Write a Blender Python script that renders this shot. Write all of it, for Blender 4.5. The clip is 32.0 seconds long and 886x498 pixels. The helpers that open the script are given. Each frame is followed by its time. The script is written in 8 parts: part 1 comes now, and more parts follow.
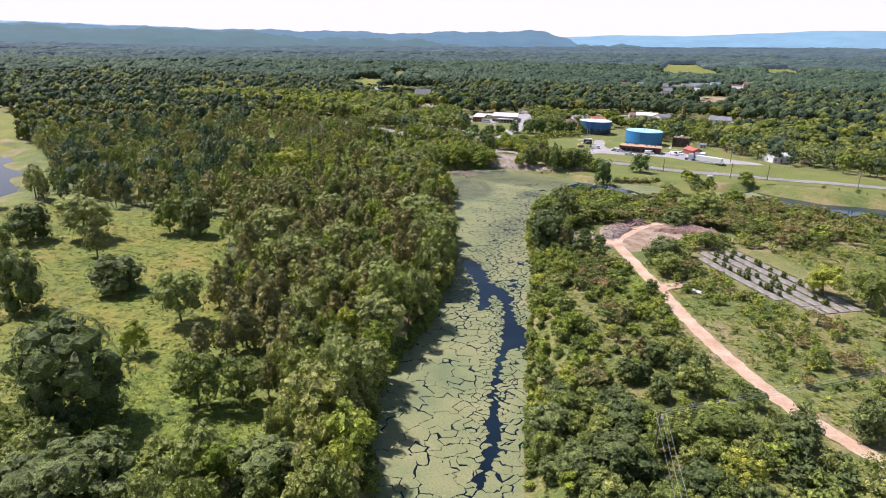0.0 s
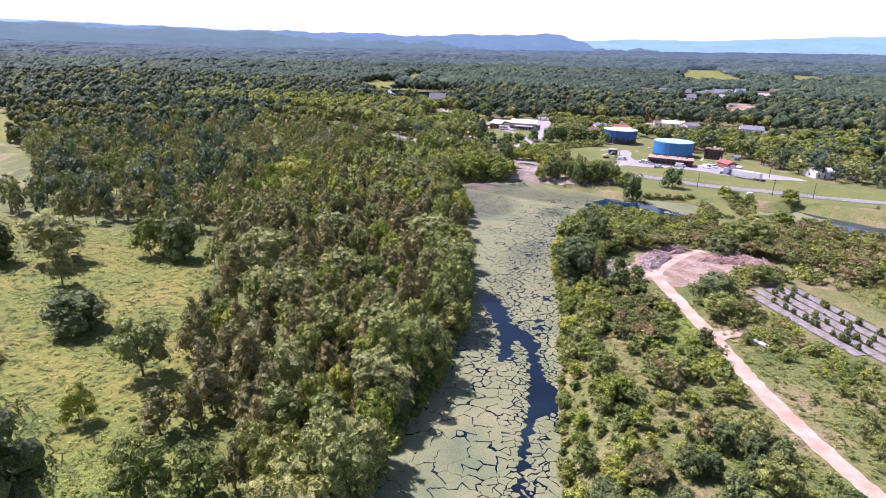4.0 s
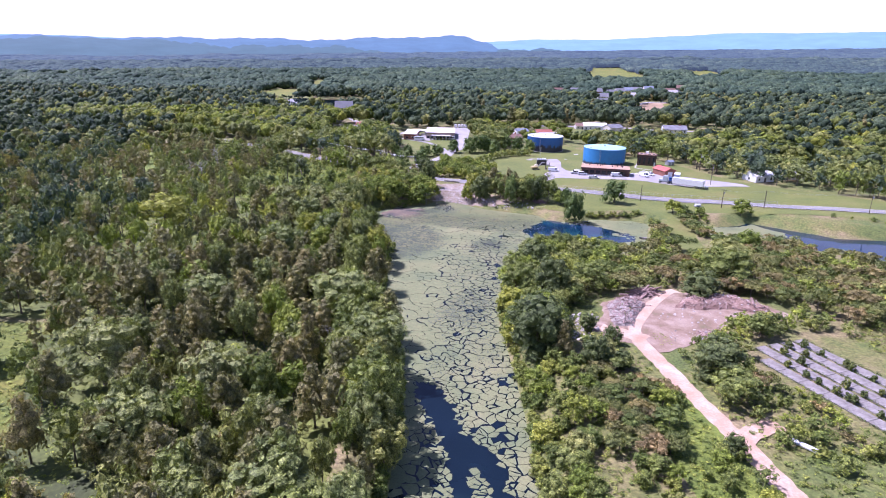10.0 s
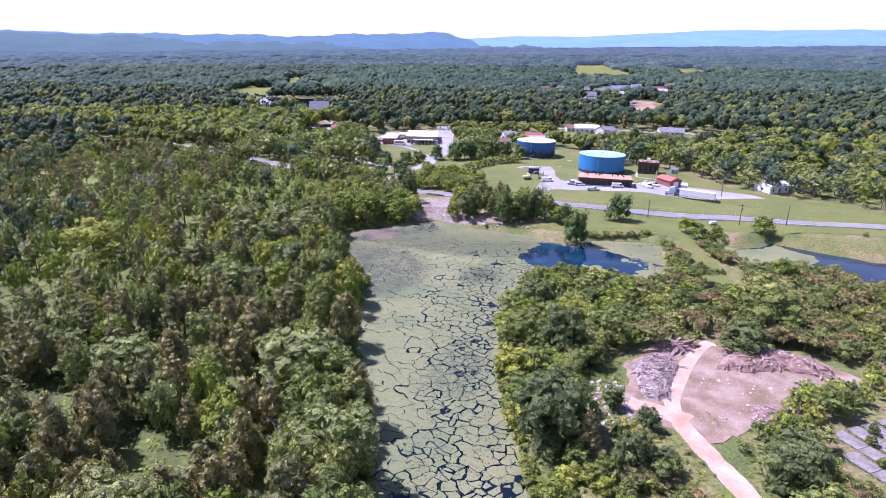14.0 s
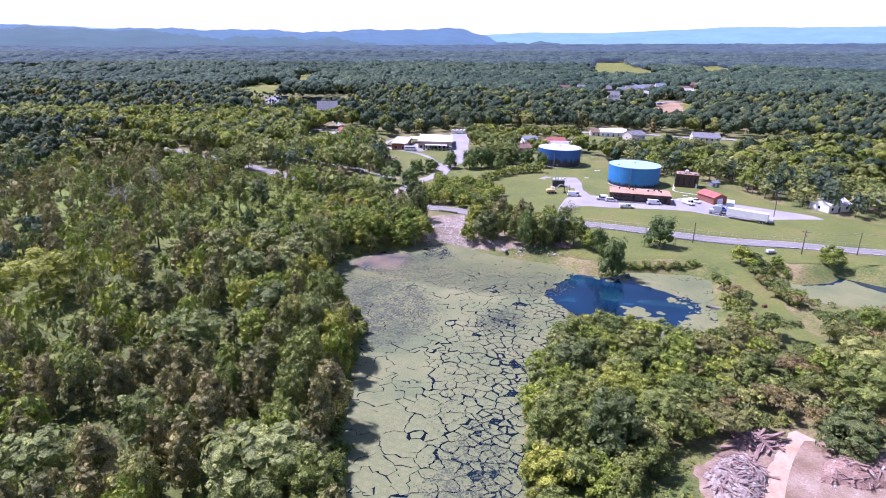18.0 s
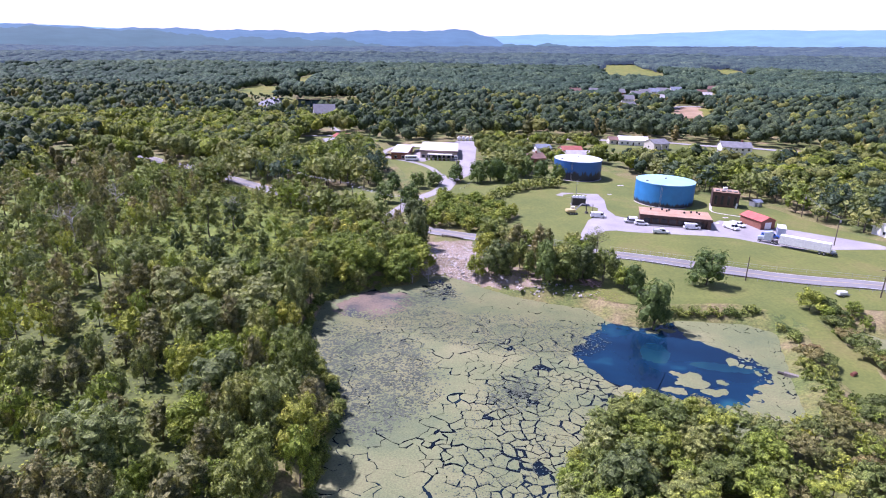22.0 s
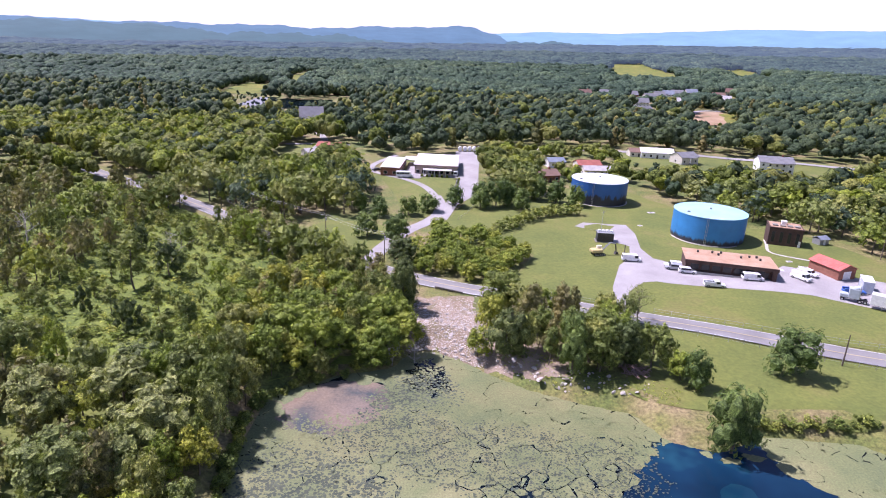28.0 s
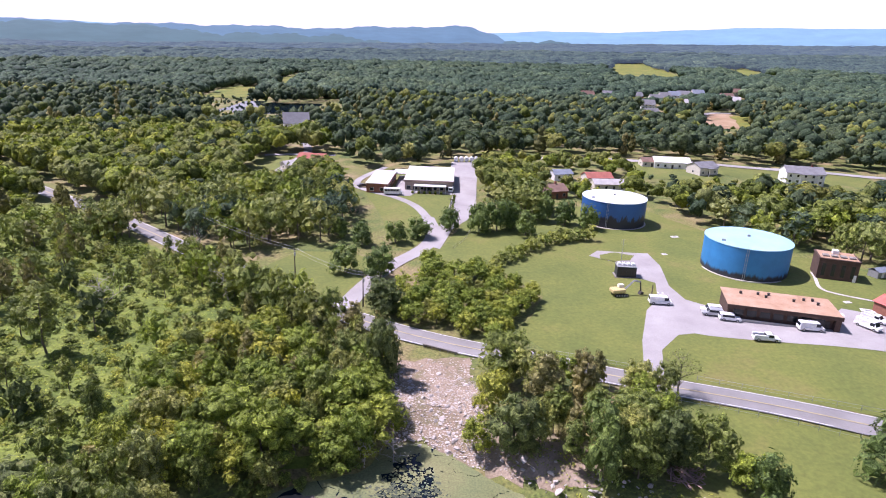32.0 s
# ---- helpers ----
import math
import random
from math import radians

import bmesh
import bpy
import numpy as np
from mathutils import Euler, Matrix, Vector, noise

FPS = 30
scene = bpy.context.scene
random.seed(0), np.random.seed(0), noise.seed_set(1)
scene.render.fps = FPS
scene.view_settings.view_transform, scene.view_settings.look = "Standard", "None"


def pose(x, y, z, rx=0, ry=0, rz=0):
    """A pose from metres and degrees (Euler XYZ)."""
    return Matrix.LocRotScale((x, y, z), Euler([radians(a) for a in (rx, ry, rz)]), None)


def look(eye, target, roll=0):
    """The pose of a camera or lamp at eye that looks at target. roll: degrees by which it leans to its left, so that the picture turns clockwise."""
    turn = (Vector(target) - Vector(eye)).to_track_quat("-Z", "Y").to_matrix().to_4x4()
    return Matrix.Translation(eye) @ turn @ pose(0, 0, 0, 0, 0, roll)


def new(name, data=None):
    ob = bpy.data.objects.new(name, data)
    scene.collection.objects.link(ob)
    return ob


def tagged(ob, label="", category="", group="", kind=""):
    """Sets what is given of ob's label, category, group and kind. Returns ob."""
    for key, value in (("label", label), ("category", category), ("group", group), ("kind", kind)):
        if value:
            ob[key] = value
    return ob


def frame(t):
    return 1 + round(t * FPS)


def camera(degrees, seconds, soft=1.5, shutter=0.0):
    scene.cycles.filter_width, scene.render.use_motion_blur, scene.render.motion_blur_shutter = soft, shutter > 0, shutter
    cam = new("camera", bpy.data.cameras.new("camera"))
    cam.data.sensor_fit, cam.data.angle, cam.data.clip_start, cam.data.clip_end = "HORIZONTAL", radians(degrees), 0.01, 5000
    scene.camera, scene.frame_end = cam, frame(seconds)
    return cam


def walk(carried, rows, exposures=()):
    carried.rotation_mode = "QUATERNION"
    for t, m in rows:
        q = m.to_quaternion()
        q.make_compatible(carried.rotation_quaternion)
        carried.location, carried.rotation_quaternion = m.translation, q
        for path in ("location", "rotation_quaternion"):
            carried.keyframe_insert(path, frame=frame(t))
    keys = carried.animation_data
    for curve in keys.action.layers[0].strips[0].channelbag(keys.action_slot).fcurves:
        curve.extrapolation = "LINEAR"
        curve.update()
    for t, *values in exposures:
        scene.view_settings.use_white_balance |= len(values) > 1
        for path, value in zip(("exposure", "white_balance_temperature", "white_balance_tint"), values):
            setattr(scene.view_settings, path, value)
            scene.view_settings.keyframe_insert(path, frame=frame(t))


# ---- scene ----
cam = camera(70.6, 32.0, soft=1.0)
PATH = [
    (0, (5.528, 7.478, 65.468), (5.343, 9.368, 64.84), 2.0),
    (0.5, (5.687, 10.035, 65.114), (5.391, 11.908, 64.481), 2.1),
    (1, (5.69, 12.534, 64.961), (5.374, 14.402, 64.32), 2.0),
    (1.5, (5.156, 15.03, 64.858), (4.855, 16.901, 64.221), 2.3),
    (2, (4.762, 17.942, 65.063), (4.478, 19.817, 64.427), 2.5),
    (2.5, (4.068, 21.307, 65.158), (3.803, 23.186, 64.527), 2.5),
    (3, (3.362, 25.293, 65.248), (3.112, 27.176, 64.622), 2.5),
    (3.5, (2.641, 29.297, 65.216), (2.404, 31.182, 64.594), 2.5),
    (5.5, (0.465, 44.905, 65.14), (0.27, 46.795, 64.518), 2.5),
    (6, (0.207, 48.856, 65.12), (0.017, 50.748, 64.5), 2.4),
    (6.5, (-0.121, 53.401, 64.737), (-0.305, 55.293, 64.116), 2.5),
    (7, (-0.73, 57.552, 64.465), (-0.908, 59.444, 63.843), 2.7),
    (7.5, (-0.52, 60.577, 64.913), (-0.704, 62.471, 64.296), 2.1),
    (8, (-1.618, 64.673, 65.052), (-1.793, 66.564, 64.423), 2.3),
    (8.5, (-2.292, 69.026, 64.838), (-2.467, 70.918, 64.213), 2.3),
    (9, (-3.216, 73.196, 64.929), (-3.388, 75.09, 64.31), 2.3),
    (9.5, (-2.887, 77.043, 65.146), (-2.993, 78.944, 64.533), 1.5),
    (10, (-3.177, 80.243, 65.142), (-3.141, 82.149, 64.536), 1.3),
    (10.5, (-3.416, 84.128, 65.56), (-3.31, 86.03, 64.951), 1.5),
    (11, (-3.236, 88.647, 65.54), (-3.123, 90.549, 64.931), 1.4),
    (11.5, (-3.404, 93.255, 65.529), (-3.295, 95.157, 64.919), 1.4),
    (12, (-3.54, 97.892, 65.392), (-3.437, 99.793, 64.781), 1.6),
    (12.5, (-3.553, 101.973, 65.356), (-3.452, 103.874, 64.746), 1.6),
    (13, (-3.379, 106.181, 65.569), (-3.279, 108.082, 64.954), 1.7),
    (13.5, (-3.242, 110.531, 65.509), (-3.143, 112.431, 64.894), 1.6),
    (14, (-2.901, 114.6, 65.359), (-2.81, 116.501, 64.745), 1.4),
    (14.5, (-3.518, 119.161, 65.63), (-3.42, 121.06, 65.008), 1.7),
    (16.5, (-3.291, 134.049, 65.733), (-3.22, 135.948, 65.109), 1.6),
    (17, (-2.704, 138.56, 66.239), (-2.642, 140.458, 65.612), 1.6),
    (17.5, (-1.925, 143.128, 66.239), (-1.872, 145.026, 65.611), 1.5),
    (18, (-1.425, 147.516, 66.03), (-1.378, 149.415, 65.404), 1.6),
    (18.5, (-1.035, 151.858, 65.427), (-0.992, 153.759, 64.805), 1.5),
    (19, (-1.4, 156.339, 65.191), (-1.354, 158.239, 64.568), 1.8),
    (19.5, (-1.174, 161.064, 64.267), (-1.132, 162.967, 63.653), 1.9),
    (20, (-0.669, 165.251, 64.04), (-0.633, 167.156, 63.43), 1.8),
    (20.5, (-0.666, 169.554, 64.306), (-0.631, 171.457, 63.692), 1.8),
    (21, (-0.438, 174.061, 64.219), (-0.404, 175.964, 63.604), 1.8),
    (21.5, (-0.226, 178.698, 64.427), (-0.196, 180.6, 63.81), 1.8),
    (22, (-0.405, 183.778, 64.597), (-0.373, 185.679, 63.975), 1.9),
    (22.5, (0.158, 187.543, 65.149), (0.182, 189.442, 64.522), 1.8),
    (23, (0.368, 191.924, 65.531), (0.393, 193.822, 64.901), 1.8),
    (23.5, (0.442, 196.204, 65.001), (0.468, 198.104, 64.376), 1.7),
    (24, (0.644, 200.615, 65.404), (0.669, 202.513, 64.774), 1.9),
    (24.5, (0.706, 204.861, 65.934), (0.73, 206.757, 65.298), 1.8),
    (25, (0.567, 209.609, 66.526), (0.603, 211.501, 65.877), 2.1),
    (25.5, (0.378, 214.56, 66.16), (0.426, 216.451, 65.511), 2.2),
    (28, (1.779, 232.576, 64.95), (1.808, 234.474, 64.319), 2.5),
    (28.5, (0.951, 236.94, 65.345), (0.991, 238.836, 64.711), 2.5),
    (29, (1.413, 240.797, 65.039), (1.451, 242.695, 64.409), 2.4),
    (29.5, (2.306, 245.165, 65.185), (2.343, 247.062, 64.55), 2.4),
    (30, (1.57, 249.026, 65.435), (1.616, 250.922, 64.8), 2.5),
    (30.5, (2.437, 253.109, 64.799), (2.477, 255.007, 64.169), 2.5),
    (31, (2.387, 256.985, 65.167), (2.428, 258.883, 64.537), 2.3),
    (31.5, (2.732, 261.203, 64.792), (2.772, 263.101, 64.164), 2.4),
    (32, (3.77, 265.35, 65.048), (3.803, 267.248, 64.417), 2.2),
]
walk(cam, [(t, look(eye, aim, roll)) for t, eye, aim, roll in PATH],
     [(0.0, 0.50, 6150, 24), (1.0, 0.73, 6080, 27), (2.5, 0.74, 5900, 36), (5.5, 0.74, 5580, 47), (14.0, 0.71, 5320, 47), (25.0, 0.64, 5580, 42), (32.0, 0.61, 5900, 36)])

# ---- world, sun ----
SUN_FROM = Vector((-0.50, 0.20, 0.84)).normalized()
world = bpy.data.worlds.new("sky")
scene.world = world
world.use_nodes = True
wn = world.node_tree
sky = wn.nodes.new("ShaderNodeTexSky")
sky.sky_type, sky.sun_disc = "NISHITA", False
sky.sun_elevation = math.asin(SUN_FROM.z)
sky.sun_rotation = math.atan2(SUN_FROM.x, SUN_FROM.y)
sky.air_density, sky.dust_density, sky.ozone_density = 1.2, 0.7, 1.2
wn.links.new(sky.outputs[0], wn.nodes["Background"].inputs[0])
wn.nodes["Background"].inputs[1].default_value = 0.072
# white summer haze low over the horizon, all round
rise = wn.nodes.new("ShaderNodeSeparateXYZ")
wn.links.new(wn.nodes.new("ShaderNodeTexCoord").outputs["Generated"], rise.inputs[0])
haze_share = wn.nodes.new("ShaderNodeMapRange")
haze_share.inputs["From Min"].default_value, haze_share.inputs["From Max"].default_value = 0.10, 0.34
haze_share.inputs["To Min"].default_value, haze_share.inputs["To Max"].default_value = 1.0, 0.0
wn.links.new(rise.outputs["Z"], haze_share.inputs["Value"])
haze = wn.nodes.new("ShaderNodeBackground")
haze.inputs[0].default_value, haze.inputs[1].default_value = (0.97, 0.98, 1.0, 1), 0.72
sky_mix = wn.nodes.new("ShaderNodeMixShader")
wn.links.new(haze_share.outputs[0], sky_mix.inputs[0])
wn.links.new(wn.nodes["Background"].outputs[0], sky_mix.inputs[1])
wn.links.new(haze.outputs[0], sky_mix.inputs[2])
wn.links.new(sky_mix.outputs[0], wn.nodes["World Output"].inputs["Surface"])
sun = new("sun", bpy.data.lights.new("sun", "SUN"))
sun.data.energy, sun.data.angle, sun.data.color = 5.0, radians(0.6), (1.0, 0.96, 0.89)
sun.matrix_world = look(SUN_FROM * 300, (0, 0, 0))

# ---- materials ----


def mat_new(name):
    m = bpy.data.materials.new(name)
    m.use_nodes = True
    nt = m.node_tree
    return m, nt, nt.nodes["Principled BSDF"]


def node(nt, kind, **vals):
    n = nt.nodes.new(kind)
    for k, v in vals.items():
        n.inputs[k].default_value = v
    return n


def ramp(nt, fac, stops):
    n = nt.nodes.new("ShaderNodeValToRGB")
    els = n.color_ramp.elements
    while len(els) < len(stops):
        els.new(0.5)
    for e, (p, c) in zip(els, stops):
        e.position, e.color = p, (*c, 1)
    nt.links.new(fac, n.inputs[0])
    return n.outputs[0]


def noise_fac(nt, scale, detail=4.0, rough=0.55, stretch=None):
    co = nt.nodes.new("ShaderNodeTexCoord").outputs["Object"]
    if stretch:
        mp = nt.nodes.new("ShaderNodeMapping")
        mp.inputs["Scale"].default_value = stretch
        nt.links.new(co, mp.inputs[0])
        co = mp.outputs[0]
    n = node(nt, "ShaderNodeTexNoise", Scale=scale, Detail=detail, Roughness=rough)
    nt.links.new(co, n.inputs["Vector"])
    return n.outputs[0]


def mixed(nt, fac, a, b, how="MIX"):
    n = nt.nodes.new("ShaderNodeMix")
    n.data_type, n.blend_type = "RGBA", how
    for s, v in ((n.inputs[0], fac), (n.inputs[6], a), (n.inputs[7], b)):
        if hasattr(v, "node"):
            nt.links.new(v, s)
        else:
            s.default_value = v if isinstance(v, float) else (*v, 1)
    return n.outputs[2]


def bumped(nt, bsdf, fac, strength, dist):
    b = node(nt, "ShaderNodeBump", Strength=strength, Distance=dist)
    nt.links.new(fac, b.inputs["Height"])
    nt.links.new(b.outputs[0], bsdf.inputs["Normal"])


def surface(name, stops, scale=0.4, fine=6.0, rough=0.9, metal=0.0, bump=0.0, bump_dist=0.05, vary=0.25, stretch=None):
    """A weathered surface: broad stains through a ramp, fine grain over it, and relief."""
    m, nt, b = mat_new(name)
    broad = noise_fac(nt, scale, 5.0, 0.6, stretch)
    col = ramp(nt, broad, stops)
    grain = noise_fac(nt, fine, 3.0, 0.6, stretch)
    shade = ramp(nt, grain, [(0.25, (1 - vary,) * 3), (0.75, (1 + vary,) * 3)])
    col = mixed(nt, 1.0, col, shade, "MULTIPLY")
    nt.links.new(col, b.inputs["Base Color"])
    b.inputs["Roughness"].default_value, b.inputs["Metallic"].default_value = rough, metal
    if bump:
        bumped(nt, b, grain, bump, bump_dist)
    return m


def foliage(name, stops, shared=False, thin=0.18, painted_haze=0.0, grain=4.8, cut=0.475, gloss=0.22):
    """Leaves: one tone for each plant, a spread from spray to spray, leaf-sized light and dark painted into the colour,
    gaps between the leaves, and light coming through.
    """
    m, nt, b = mat_new(name)
    if shared:
        a = nt.nodes.new("ShaderNodeAttribute")
        a.attribute_name = "tint"
        fac = a.outputs["Fac"]
    else:
        fac = nt.nodes.new("ShaderNodeObjectInfo").outputs["Random"]
    geo = nt.nodes.new("ShaderNodeNewGeometry")
    col = ramp(nt, fac, stops)
    col = mixed(nt, 1.0, col, ramp(nt, geo.outputs["Random Per Island"], [(0.0, (0.72, 0.74, 0.7)), (0.6, (1.0, 1.0, 1.0)), (1.0, (1.3, 1.25, 1.2))]), "MULTIPLY")
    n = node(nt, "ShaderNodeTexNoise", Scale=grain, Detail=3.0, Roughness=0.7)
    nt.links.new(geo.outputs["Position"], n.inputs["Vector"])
    # Lit leaves and dark gaps painted in by noise, independent of the sun.
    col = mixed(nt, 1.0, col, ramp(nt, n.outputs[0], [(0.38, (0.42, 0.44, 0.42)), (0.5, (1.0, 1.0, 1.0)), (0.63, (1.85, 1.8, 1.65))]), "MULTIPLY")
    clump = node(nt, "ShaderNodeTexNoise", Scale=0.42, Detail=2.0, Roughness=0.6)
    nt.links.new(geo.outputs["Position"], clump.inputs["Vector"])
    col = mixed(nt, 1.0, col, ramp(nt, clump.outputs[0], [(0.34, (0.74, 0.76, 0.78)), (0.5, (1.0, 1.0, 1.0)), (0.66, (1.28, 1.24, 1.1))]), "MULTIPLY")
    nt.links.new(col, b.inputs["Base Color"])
    b.inputs["Roughness"].default_value = 0.62
    b.inputs["Specular IOR Level"].default_value = gloss
    bumped(nt, b, n.outputs[0], 0.45, 0.9 / grain)
    t = nt.nodes.new("ShaderNodeBsdfTranslucent")
    nt.links.new(mixed(nt, 1.0, col, (1.15, 1.25, 0.6), "MULTIPLY"), t.inputs[0])
    last = node(nt, "ShaderNodeMixShader", Fac=thin)
    nt.links.new(b.outputs[0], last.inputs[1])
    nt.links.new(t.outputs[0], last.inputs[2])
    # Distance haze painted in: a share of even blue-grey emission.
    if painted_haze:
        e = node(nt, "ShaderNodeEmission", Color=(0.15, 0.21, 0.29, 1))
        mix = node(nt, "ShaderNodeMixShader", Fac=painted_haze)
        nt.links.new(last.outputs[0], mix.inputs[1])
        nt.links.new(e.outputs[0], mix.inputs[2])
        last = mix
    if cut:
        g = node(nt, "ShaderNodeTexNoise", Scale=grain * 0.85, Detail=2.0, Roughness=0.7)
        nt.links.new(geo.outputs["Position"], g.inputs["Vector"])
        gap = ramp(nt, g.outputs[0], [(cut - 0.01, (0, 0, 0)), (cut + 0.01, (1, 1, 1))])
        hole = nt.nodes.new("ShaderNodeBsdfTransparent")
        mix = nt.nodes.new("ShaderNodeMixShader")
        nt.links.new(gap, mix.inputs[0])
        nt.links.new(hole.outputs[0], mix.inputs[1])
        nt.links.new(last.outputs[0], mix.inputs[2])
        last = mix
    nt.links.new(last.outputs[0], nt.nodes["Material Output"].inputs["Surface"])
    return m


def plain(name, col, rough=0.6, metal=0.0, vary=0.12, scale=1.5):
    lo, hi = tuple(c * (1 - vary) for c in col), tuple(min(1, c * (1 + vary)) for c in col)
    return surface(name, [(0.3, lo), (0.7, hi)], scale=scale, fine=scale * 9, rough=rough, metal=metal, vary=0.08)


TONES = {
    "broad": [(0.0, (0.132, 0.171, 0.040)), (0.5, (0.191, 0.232, 0.056)), (1.0, (0.277, 0.287, 0.085))],
    "bright": [(0.0, (0.164, 0.221, 0.032)), (0.5, (0.225, 0.280, 0.040)), (1.0, (0.314, 0.331, 0.053))],
    "cedar": [(0.0, (0.171, 0.180, 0.069)), (0.4, (0.212, 0.203, 0.079)), (0.75, (0.249, 0.218, 0.088)), (1.0, (0.216, 0.224, 0.081))],
    "pale": [(0.0, (0.181, 0.221, 0.067)), (0.5, (0.217, 0.254, 0.081)), (1.0, (0.263, 0.287, 0.102))],
    "willow": [(0.0, (0.152, 0.210, 0.032)), (0.7, (0.208, 0.257, 0.037)), (1.0, (0.296, 0.298, 0.040))],
    "sumac": [(0.0, (0.109, 0.151, 0.038)), (0.45, (0.170, 0.189, 0.055)), (0.8, (0.216, 0.192, 0.073)), (1.0, (0.266, 0.201, 0.092))],
    # far woods: bluish haze is put into these greens
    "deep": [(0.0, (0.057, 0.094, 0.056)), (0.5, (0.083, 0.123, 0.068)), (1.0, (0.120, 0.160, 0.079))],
    "lawn": [(0.0, (0.090, 0.140, 0.038)), (1.0, (0.151, 0.207, 0.055))],
    "slim": [(0.0, (0.128, 0.171, 0.043)), (1.0, (0.231, 0.260, 0.066))],
    "shrub": [(0.0, (0.103, 0.147, 0.032)), (0.5, (0.167, 0.209, 0.043)), (1.0, (0.241, 0.263, 0.051))],
    "dark": [(0.0, (0.087, 0.119, 0.039)), (1.0, (0.133, 0.166, 0.053))],
}
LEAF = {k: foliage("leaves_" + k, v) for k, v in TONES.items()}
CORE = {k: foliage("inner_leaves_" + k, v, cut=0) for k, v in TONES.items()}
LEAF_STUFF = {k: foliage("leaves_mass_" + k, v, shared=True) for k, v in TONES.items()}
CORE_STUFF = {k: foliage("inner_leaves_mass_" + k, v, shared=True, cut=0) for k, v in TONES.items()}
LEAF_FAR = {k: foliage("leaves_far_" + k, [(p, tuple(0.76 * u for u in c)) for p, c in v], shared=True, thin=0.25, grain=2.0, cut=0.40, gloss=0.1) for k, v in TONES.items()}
BARK = surface("bark", [(0.3, (0.09, 0.07, 0.05)), (0.7, (0.19, 0.16, 0.13))], 1.5, 9.0, stretch=(1, 1, 0.25))
BARE = surface("bare_wood", [(0.3, (0.28, 0.25, 0.22)), (0.7, (0.45, 0.42, 0.38))], 1.5, 9.0)
GROUND = surface("wild_ground", [(0.28, (0.066, 0.098, 0.020)), (0.40, (0.112, 0.140, 0.030)), (0.50, (0.162, 0.162, 0.044)), (0.60, (0.215, 0.178, 0.075)), (0.74, (0.29, 0.215, 0.115))], 0.075, 1.6, vary=0.55, bump=0.8, bump_dist=0.3)
FLOOR = surface("forest_floor", [(0.3, (0.052, 0.066, 0.018)), (0.5, (0.105, 0.130, 0.024)), (0.66, (0.165, 0.185, 0.030)), (0.78, (0.19, 0.165, 0.055))], 0.06, 0.9, vary=0.4, bump=0.6, bump_dist=0.3)
MEADOW = surface("meadow", [(0.30, (0.080, 0.120, 0.013)), (0.44, (0.128, 0.155, 0.016)), (0.58, (0.180, 0.174, 0.022)), (0.76, (0.235, 0.172, 0.040))], 0.05, 1.3, vary=0.45, bump=0.7, bump_dist=0.3)
LAWN = surface("lawn", [(0.30, (0.100, 0.128, 0.024)), (0.55, (0.140, 0.160, 0.030)), (0.75, (0.190, 0.168, 0.050))], 0.06, 1.2, vary=0.22, bump=0.3, bump_dist=0.05)
HERB = surface("low_green", [(0.30, (0.088, 0.130, 0.016)), (0.5, (0.138, 0.180, 0.022)), (0.72, (0.190, 0.215, 0.030))], 0.12, 1.4, vary=0.45, bump=0.7, bump_dist=0.3)
ASPHALT = surface("asphalt", [(0.3, (0.195, 0.185, 0.180)), (0.7, (0.265, 0.255, 0.250))], 0.12, 5.0, vary=0.14)
PALE_LOT = surface("pale_asphalt", [(0.3, (0.275, 0.255, 0.250)), (0.7, (0.375, 0.355, 0.345))], 0.1, 4.0, vary=0.12)
DIRT = surface("pink_dirt", [(0.3, (0.39, 0.250, 0.160)), (0.5, (0.47, 0.325, 0.222)), (0.72, (0.54, 0.425, 0.325))], 0.2, 2.5, vary=0.22, bump=0.4)
CLAY = surface("orange_clay", [(0.3, (0.150, 0.150, 0.060)), (0.42, (0.300, 0.190, 0.105)), (0.7, (0.410, 0.300, 0.195))], 0.05, 0.6, vary=0.2)
SLAB = surface("old_concrete", [(0.28, (0.135, 0.118, 0.090)), (0.45, (0.215, 0.195, 0.172)), (0.72, (0.295, 0.272, 0.245))], 0.35, 3.0, vary=0.25, bump=0.3)
ROCK = surface("white_rock", [(0.3, (0.36, 0.31, 0.27)), (0.7, (0.62, 0.56, 0.51))], 0.5, 4.0, vary=0.2, bump=0.4)
RUBBLE = surface("mixed_rubble", [(0.3, (0.200, 0.118, 0.085)), (0.55, (0.315, 0.205, 0.155)), (0.75, (0.440, 0.340, 0.275))], 0.8, 4.0, vary=0.25, bump=0.5)
MUD = surface("brown_silt", [(0.32, (0.085, 0.098, 0.100)), (0.42, (0.170, 0.145, 0.118)), (0.56, (0.245, 0.190, 0.142)), (0.72, (0.150, 0.100, 0.070))], 0.09, 2.0, rough=0.22, vary=0.2)
ALGAE = surface("algae_mat", [(0.28, (0.108, 0.138, 0.062)), (0.45, (0.160, 0.182, 0.074)), (0.6, (0.202, 0.206, 0.088)), (0.78, (0.25, 0.240, 0.112))], 0.07, 3.0, rough=0.8, vary=0.28, bump=0.4, bump_dist=0.03)
ALGAE_DARK = surface("dark_weed", [(0.3, (0.035, 0.050, 0.032)), (0.7, (0.090, 0.105, 0.062))], 0.2, 2.0, rough=0.7, vary=0.3)
PALE_CONC = surface("pale_concrete", [(0.3, (0.40, 0.37, 0.34)), (0.7, (0.52, 0.49, 0.46))], 0.5, 4.0, vary=0.12)
WHITE_LINE = plain("line_white", (0.72, 0.72, 0.70), 0.7)
YELLOW_LINE = plain("line_yellow", (0.42, 0.36, 0.20), 0.7)


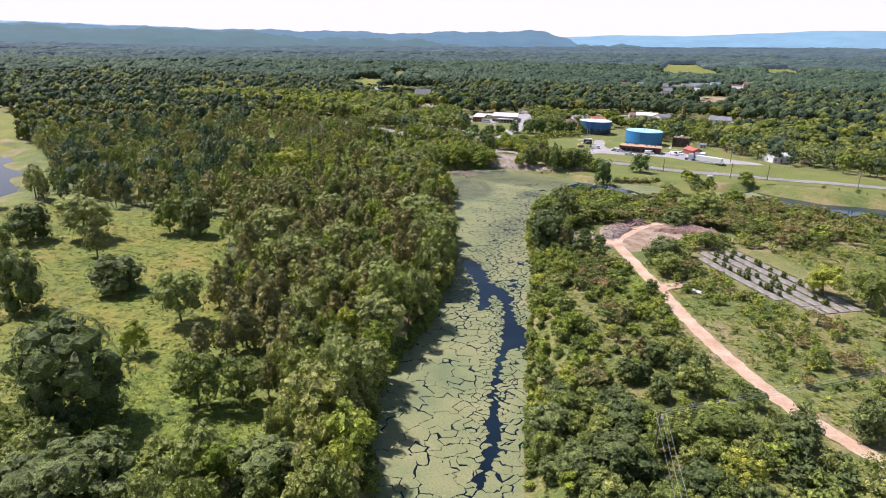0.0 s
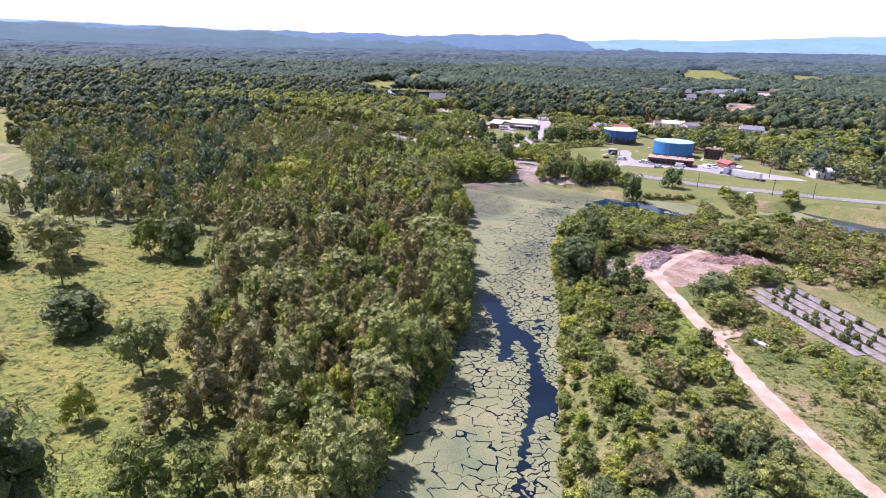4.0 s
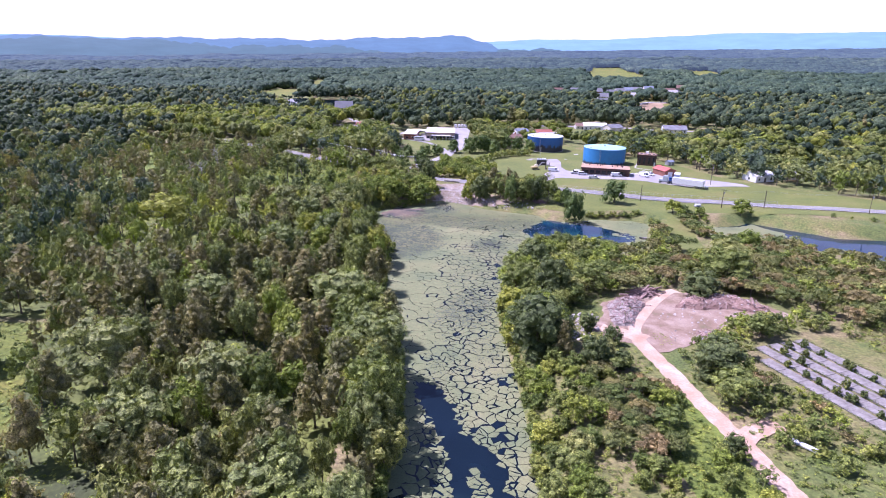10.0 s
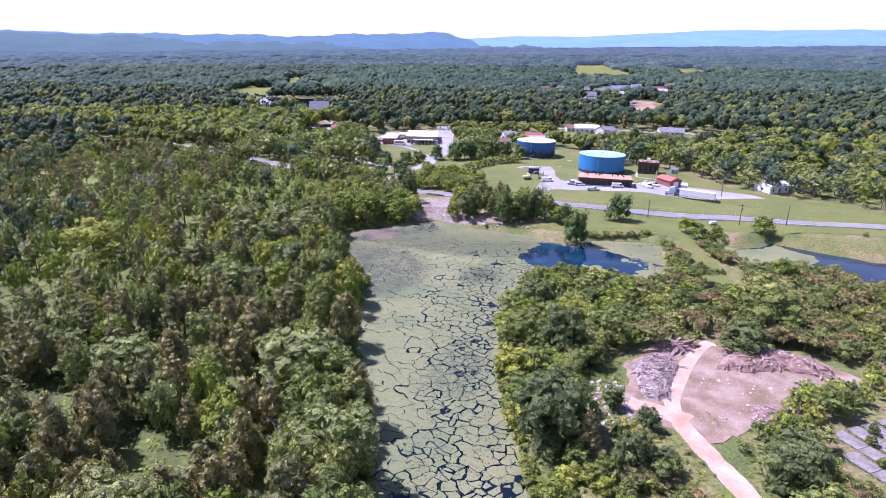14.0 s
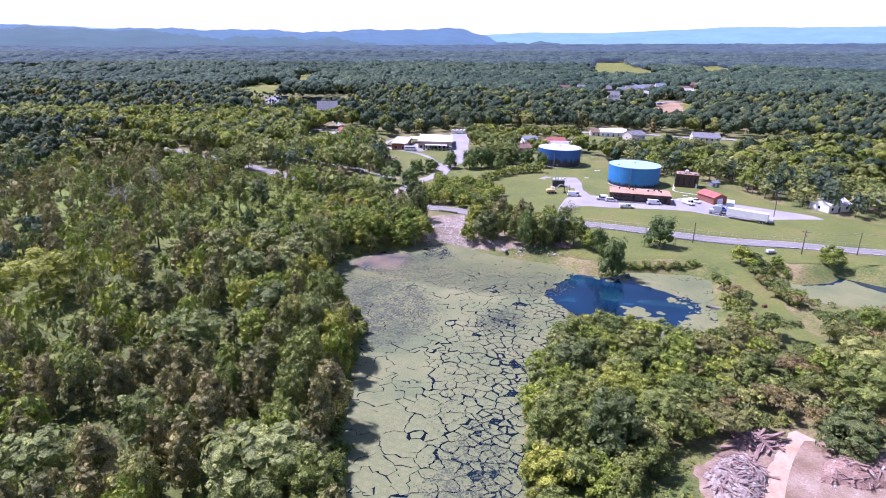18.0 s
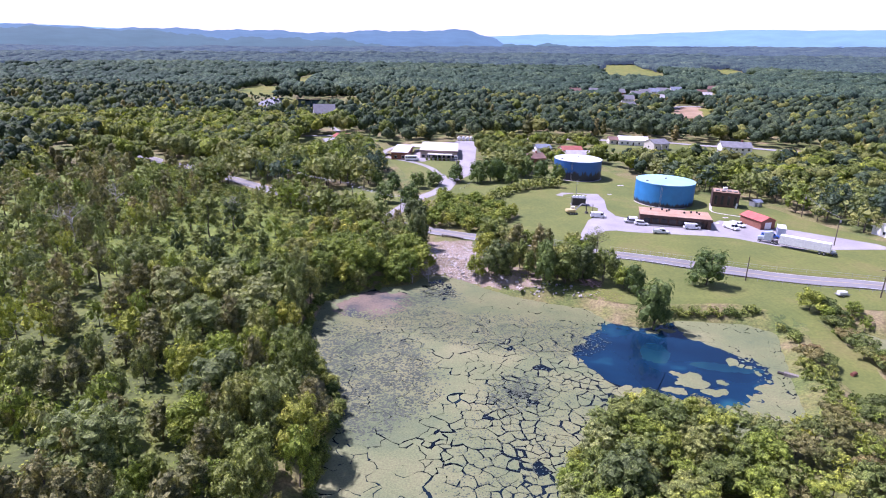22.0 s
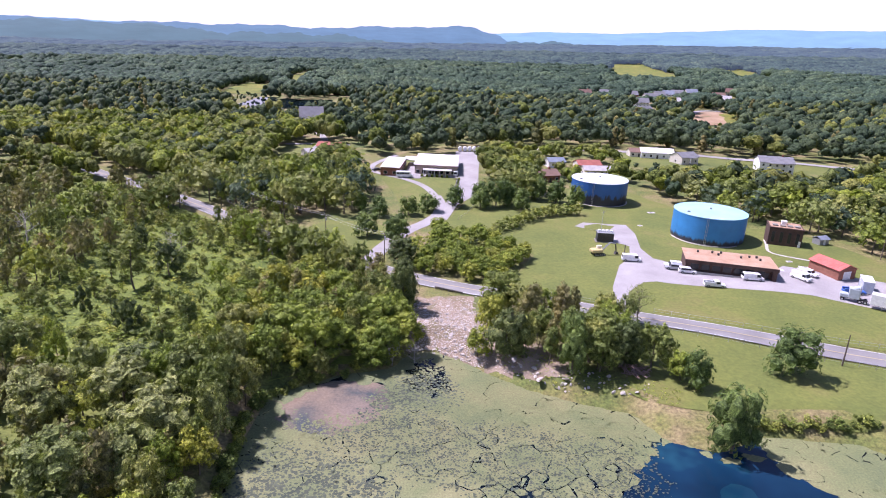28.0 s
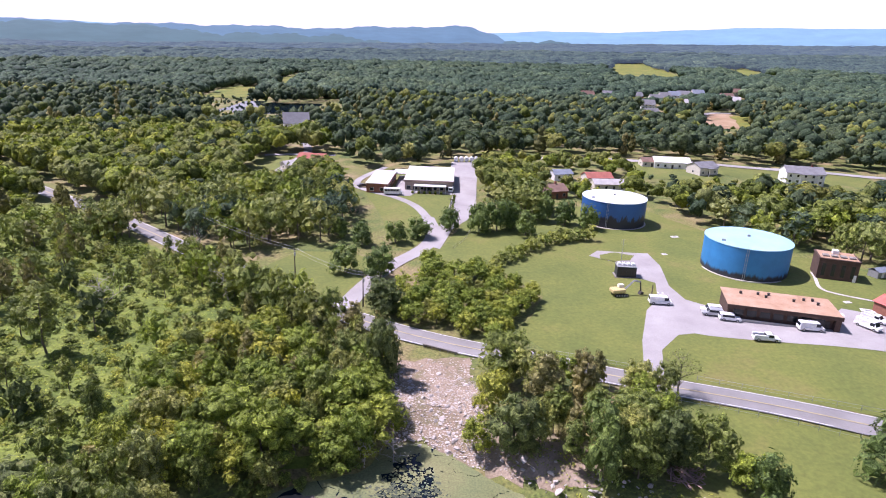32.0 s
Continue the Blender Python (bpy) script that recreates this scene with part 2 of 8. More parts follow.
def water_mat(name, stops):
    m, nt, b = mat_new(name)
    deep = noise_fac(nt, 0.06, 3.0, 0.5)
    nt.links.new(ramp(nt, deep, stops), b.inputs["Base Color"])
    b.inputs["Roughness"].default_value, b.inputs["IOR"].default_value = 0.06, 1.33
    bumped(nt, b, noise_fac(nt, 1.8, 3.0), 0.04, 0.05)
    return m


WATER = water_mat("pond_water", [(0.35, (0.004, 0.009, 0.014)), (0.58, (0.006, 0.014, 0.022)), (0.74, (0.014, 0.030, 0.034))])
POOL_WATER = water_mat("clear_pool_water", [(0.35, (0.004, 0.015, 0.034)), (0.60, (0.006, 0.030, 0.062)), (0.68, (0.016, 0.085, 0.115)), (0.80, (0.050, 0.125, 0.115))])

# ---- plan: outlines in metres ----
POND = [(-16, -80), (-13, 40), (-11, 85), (-16, 105), (-15.5, 120), (-12, 138), (-9, 162), (-8, 190), (-11, 215), (-16.5, 240), (-17, 272), (-16, 286), (-22, 298),
        (-28, 308), (-29, 322), (-28, 336), (-17, 344), (-6, 348), (-2, 356), (3, 356), (9, 352), (14, 347), (22, 341), (31, 337), (40, 334), (44, 326), (52, 323), (62, 328),
        (78, 327), (84, 322), (78, 306), (75, 298), (71, 286), (64, 280), (54, 278), (47, 282), (38, 283), (30, 278), (24, 272), (20, 262), (16, 240), (14, 224), (15, 200),
        (15, 179), (13, 142), (12.5, 117), (11.5, 88), (14, 40), (14, -80)]
POND_EAST = [(99, 316), (102, 306), (112, 304), (127, 302), (129, 289), (136, 281), (146, 275), (165, 268), (200, 268), (205, 290), (172, 303), (161, 306), (152, 304), (149, 309), (142, 314), (137, 318), (127, 327), (120, 322), (109, 320), (105, 327)]
POND_WEST = [(-330, 345), (-262, 316), (-214, 268), (-197, 242), (-192, 224), (-215, 208), (-330, 205)]
POOL = [(32, 308), (38, 319), (44, 325.5), (52, 322.5), (59, 328), (60.5, 318), (66, 313), (73, 304.5), (68.5, 296), (63, 290), (55, 285.5), (47, 283), (39, 284.5), (46, 293), (36, 297.5)]
LEAD = [(-5, 195), (-1, 192), (3, 176), (8.5, 170.5), (9, 160), (10.5, 150), (14, 144), (14, 139.5), (9.5, 137), (7.6, 130), (6.4, 118), (6.8, 105), (7.6, 99), (6, 93), (5, 88), (4, 88), (5, 97), (5.8, 106), (5.4, 118), (5.8, 128), (7, 138), (7.8, 148), (7, 160), (5.5, 167), (3.4, 168), (3, 157), (0.6, 156), (0.5, 168), (-2, 180), (-6, 190)]
SILT = [(-27, 334), (-17, 343.5), (-5, 342), (-4, 329), (-10, 325), (-18, 323), (-25, 326)]
INLET = [(-4, 342), (-5, 348), (-1, 355), (6, 353), (8, 346), (4, 336), (-1, 336)]
ROAD = [(-190, 535), (-128, 487), (-104, 470), (-74, 445), (-45, 421), (-22, 403), (-9, 394.5), (7, 386.5), (32, 376), (49, 370), (61, 366.5), (85, 358), (105, 350.5), (123, 346.5), (150, 341), (190, 333), (300, 312)]
DRIVE = [(-17, 402), (-15, 412), (-8, 432), (-1, 443), (3.5, 454), (4, 464), (1, 481), (-3, 494), (-11, 505), (-24, 514), (-30, 523), (-29, 540), (-20, 566)]
LOT = [(2, 450), (6, 447), (10, 466), (16, 478), (20, 500), (22, 534), (26, 583), (12, 583), (11, 560), (12, 520), (9, 490), (6, 470)]
SCHOOL_APRON = [(-13, 507), (-12, 545), (-4, 545), (-6, 522), (11, 520), (11, 512), (-4, 512), (-6, 507)]
YARD = [(51, 444), (55, 449.5), (70, 447.5), (70, 436), (67, 420), (68, 411), (74, 406), (96, 399), (106, 408), (112, 405), (130, 398), (150, 384), (152, 379), (127, 377), (119, 377), (102, 385), (83, 387.5),
        (66, 391), (63, 392), (59, 391), (53, 384), (51, 377), (49, 370), (44, 372), (47, 377), (50, 388), (56, 404), (61, 411), (64, 422), (60, 426), (62, 438), (56, 440)]
LAWN_NORTH = [(23, 391), (30, 381), (60, 370), (123, 350), (190, 337), (215, 335), (215, 345), (175, 372), (150, 392), (137, 428), (122, 447), (108, 452), (98, 476), (86, 503), (52, 503), (47, 486), (36, 478), (24, 478),
              (26, 500), (20, 500), (14, 474), (8, 452), (2, 438), (8, 428), (22, 430), (32, 412), (28, 400)]
LAWN_SCHOOL = [(3, 466), (8, 475), (12, 511), (-6, 511), (-14, 508), (-24, 518), (-29, 524), (-20, 498), (-14, 478), (-12, 462), (-8, 448), (-3, 445)]
LAWN_WEST = [(-44, 425), (-36, 418), (-19, 407), (-10, 432), (-20, 442), (-36, 442)]
LAWN_SOUTH = [(40, 338), (46, 334), (62, 331), (86, 328), (88, 316), (84, 300), (82, 284), (78, 268), (88, 268), (92, 290), (97, 312), (108, 332), (128, 330), (160, 325), (205, 312), (215, 322), (190, 329), (123, 342), (85, 354), (61, 362.5), (50, 366), (44, 352)]
DIRT_ROAD = [(82, 78), (68, 97), (63, 105), (59, 112.5), (56, 122), (52.5, 136), (50, 150), (48, 168), (46, 182), (45, 193), (43.5, 203), (44, 212), (48, 219), (54, 228), (61, 236), (64, 238)]
DIRT_PAD = [(32, 213), (38, 219), (41, 229), (50, 235), (60, 236), (72, 236), (82, 228), (86, 221), (80, 216), (70, 217), (60, 207), (50, 202), (45, 200), (40, 206)]
SPILL = [(-4, 379), (-4, 366), (-3.5, 355), (3, 354), (9, 351), (14, 348), (18, 345.5), (19, 348), (15, 352), (13.5, 358), (14, 366), (12, 374), (13, 380)]
CLEARING = [(-205, 150), (-170, 216), (-158, 216), (-129, 214), (-93, 214), (-72, 169), (-58, 136), (-54, 114), (-36, 100), (-26, 100), (-26, 90), (-36, 84), (-44, 74), (-40, 40), (-200, 40)]
FIELDS = {
    "far_field": [(-226, 885), (-236, 960), (-236, 1030), (-205, 1015), (-184, 960), (-184, 880)],
    "far_field.001": [(-196, 1045), (-220, 1200), (-218, 1290), (-186, 1290), (-188, 1200), (-172, 1045)],
    "far_field.002": [(290, 1330), (420, 1900), (520, 1900), (420, 1330)],
    "far_field.003": [(520, 1380), (600, 1680), (680, 1680), (600, 1380)],
    "far_field.004": [(-740, 1250), (-800, 1370), (-620, 1370), (-640, 1250)],
    "far_field.005": [(-420, 395), (-350, 350), (-285, 318), (-262, 322), (-300, 372), (-350, 430), (-420, 470)],
}
CLAY_FIELD = [(228, 765), (236, 829), (262, 868), (282, 866), (256, 770)]
BACK_ROAD = [(60, 604), (112, 602), (150, 600), (209, 593), (300, 560), (420, 500)]
BACK_LAWN = [(100, 604), (100, 560), (135, 552), (150, 575), (165, 545), (215, 540), (230, 590), (170, 602)]
WEST_GLADE = [(-81, 540), (-84, 575), (-70, 592), (-46, 596), (-46, 580), (-56, 560), (-66, 536)]
FAR_POND = [(-172, 762), (-170, 800), (-95, 862), (-70, 850), (-90, 822), (-130, 780)]

LEVELS = np.array([(-30, 100, 2.2), (-60, 150, 2.5), (-100, 200, 3), (-30, 220, 2), (-35, 300, 1.5), (-120, 320, 4), (-190, 300, 2), (-60, 380, 2.5), (-10, 380, 2.6), (-60, 432, 4), (-120, 480, 5), (-60, 60, 2.5),
                   (30, 100, 4), (45, 150, 5), (57, 172, 5), (60, 110, 5), (75, 200, 5), (70, 228, 5), (47, 205, 4.4), (35, 217, 4), (30, 260, 2.5), (60, 268, 3), (90, 250, 4), (120, 200, 5), (90, 301, 1.2), (110, 334, 2.6),
                   (75, 344, 3), (55, 338, 1.6), (150, 341, 4), (-45, 421, 4), (7, 386, 3.6), (37, 374, 3.9), (61, 366, 4), (123, 347, 4), (190, 333, 4), (60, 390, 5.3), (85, 388, 5.3), (95, 395, 5.6), (80, 440, 5.3),
                   (105, 441, 5.3), (118, 430, 5.8), (69, 489, 5.0), (122, 375, 4.8), (30, 410, 4.5), (22, 433, 5), (0, 520, 6.5), (15, 480, 5.5), (-8, 432, 4.3), (13, 560, 6.8), (-50, 560, 6), (120, 590, 7), (-90, 680, 6),
                   (160, 480, 6), (190, 420, 5), (0, 750, 6), (300, 300, 5), (-300, 500, 5), (300, 600, 6)])


def edge_dist(p, line, closed=True):
    """Distance of points (n, 2) from an outline; negative inside a closed one."""
    v = np.array(line, float)
    a, b = (v, np.roll(v, -1, 0)) if closed else (v[:-1], v[1:])
    best, inside = np.full(len(p), 1e9), np.zeros(len(p), bool)
    for (ax, ay), (bx, by) in zip(a, b):
        dx, dy = bx - ax, by - ay
        u = np.clip(((p[:, 0] - ax) * dx + (p[:, 1] - ay) * dy) / (dx * dx + dy * dy + 1e-9), 0, 1)
        best = np.minimum(best, np.hypot(p[:, 0] - ax - u * dx, p[:, 1] - ay - u * dy))
        if closed and dy:
            inside ^= ((ay > p[:, 1]) != (by > p[:, 1])) & (p[:, 0] < ax + dx * (p[:, 1] - ay) / dy)
    return np.where(inside, -best, best) if closed else best


def height(p):
    """Height of the land at points (n, 2)."""
    p = np.asarray(p, float).reshape(-1, 2)
    d2 = ((p[:, None] - LEVELS[None, :, :2]) ** 2).sum(-1)
    w = 1 / (d2 + 150.0) ** 1.5
    z = (w * LEVELS[:, 2]).sum(1) / w.sum(1)
    far = np.hypot(p[:, 0], p[:, 1] - 130)
    lean = np.degrees(np.arctan2(p[:, 0], np.maximum(p[:, 1] - 130, 1)))
    rim = 52 + 4200 * np.tan(np.radians(np.clip(-0.2 + 0.028 * lean, -0.95, 0.9)))
    k = np.clip((far - 620) / 3600, 0, 1.2)
    z = z + k * (rim - z)
    z = z + 0.25 * np.sin(p[:, 0] * 0.11 + 1) * np.cos(p[:, 1] * 0.09) * np.clip(far / 120, 0, 1)
    for pond, slope in ((POND, 0.42), (POND_EAST, 0.4), (POND_WEST, 0.1), (FAR_POND, 0.3)):
        lo, hi = np.min(pond, 0) - 25, np.max(pond, 0) + 25
        near = ((p > lo) & (p < hi)).all(1)
        if near.any():
            d = edge_dist(p[near], pond)
            base = 5.5 if pond is FAR_POND else 0.0
            z[near] = np.where(d < 0, base - 0.12 + np.maximum(d * 0.3, -1.0), np.minimum(z[near], base + 0.1 + d * slope + 0.02 * d * d))
    return z


def zat(x, y):
    return float(height([(x, y)])[0])


def mesh_np(name, verts, quads=None, tris=None, mats=(), tint=None, smooth=False):
    """A mesh from arrays."""
    me = bpy.data.meshes.new(name)
    polys = [(q, k) for q, k in ((quads, 4), (tris, 3)) if q is not None and len(q)]
    me.vertices.add(len(verts))
    me.vertices.foreach_set("co", np.asarray(verts, np.float32).ravel())
    loops = np.concatenate([np.asarray(q, np.int32).ravel() for q, _ in polys])
    counts = np.concatenate([np.full(len(q), k, np.int32) for q, k in polys])
    me.loops.add(len(loops))
    me.loops.foreach_set("vertex_index", loops)
    me.polygons.add(len(counts))
    me.polygons.foreach_set("loop_start", np.concatenate([[0], np.cumsum(counts)[:-1]]).astype(np.int32))
    me.polygons.foreach_set("loop_total", counts)
    me.polygons.foreach_set("use_smooth", np.full(len(counts), smooth))
    for m in mats:
        me.materials.append(m)
    if tint is not None:
        at = me.attributes.new("tint", "FLOAT", "POINT")
        at.data.foreach_set("value", np.asarray(tint, np.float32))
    me.update()
    me.validate()
    return me


def ragged(poly, step, rough, rng):
    """An outline with points every step and a wandering edge."""
    out, v = [], np.array(poly, float)
    for a, b in zip(v, np.roll(v, -1, 0)):
        n = max(1, int(np.hypot(*(b - a)) / step))
        out += [a + (b - a) * i / n for i in range(n)]
    return [tuple(q + rng.uniform(-rough, rough, 2)) for q in out]


def drape(name, poly, lift, step, material, rough=0.0, label="", category="ground", kind="structure"):
    """A sheet that lies on the land inside an outline."""
    from mathutils.geometry import delaunay_2d_cdt
    rng = np.random.default_rng(len(poly) * 7 + int(abs(poly[0][0])))
    ring = ragged(poly, step, rough, rng)
    lo, hi = np.min(ring, 0), np.max(ring, 0)
    gx, gy = np.meshgrid(np.arange(lo[0], hi[0], step), np.arange(lo[1], hi[1], step))
    grid = np.stack([gx.ravel(), gy.ravel()], 1)
    grid = grid[edge_dist(grid, ring) < -step * 0.45]
    pts = [Vector(q) for q in ring] + [Vector(q) for q in grid]
    n = len(ring)
    vs, _, fs, *_ = delaunay_2d_cdt(pts, [], [list(range(n))], 1, 1e-4)
    xy = np.array([tuple(v) for v in vs])
    co = np.column_stack([xy, height(xy) + lift])
    ob = new(name, mesh_np(name, co, None, np.array([f for f in fs if len(f) == 3]), [material], smooth=True))
    return tagged(ob, label, category, kind=kind)


def smooth_line(line, step=3.0):
    v = np.array(line, float)
    for _ in range(3):
        q, r = 0.75 * v[:-1] + 0.25 * v[1:], 0.25 * v[:-1] + 0.75 * v[1:]
        v = np.vstack([v[:1], np.stack([q, r], 1).reshape(-1, 2), v[-1:]])
    s = np.concatenate([[0], np.cumsum(np.hypot(*np.diff(v, axis=0).T))])
    u = np.arange(0, s[-1], step)
    return np.column_stack([np.interp(u, s, v[:, 0]), np.interp(u, s, v[:, 1])])


def strip(name, line, width, lift, material, shift=0.0, across=4, step=3.0, wobble=0.0, label="", category="road", dash=None):
    """A band along a line, draped on the land; dash: painted and open lengths in steps."""
    c = smooth_line(line, step)
    t = np.gradient(c, axis=0)
    t /= np.hypot(*t.T)[:, None]
    side = np.column_stack([t[:, 1], -t[:, 0]])
    rng = np.random.default_rng(5)
    us = np.linspace(-0.5, 0.5, across + 1)
    wl = 1 + wobble * rng.uniform(-1, 1, len(c))
    co = np.concatenate([c + side * (shift + u * width * wl[:, None]) for u in us])
    n = len(c)
    mid = height(c)
    z = np.concatenate([mid] * (across + 1)) * 0.5 + height(co) * 0.5 if width > 2 else height(co)
    quads = [(j * n + i, j * n + i + 1, (j + 1) * n + i + 1, (j + 1) * n + i) for j in range(across) for i in range(n - 1) if not dash or i % sum(dash) < dash[0]]
    ob = new(name, mesh_np(name, np.column_stack([co, z + lift]), np.array(quads), None, [material], smooth=True))
    return tagged(ob, label, category, kind="structure")


# ---- ground ----
def grid_lines(fine_lo, fine_hi, fine, lo, hi):
    a = list(np.arange(fine_lo, fine_hi, fine))
    step, x = fine, a[-1]
    while x < hi:
        step *= 1.13
        x += step
        a.append(x)
    step, x = fine, a[0]
    while x > lo:
        step *= 1.13
        x -= step
        a.insert(0, x)
    return np.array(a)


gx, gy = grid_lines(-36, 112, 1.6, -6500, 6500), grid_lines(70, 400, 1.6, -5000, 5400)
GX, GY = np.meshgrid(gx, gy)
xy = np.column_stack([GX.ravel(), GY.ravel()])
gz = np.concatenate([height(c) for c in np.array_split(xy, 24)])
nx, ny = len(gx), len(gy)
idx = np.arange(nx * ny).reshape(ny, nx)
quads = np.stack([idx[:-1, :-1], idx[:-1, 1:], idx[1:, 1:], idx[1:, :-1]], -1).reshape(-1, 4)
ground = tagged(new("ground", mesh_np("ground", np.column_stack([xy, gz]), quads, None, [GROUND], smooth=True)), "wild grassy ground with weeds and bare earth", "ground", kind="structure")


def flat_sheet(name, poly, z, material, label, category="water", grow=6.0):
    lo, hi = np.min(poly, 0) - grow, np.max(poly, 0) + grow
    co = [(lo[0], lo[1], z), (hi[0], lo[1], z), (hi[0], hi[1], z), (lo[0], hi[1], z)]
    return tagged(new(name, mesh_np(name, co, [(0, 1, 2, 3)], None, [material])), label, category, kind="structure")


flat_sheet("water", POND, 0.0, WATER, "dark blue pond water between algae mats")
pool_ring = smooth_line(POOL + POOL[:1], 1.2)[:-1]
pool_mid = np.mean(pool_ring, 0)
tagged(new("water_pool", mesh_np("water_pool", [(*pool_mid, 0.006)] + [(*(pool_mid + (q - pool_mid) * 1.08), 0.006) for q in pool_ring], None, [(0, 1 + i, 1 + (i + 1) % len(pool_ring)) for i in range(len(pool_ring))], [POOL_WATER])), "clear deep blue open pool", "water", kind="structure")
flat_sheet("water_east", POND_EAST, 0.004, POOL_WATER, "blue open pond behind the heaps", grow=4.0)
flat_sheet("water_west", POND_WEST, 0.02, WATER, "pale reflecting farm pond")
flat_sheet("water_far", FAR_POND, 5.5, WATER, "narrow far pond among trees", grow=2.0)

FOREST = [(-600, 30), (-205, 150), (-170, 218), (-93, 216), (-72, 169), (-58, 136), (-54, 114), (-36, 102), (-24, 100), (-24, 60), (-11.5, 60), (-11.5, 85), (-16.5, 105), (-16, 120), (-12.6, 138), (-9.6, 162), (-8.6, 190), (-11.6, 215), (-17, 240), (-17.6, 272), (-17, 286), (-23, 298), (-29, 308), (-30, 322), (-29, 336), (-45, 345), (-150, 335), (-600, 330)]
drape("forest_floor", FOREST, 0.05, 6.0, FLOOR, 0.5, "dark leaf-littered floor under trees")
drape("low_growth", [(-150, 336), (-45, 346), (-29, 338), (-18, 346), (-6, 350), (-4.5, 378), (-12, 390), (-24, 399), (-48, 417), (-78, 441), (-130, 482), (-190, 480)], 0.06, 5.0, HERB, 0.6, "bright green knee-high growth under scattered trees")
drape("meadow", CLEARING, 0.07, 5.0, MEADOW, 0.8, "yellow-green rough meadow with dry patches")
drape("low_growth", [(-62, 108), (-48, 112), (-36, 103), (-27, 99), (-27, 88), (-40, 80), (-44, 70), (-44, 44), (-84, 44), (-78, 80)], 0.10, 3.0, HERB, 1.2, "bright green knee-high herbs in the near meadow")
drape("low_growth", [(35, 150), (46.5, 148), (46, 176), (43.5, 190), (38, 184), (35, 168)], 0.09, 2.0, HERB, 0.6, "bright yellow-green weeds beside the gravel track")
for nm, poly, st, mt, lb in (("lawn_north", LAWN_NORTH, 4.0, LAWN, "mown lawn around the water tanks"), ("lawn_school", LAWN_SCHOOL, 4.0, LAWN, "mown lawn in front of the long low building"), ("lawn_west", LAWN_WEST, 4.0, LAWN, "small mown lawn beside the road"),
                             ("lawn_south", LAWN_SOUTH, 3.0, LAWN, "mown grass between pond and road"), ("lawn_back", BACK_LAWN, 6.0, LAWN, "house lawns along the back road"), ("glade_west", WEST_GLADE, 6.0, LAWN, "open grass glade by a house")):
    drape(nm, poly, 0.09, st, mt, 0.3, lb)
for nm, poly in FIELDS.items():
    drape(nm, poly, 0.6, 30.0, MEADOW, 2.0, "pale hay field among distant woods")
drape("clay_grass", [(242, 748), (262, 745), (297, 856), (274, 850)], 0.7, 15.0, MEADOW, 2.0, "grassy half of the building plot")
strip("far_lane", [(200, 798), (216, 808), (236, 830), (258, 868), (292, 872)], 7.0, 0.9, PALE_LOT, step=6.0, label="pale lane along the building plot")
for line in ([(-68, 536), (-67, 560), (-64, 590), (-66, 612), (-82, 655)], [(-84, 586), (-66, 592), (-46, 594)]):
    strip("glade_lane", line, 4.5, 0.3, PALE_LOT, label="pale gravel lane through the glade")
drape("clay_field", CLAY_FIELD, 0.5, 15.0, CLAY, 2.0, "bare orange clay building plot")
drape("school_apron", SCHOOL_APRON, 0.14, 4.0, PALE_LOT, 0.0, "pale paved court by the low building", "pavement")
drape("school_lot", LOT, 0.16, 3.0, PALE_LOT, 0.0, "pale paved parking lot", "pavement")
drape("tank_yard", YARD, 0.16, 2.5, PALE_LOT, 0.0, "pale paved yard and loop drive below the tanks", "pavement")
DEBRIS = surface("debris_ground", [(0.28, (0.155, 0.140, 0.060)), (0.38, (0.205, 0.135, 0.085)), (0.5, (0.275, 0.195, 0.135)), (0.72, (0.375, 0.290, 0.220))], 0.22, 4.0, vary=0.3, bump=0.5)
drape("debris_pad", DIRT_PAD, 0.12, 1.5, DEBRIS, 0.7, "greyish-pink bare ground littered with debris", "dirt")
strip("road", ROAD, 6.6, 0.2, ASPHALT, label="grey two-lane asphalt road with pale edge lines")
for s in (-2.95, 2.95):
    strip("road_line", ROAD, 0.16, 0.27, WHITE_LINE, shift=s, across=1, label="white road edge line", category="road marking")
strip("road_line", ROAD, 0.3, 0.27, YELLOW_LINE, across=1, label="faded yellow centre line", category="road marking")
strip("driveway", DRIVE[:7], 5.0, 0.18, PALE_LOT, label="pale paved driveway curving up to the low building")
strip("driveway", DRIVE[5:], 3.2, 0.18, PALE_LOT, label="narrow pale gravel loop drive")
strip("dirt_road", DIRT_ROAD, 3.6, 0.14, DIRT, wobble=0.16, step=1.6, label="pinkish gravel track")
strip("dirt_spur", [(47, 167), (51, 170.5), (57.5, 173.5)], 4.0, 0.17, DIRT, wobble=0.15, step=1.2, label="short pinkish gravel turnout")
strip("dirt_spur", [(45, 207), (41, 211), (36, 214)], 4.5, 0.17, DIRT, wobble=0.15, step=1.2, label="pinkish dirt spur to the rubble slope")
strip("back_road", BACK_ROAD, 7.0, 0.4, PALE_LOT, label="pale distant road between houses")
SPILL_BED = surface("spill_bed", [(0.3, (0.16, 0.145, 0.07)), (0.48, (0.25, 0.19, 0.13)), (0.7, (0.34, 0.27, 0.205))], 0.25, 3.0, vary=0.3, bump=0.5)
drape("spillway", SPILL, 0.08, 1.6, SPILL_BED, 1.1, "stony bare slope of the dam outlet", "ground")
drape("bare_bank", [(15, 351), (14.5, 358), (24, 356), (30, 350), (32, 345), (27, 342.5), (22, 343.5), (18, 346.5)], 0.10, 1.6, SPILL_BED, 0.9, "brown bare earth under the outlet trees")
drape("lawn_island", [(54.5, 445), (60, 448), (65, 445), (62.5, 440.5), (57, 439.5), (54, 441)], 0.24, 1.5, LAWN, 0.2, "grass island inside the loop drive")


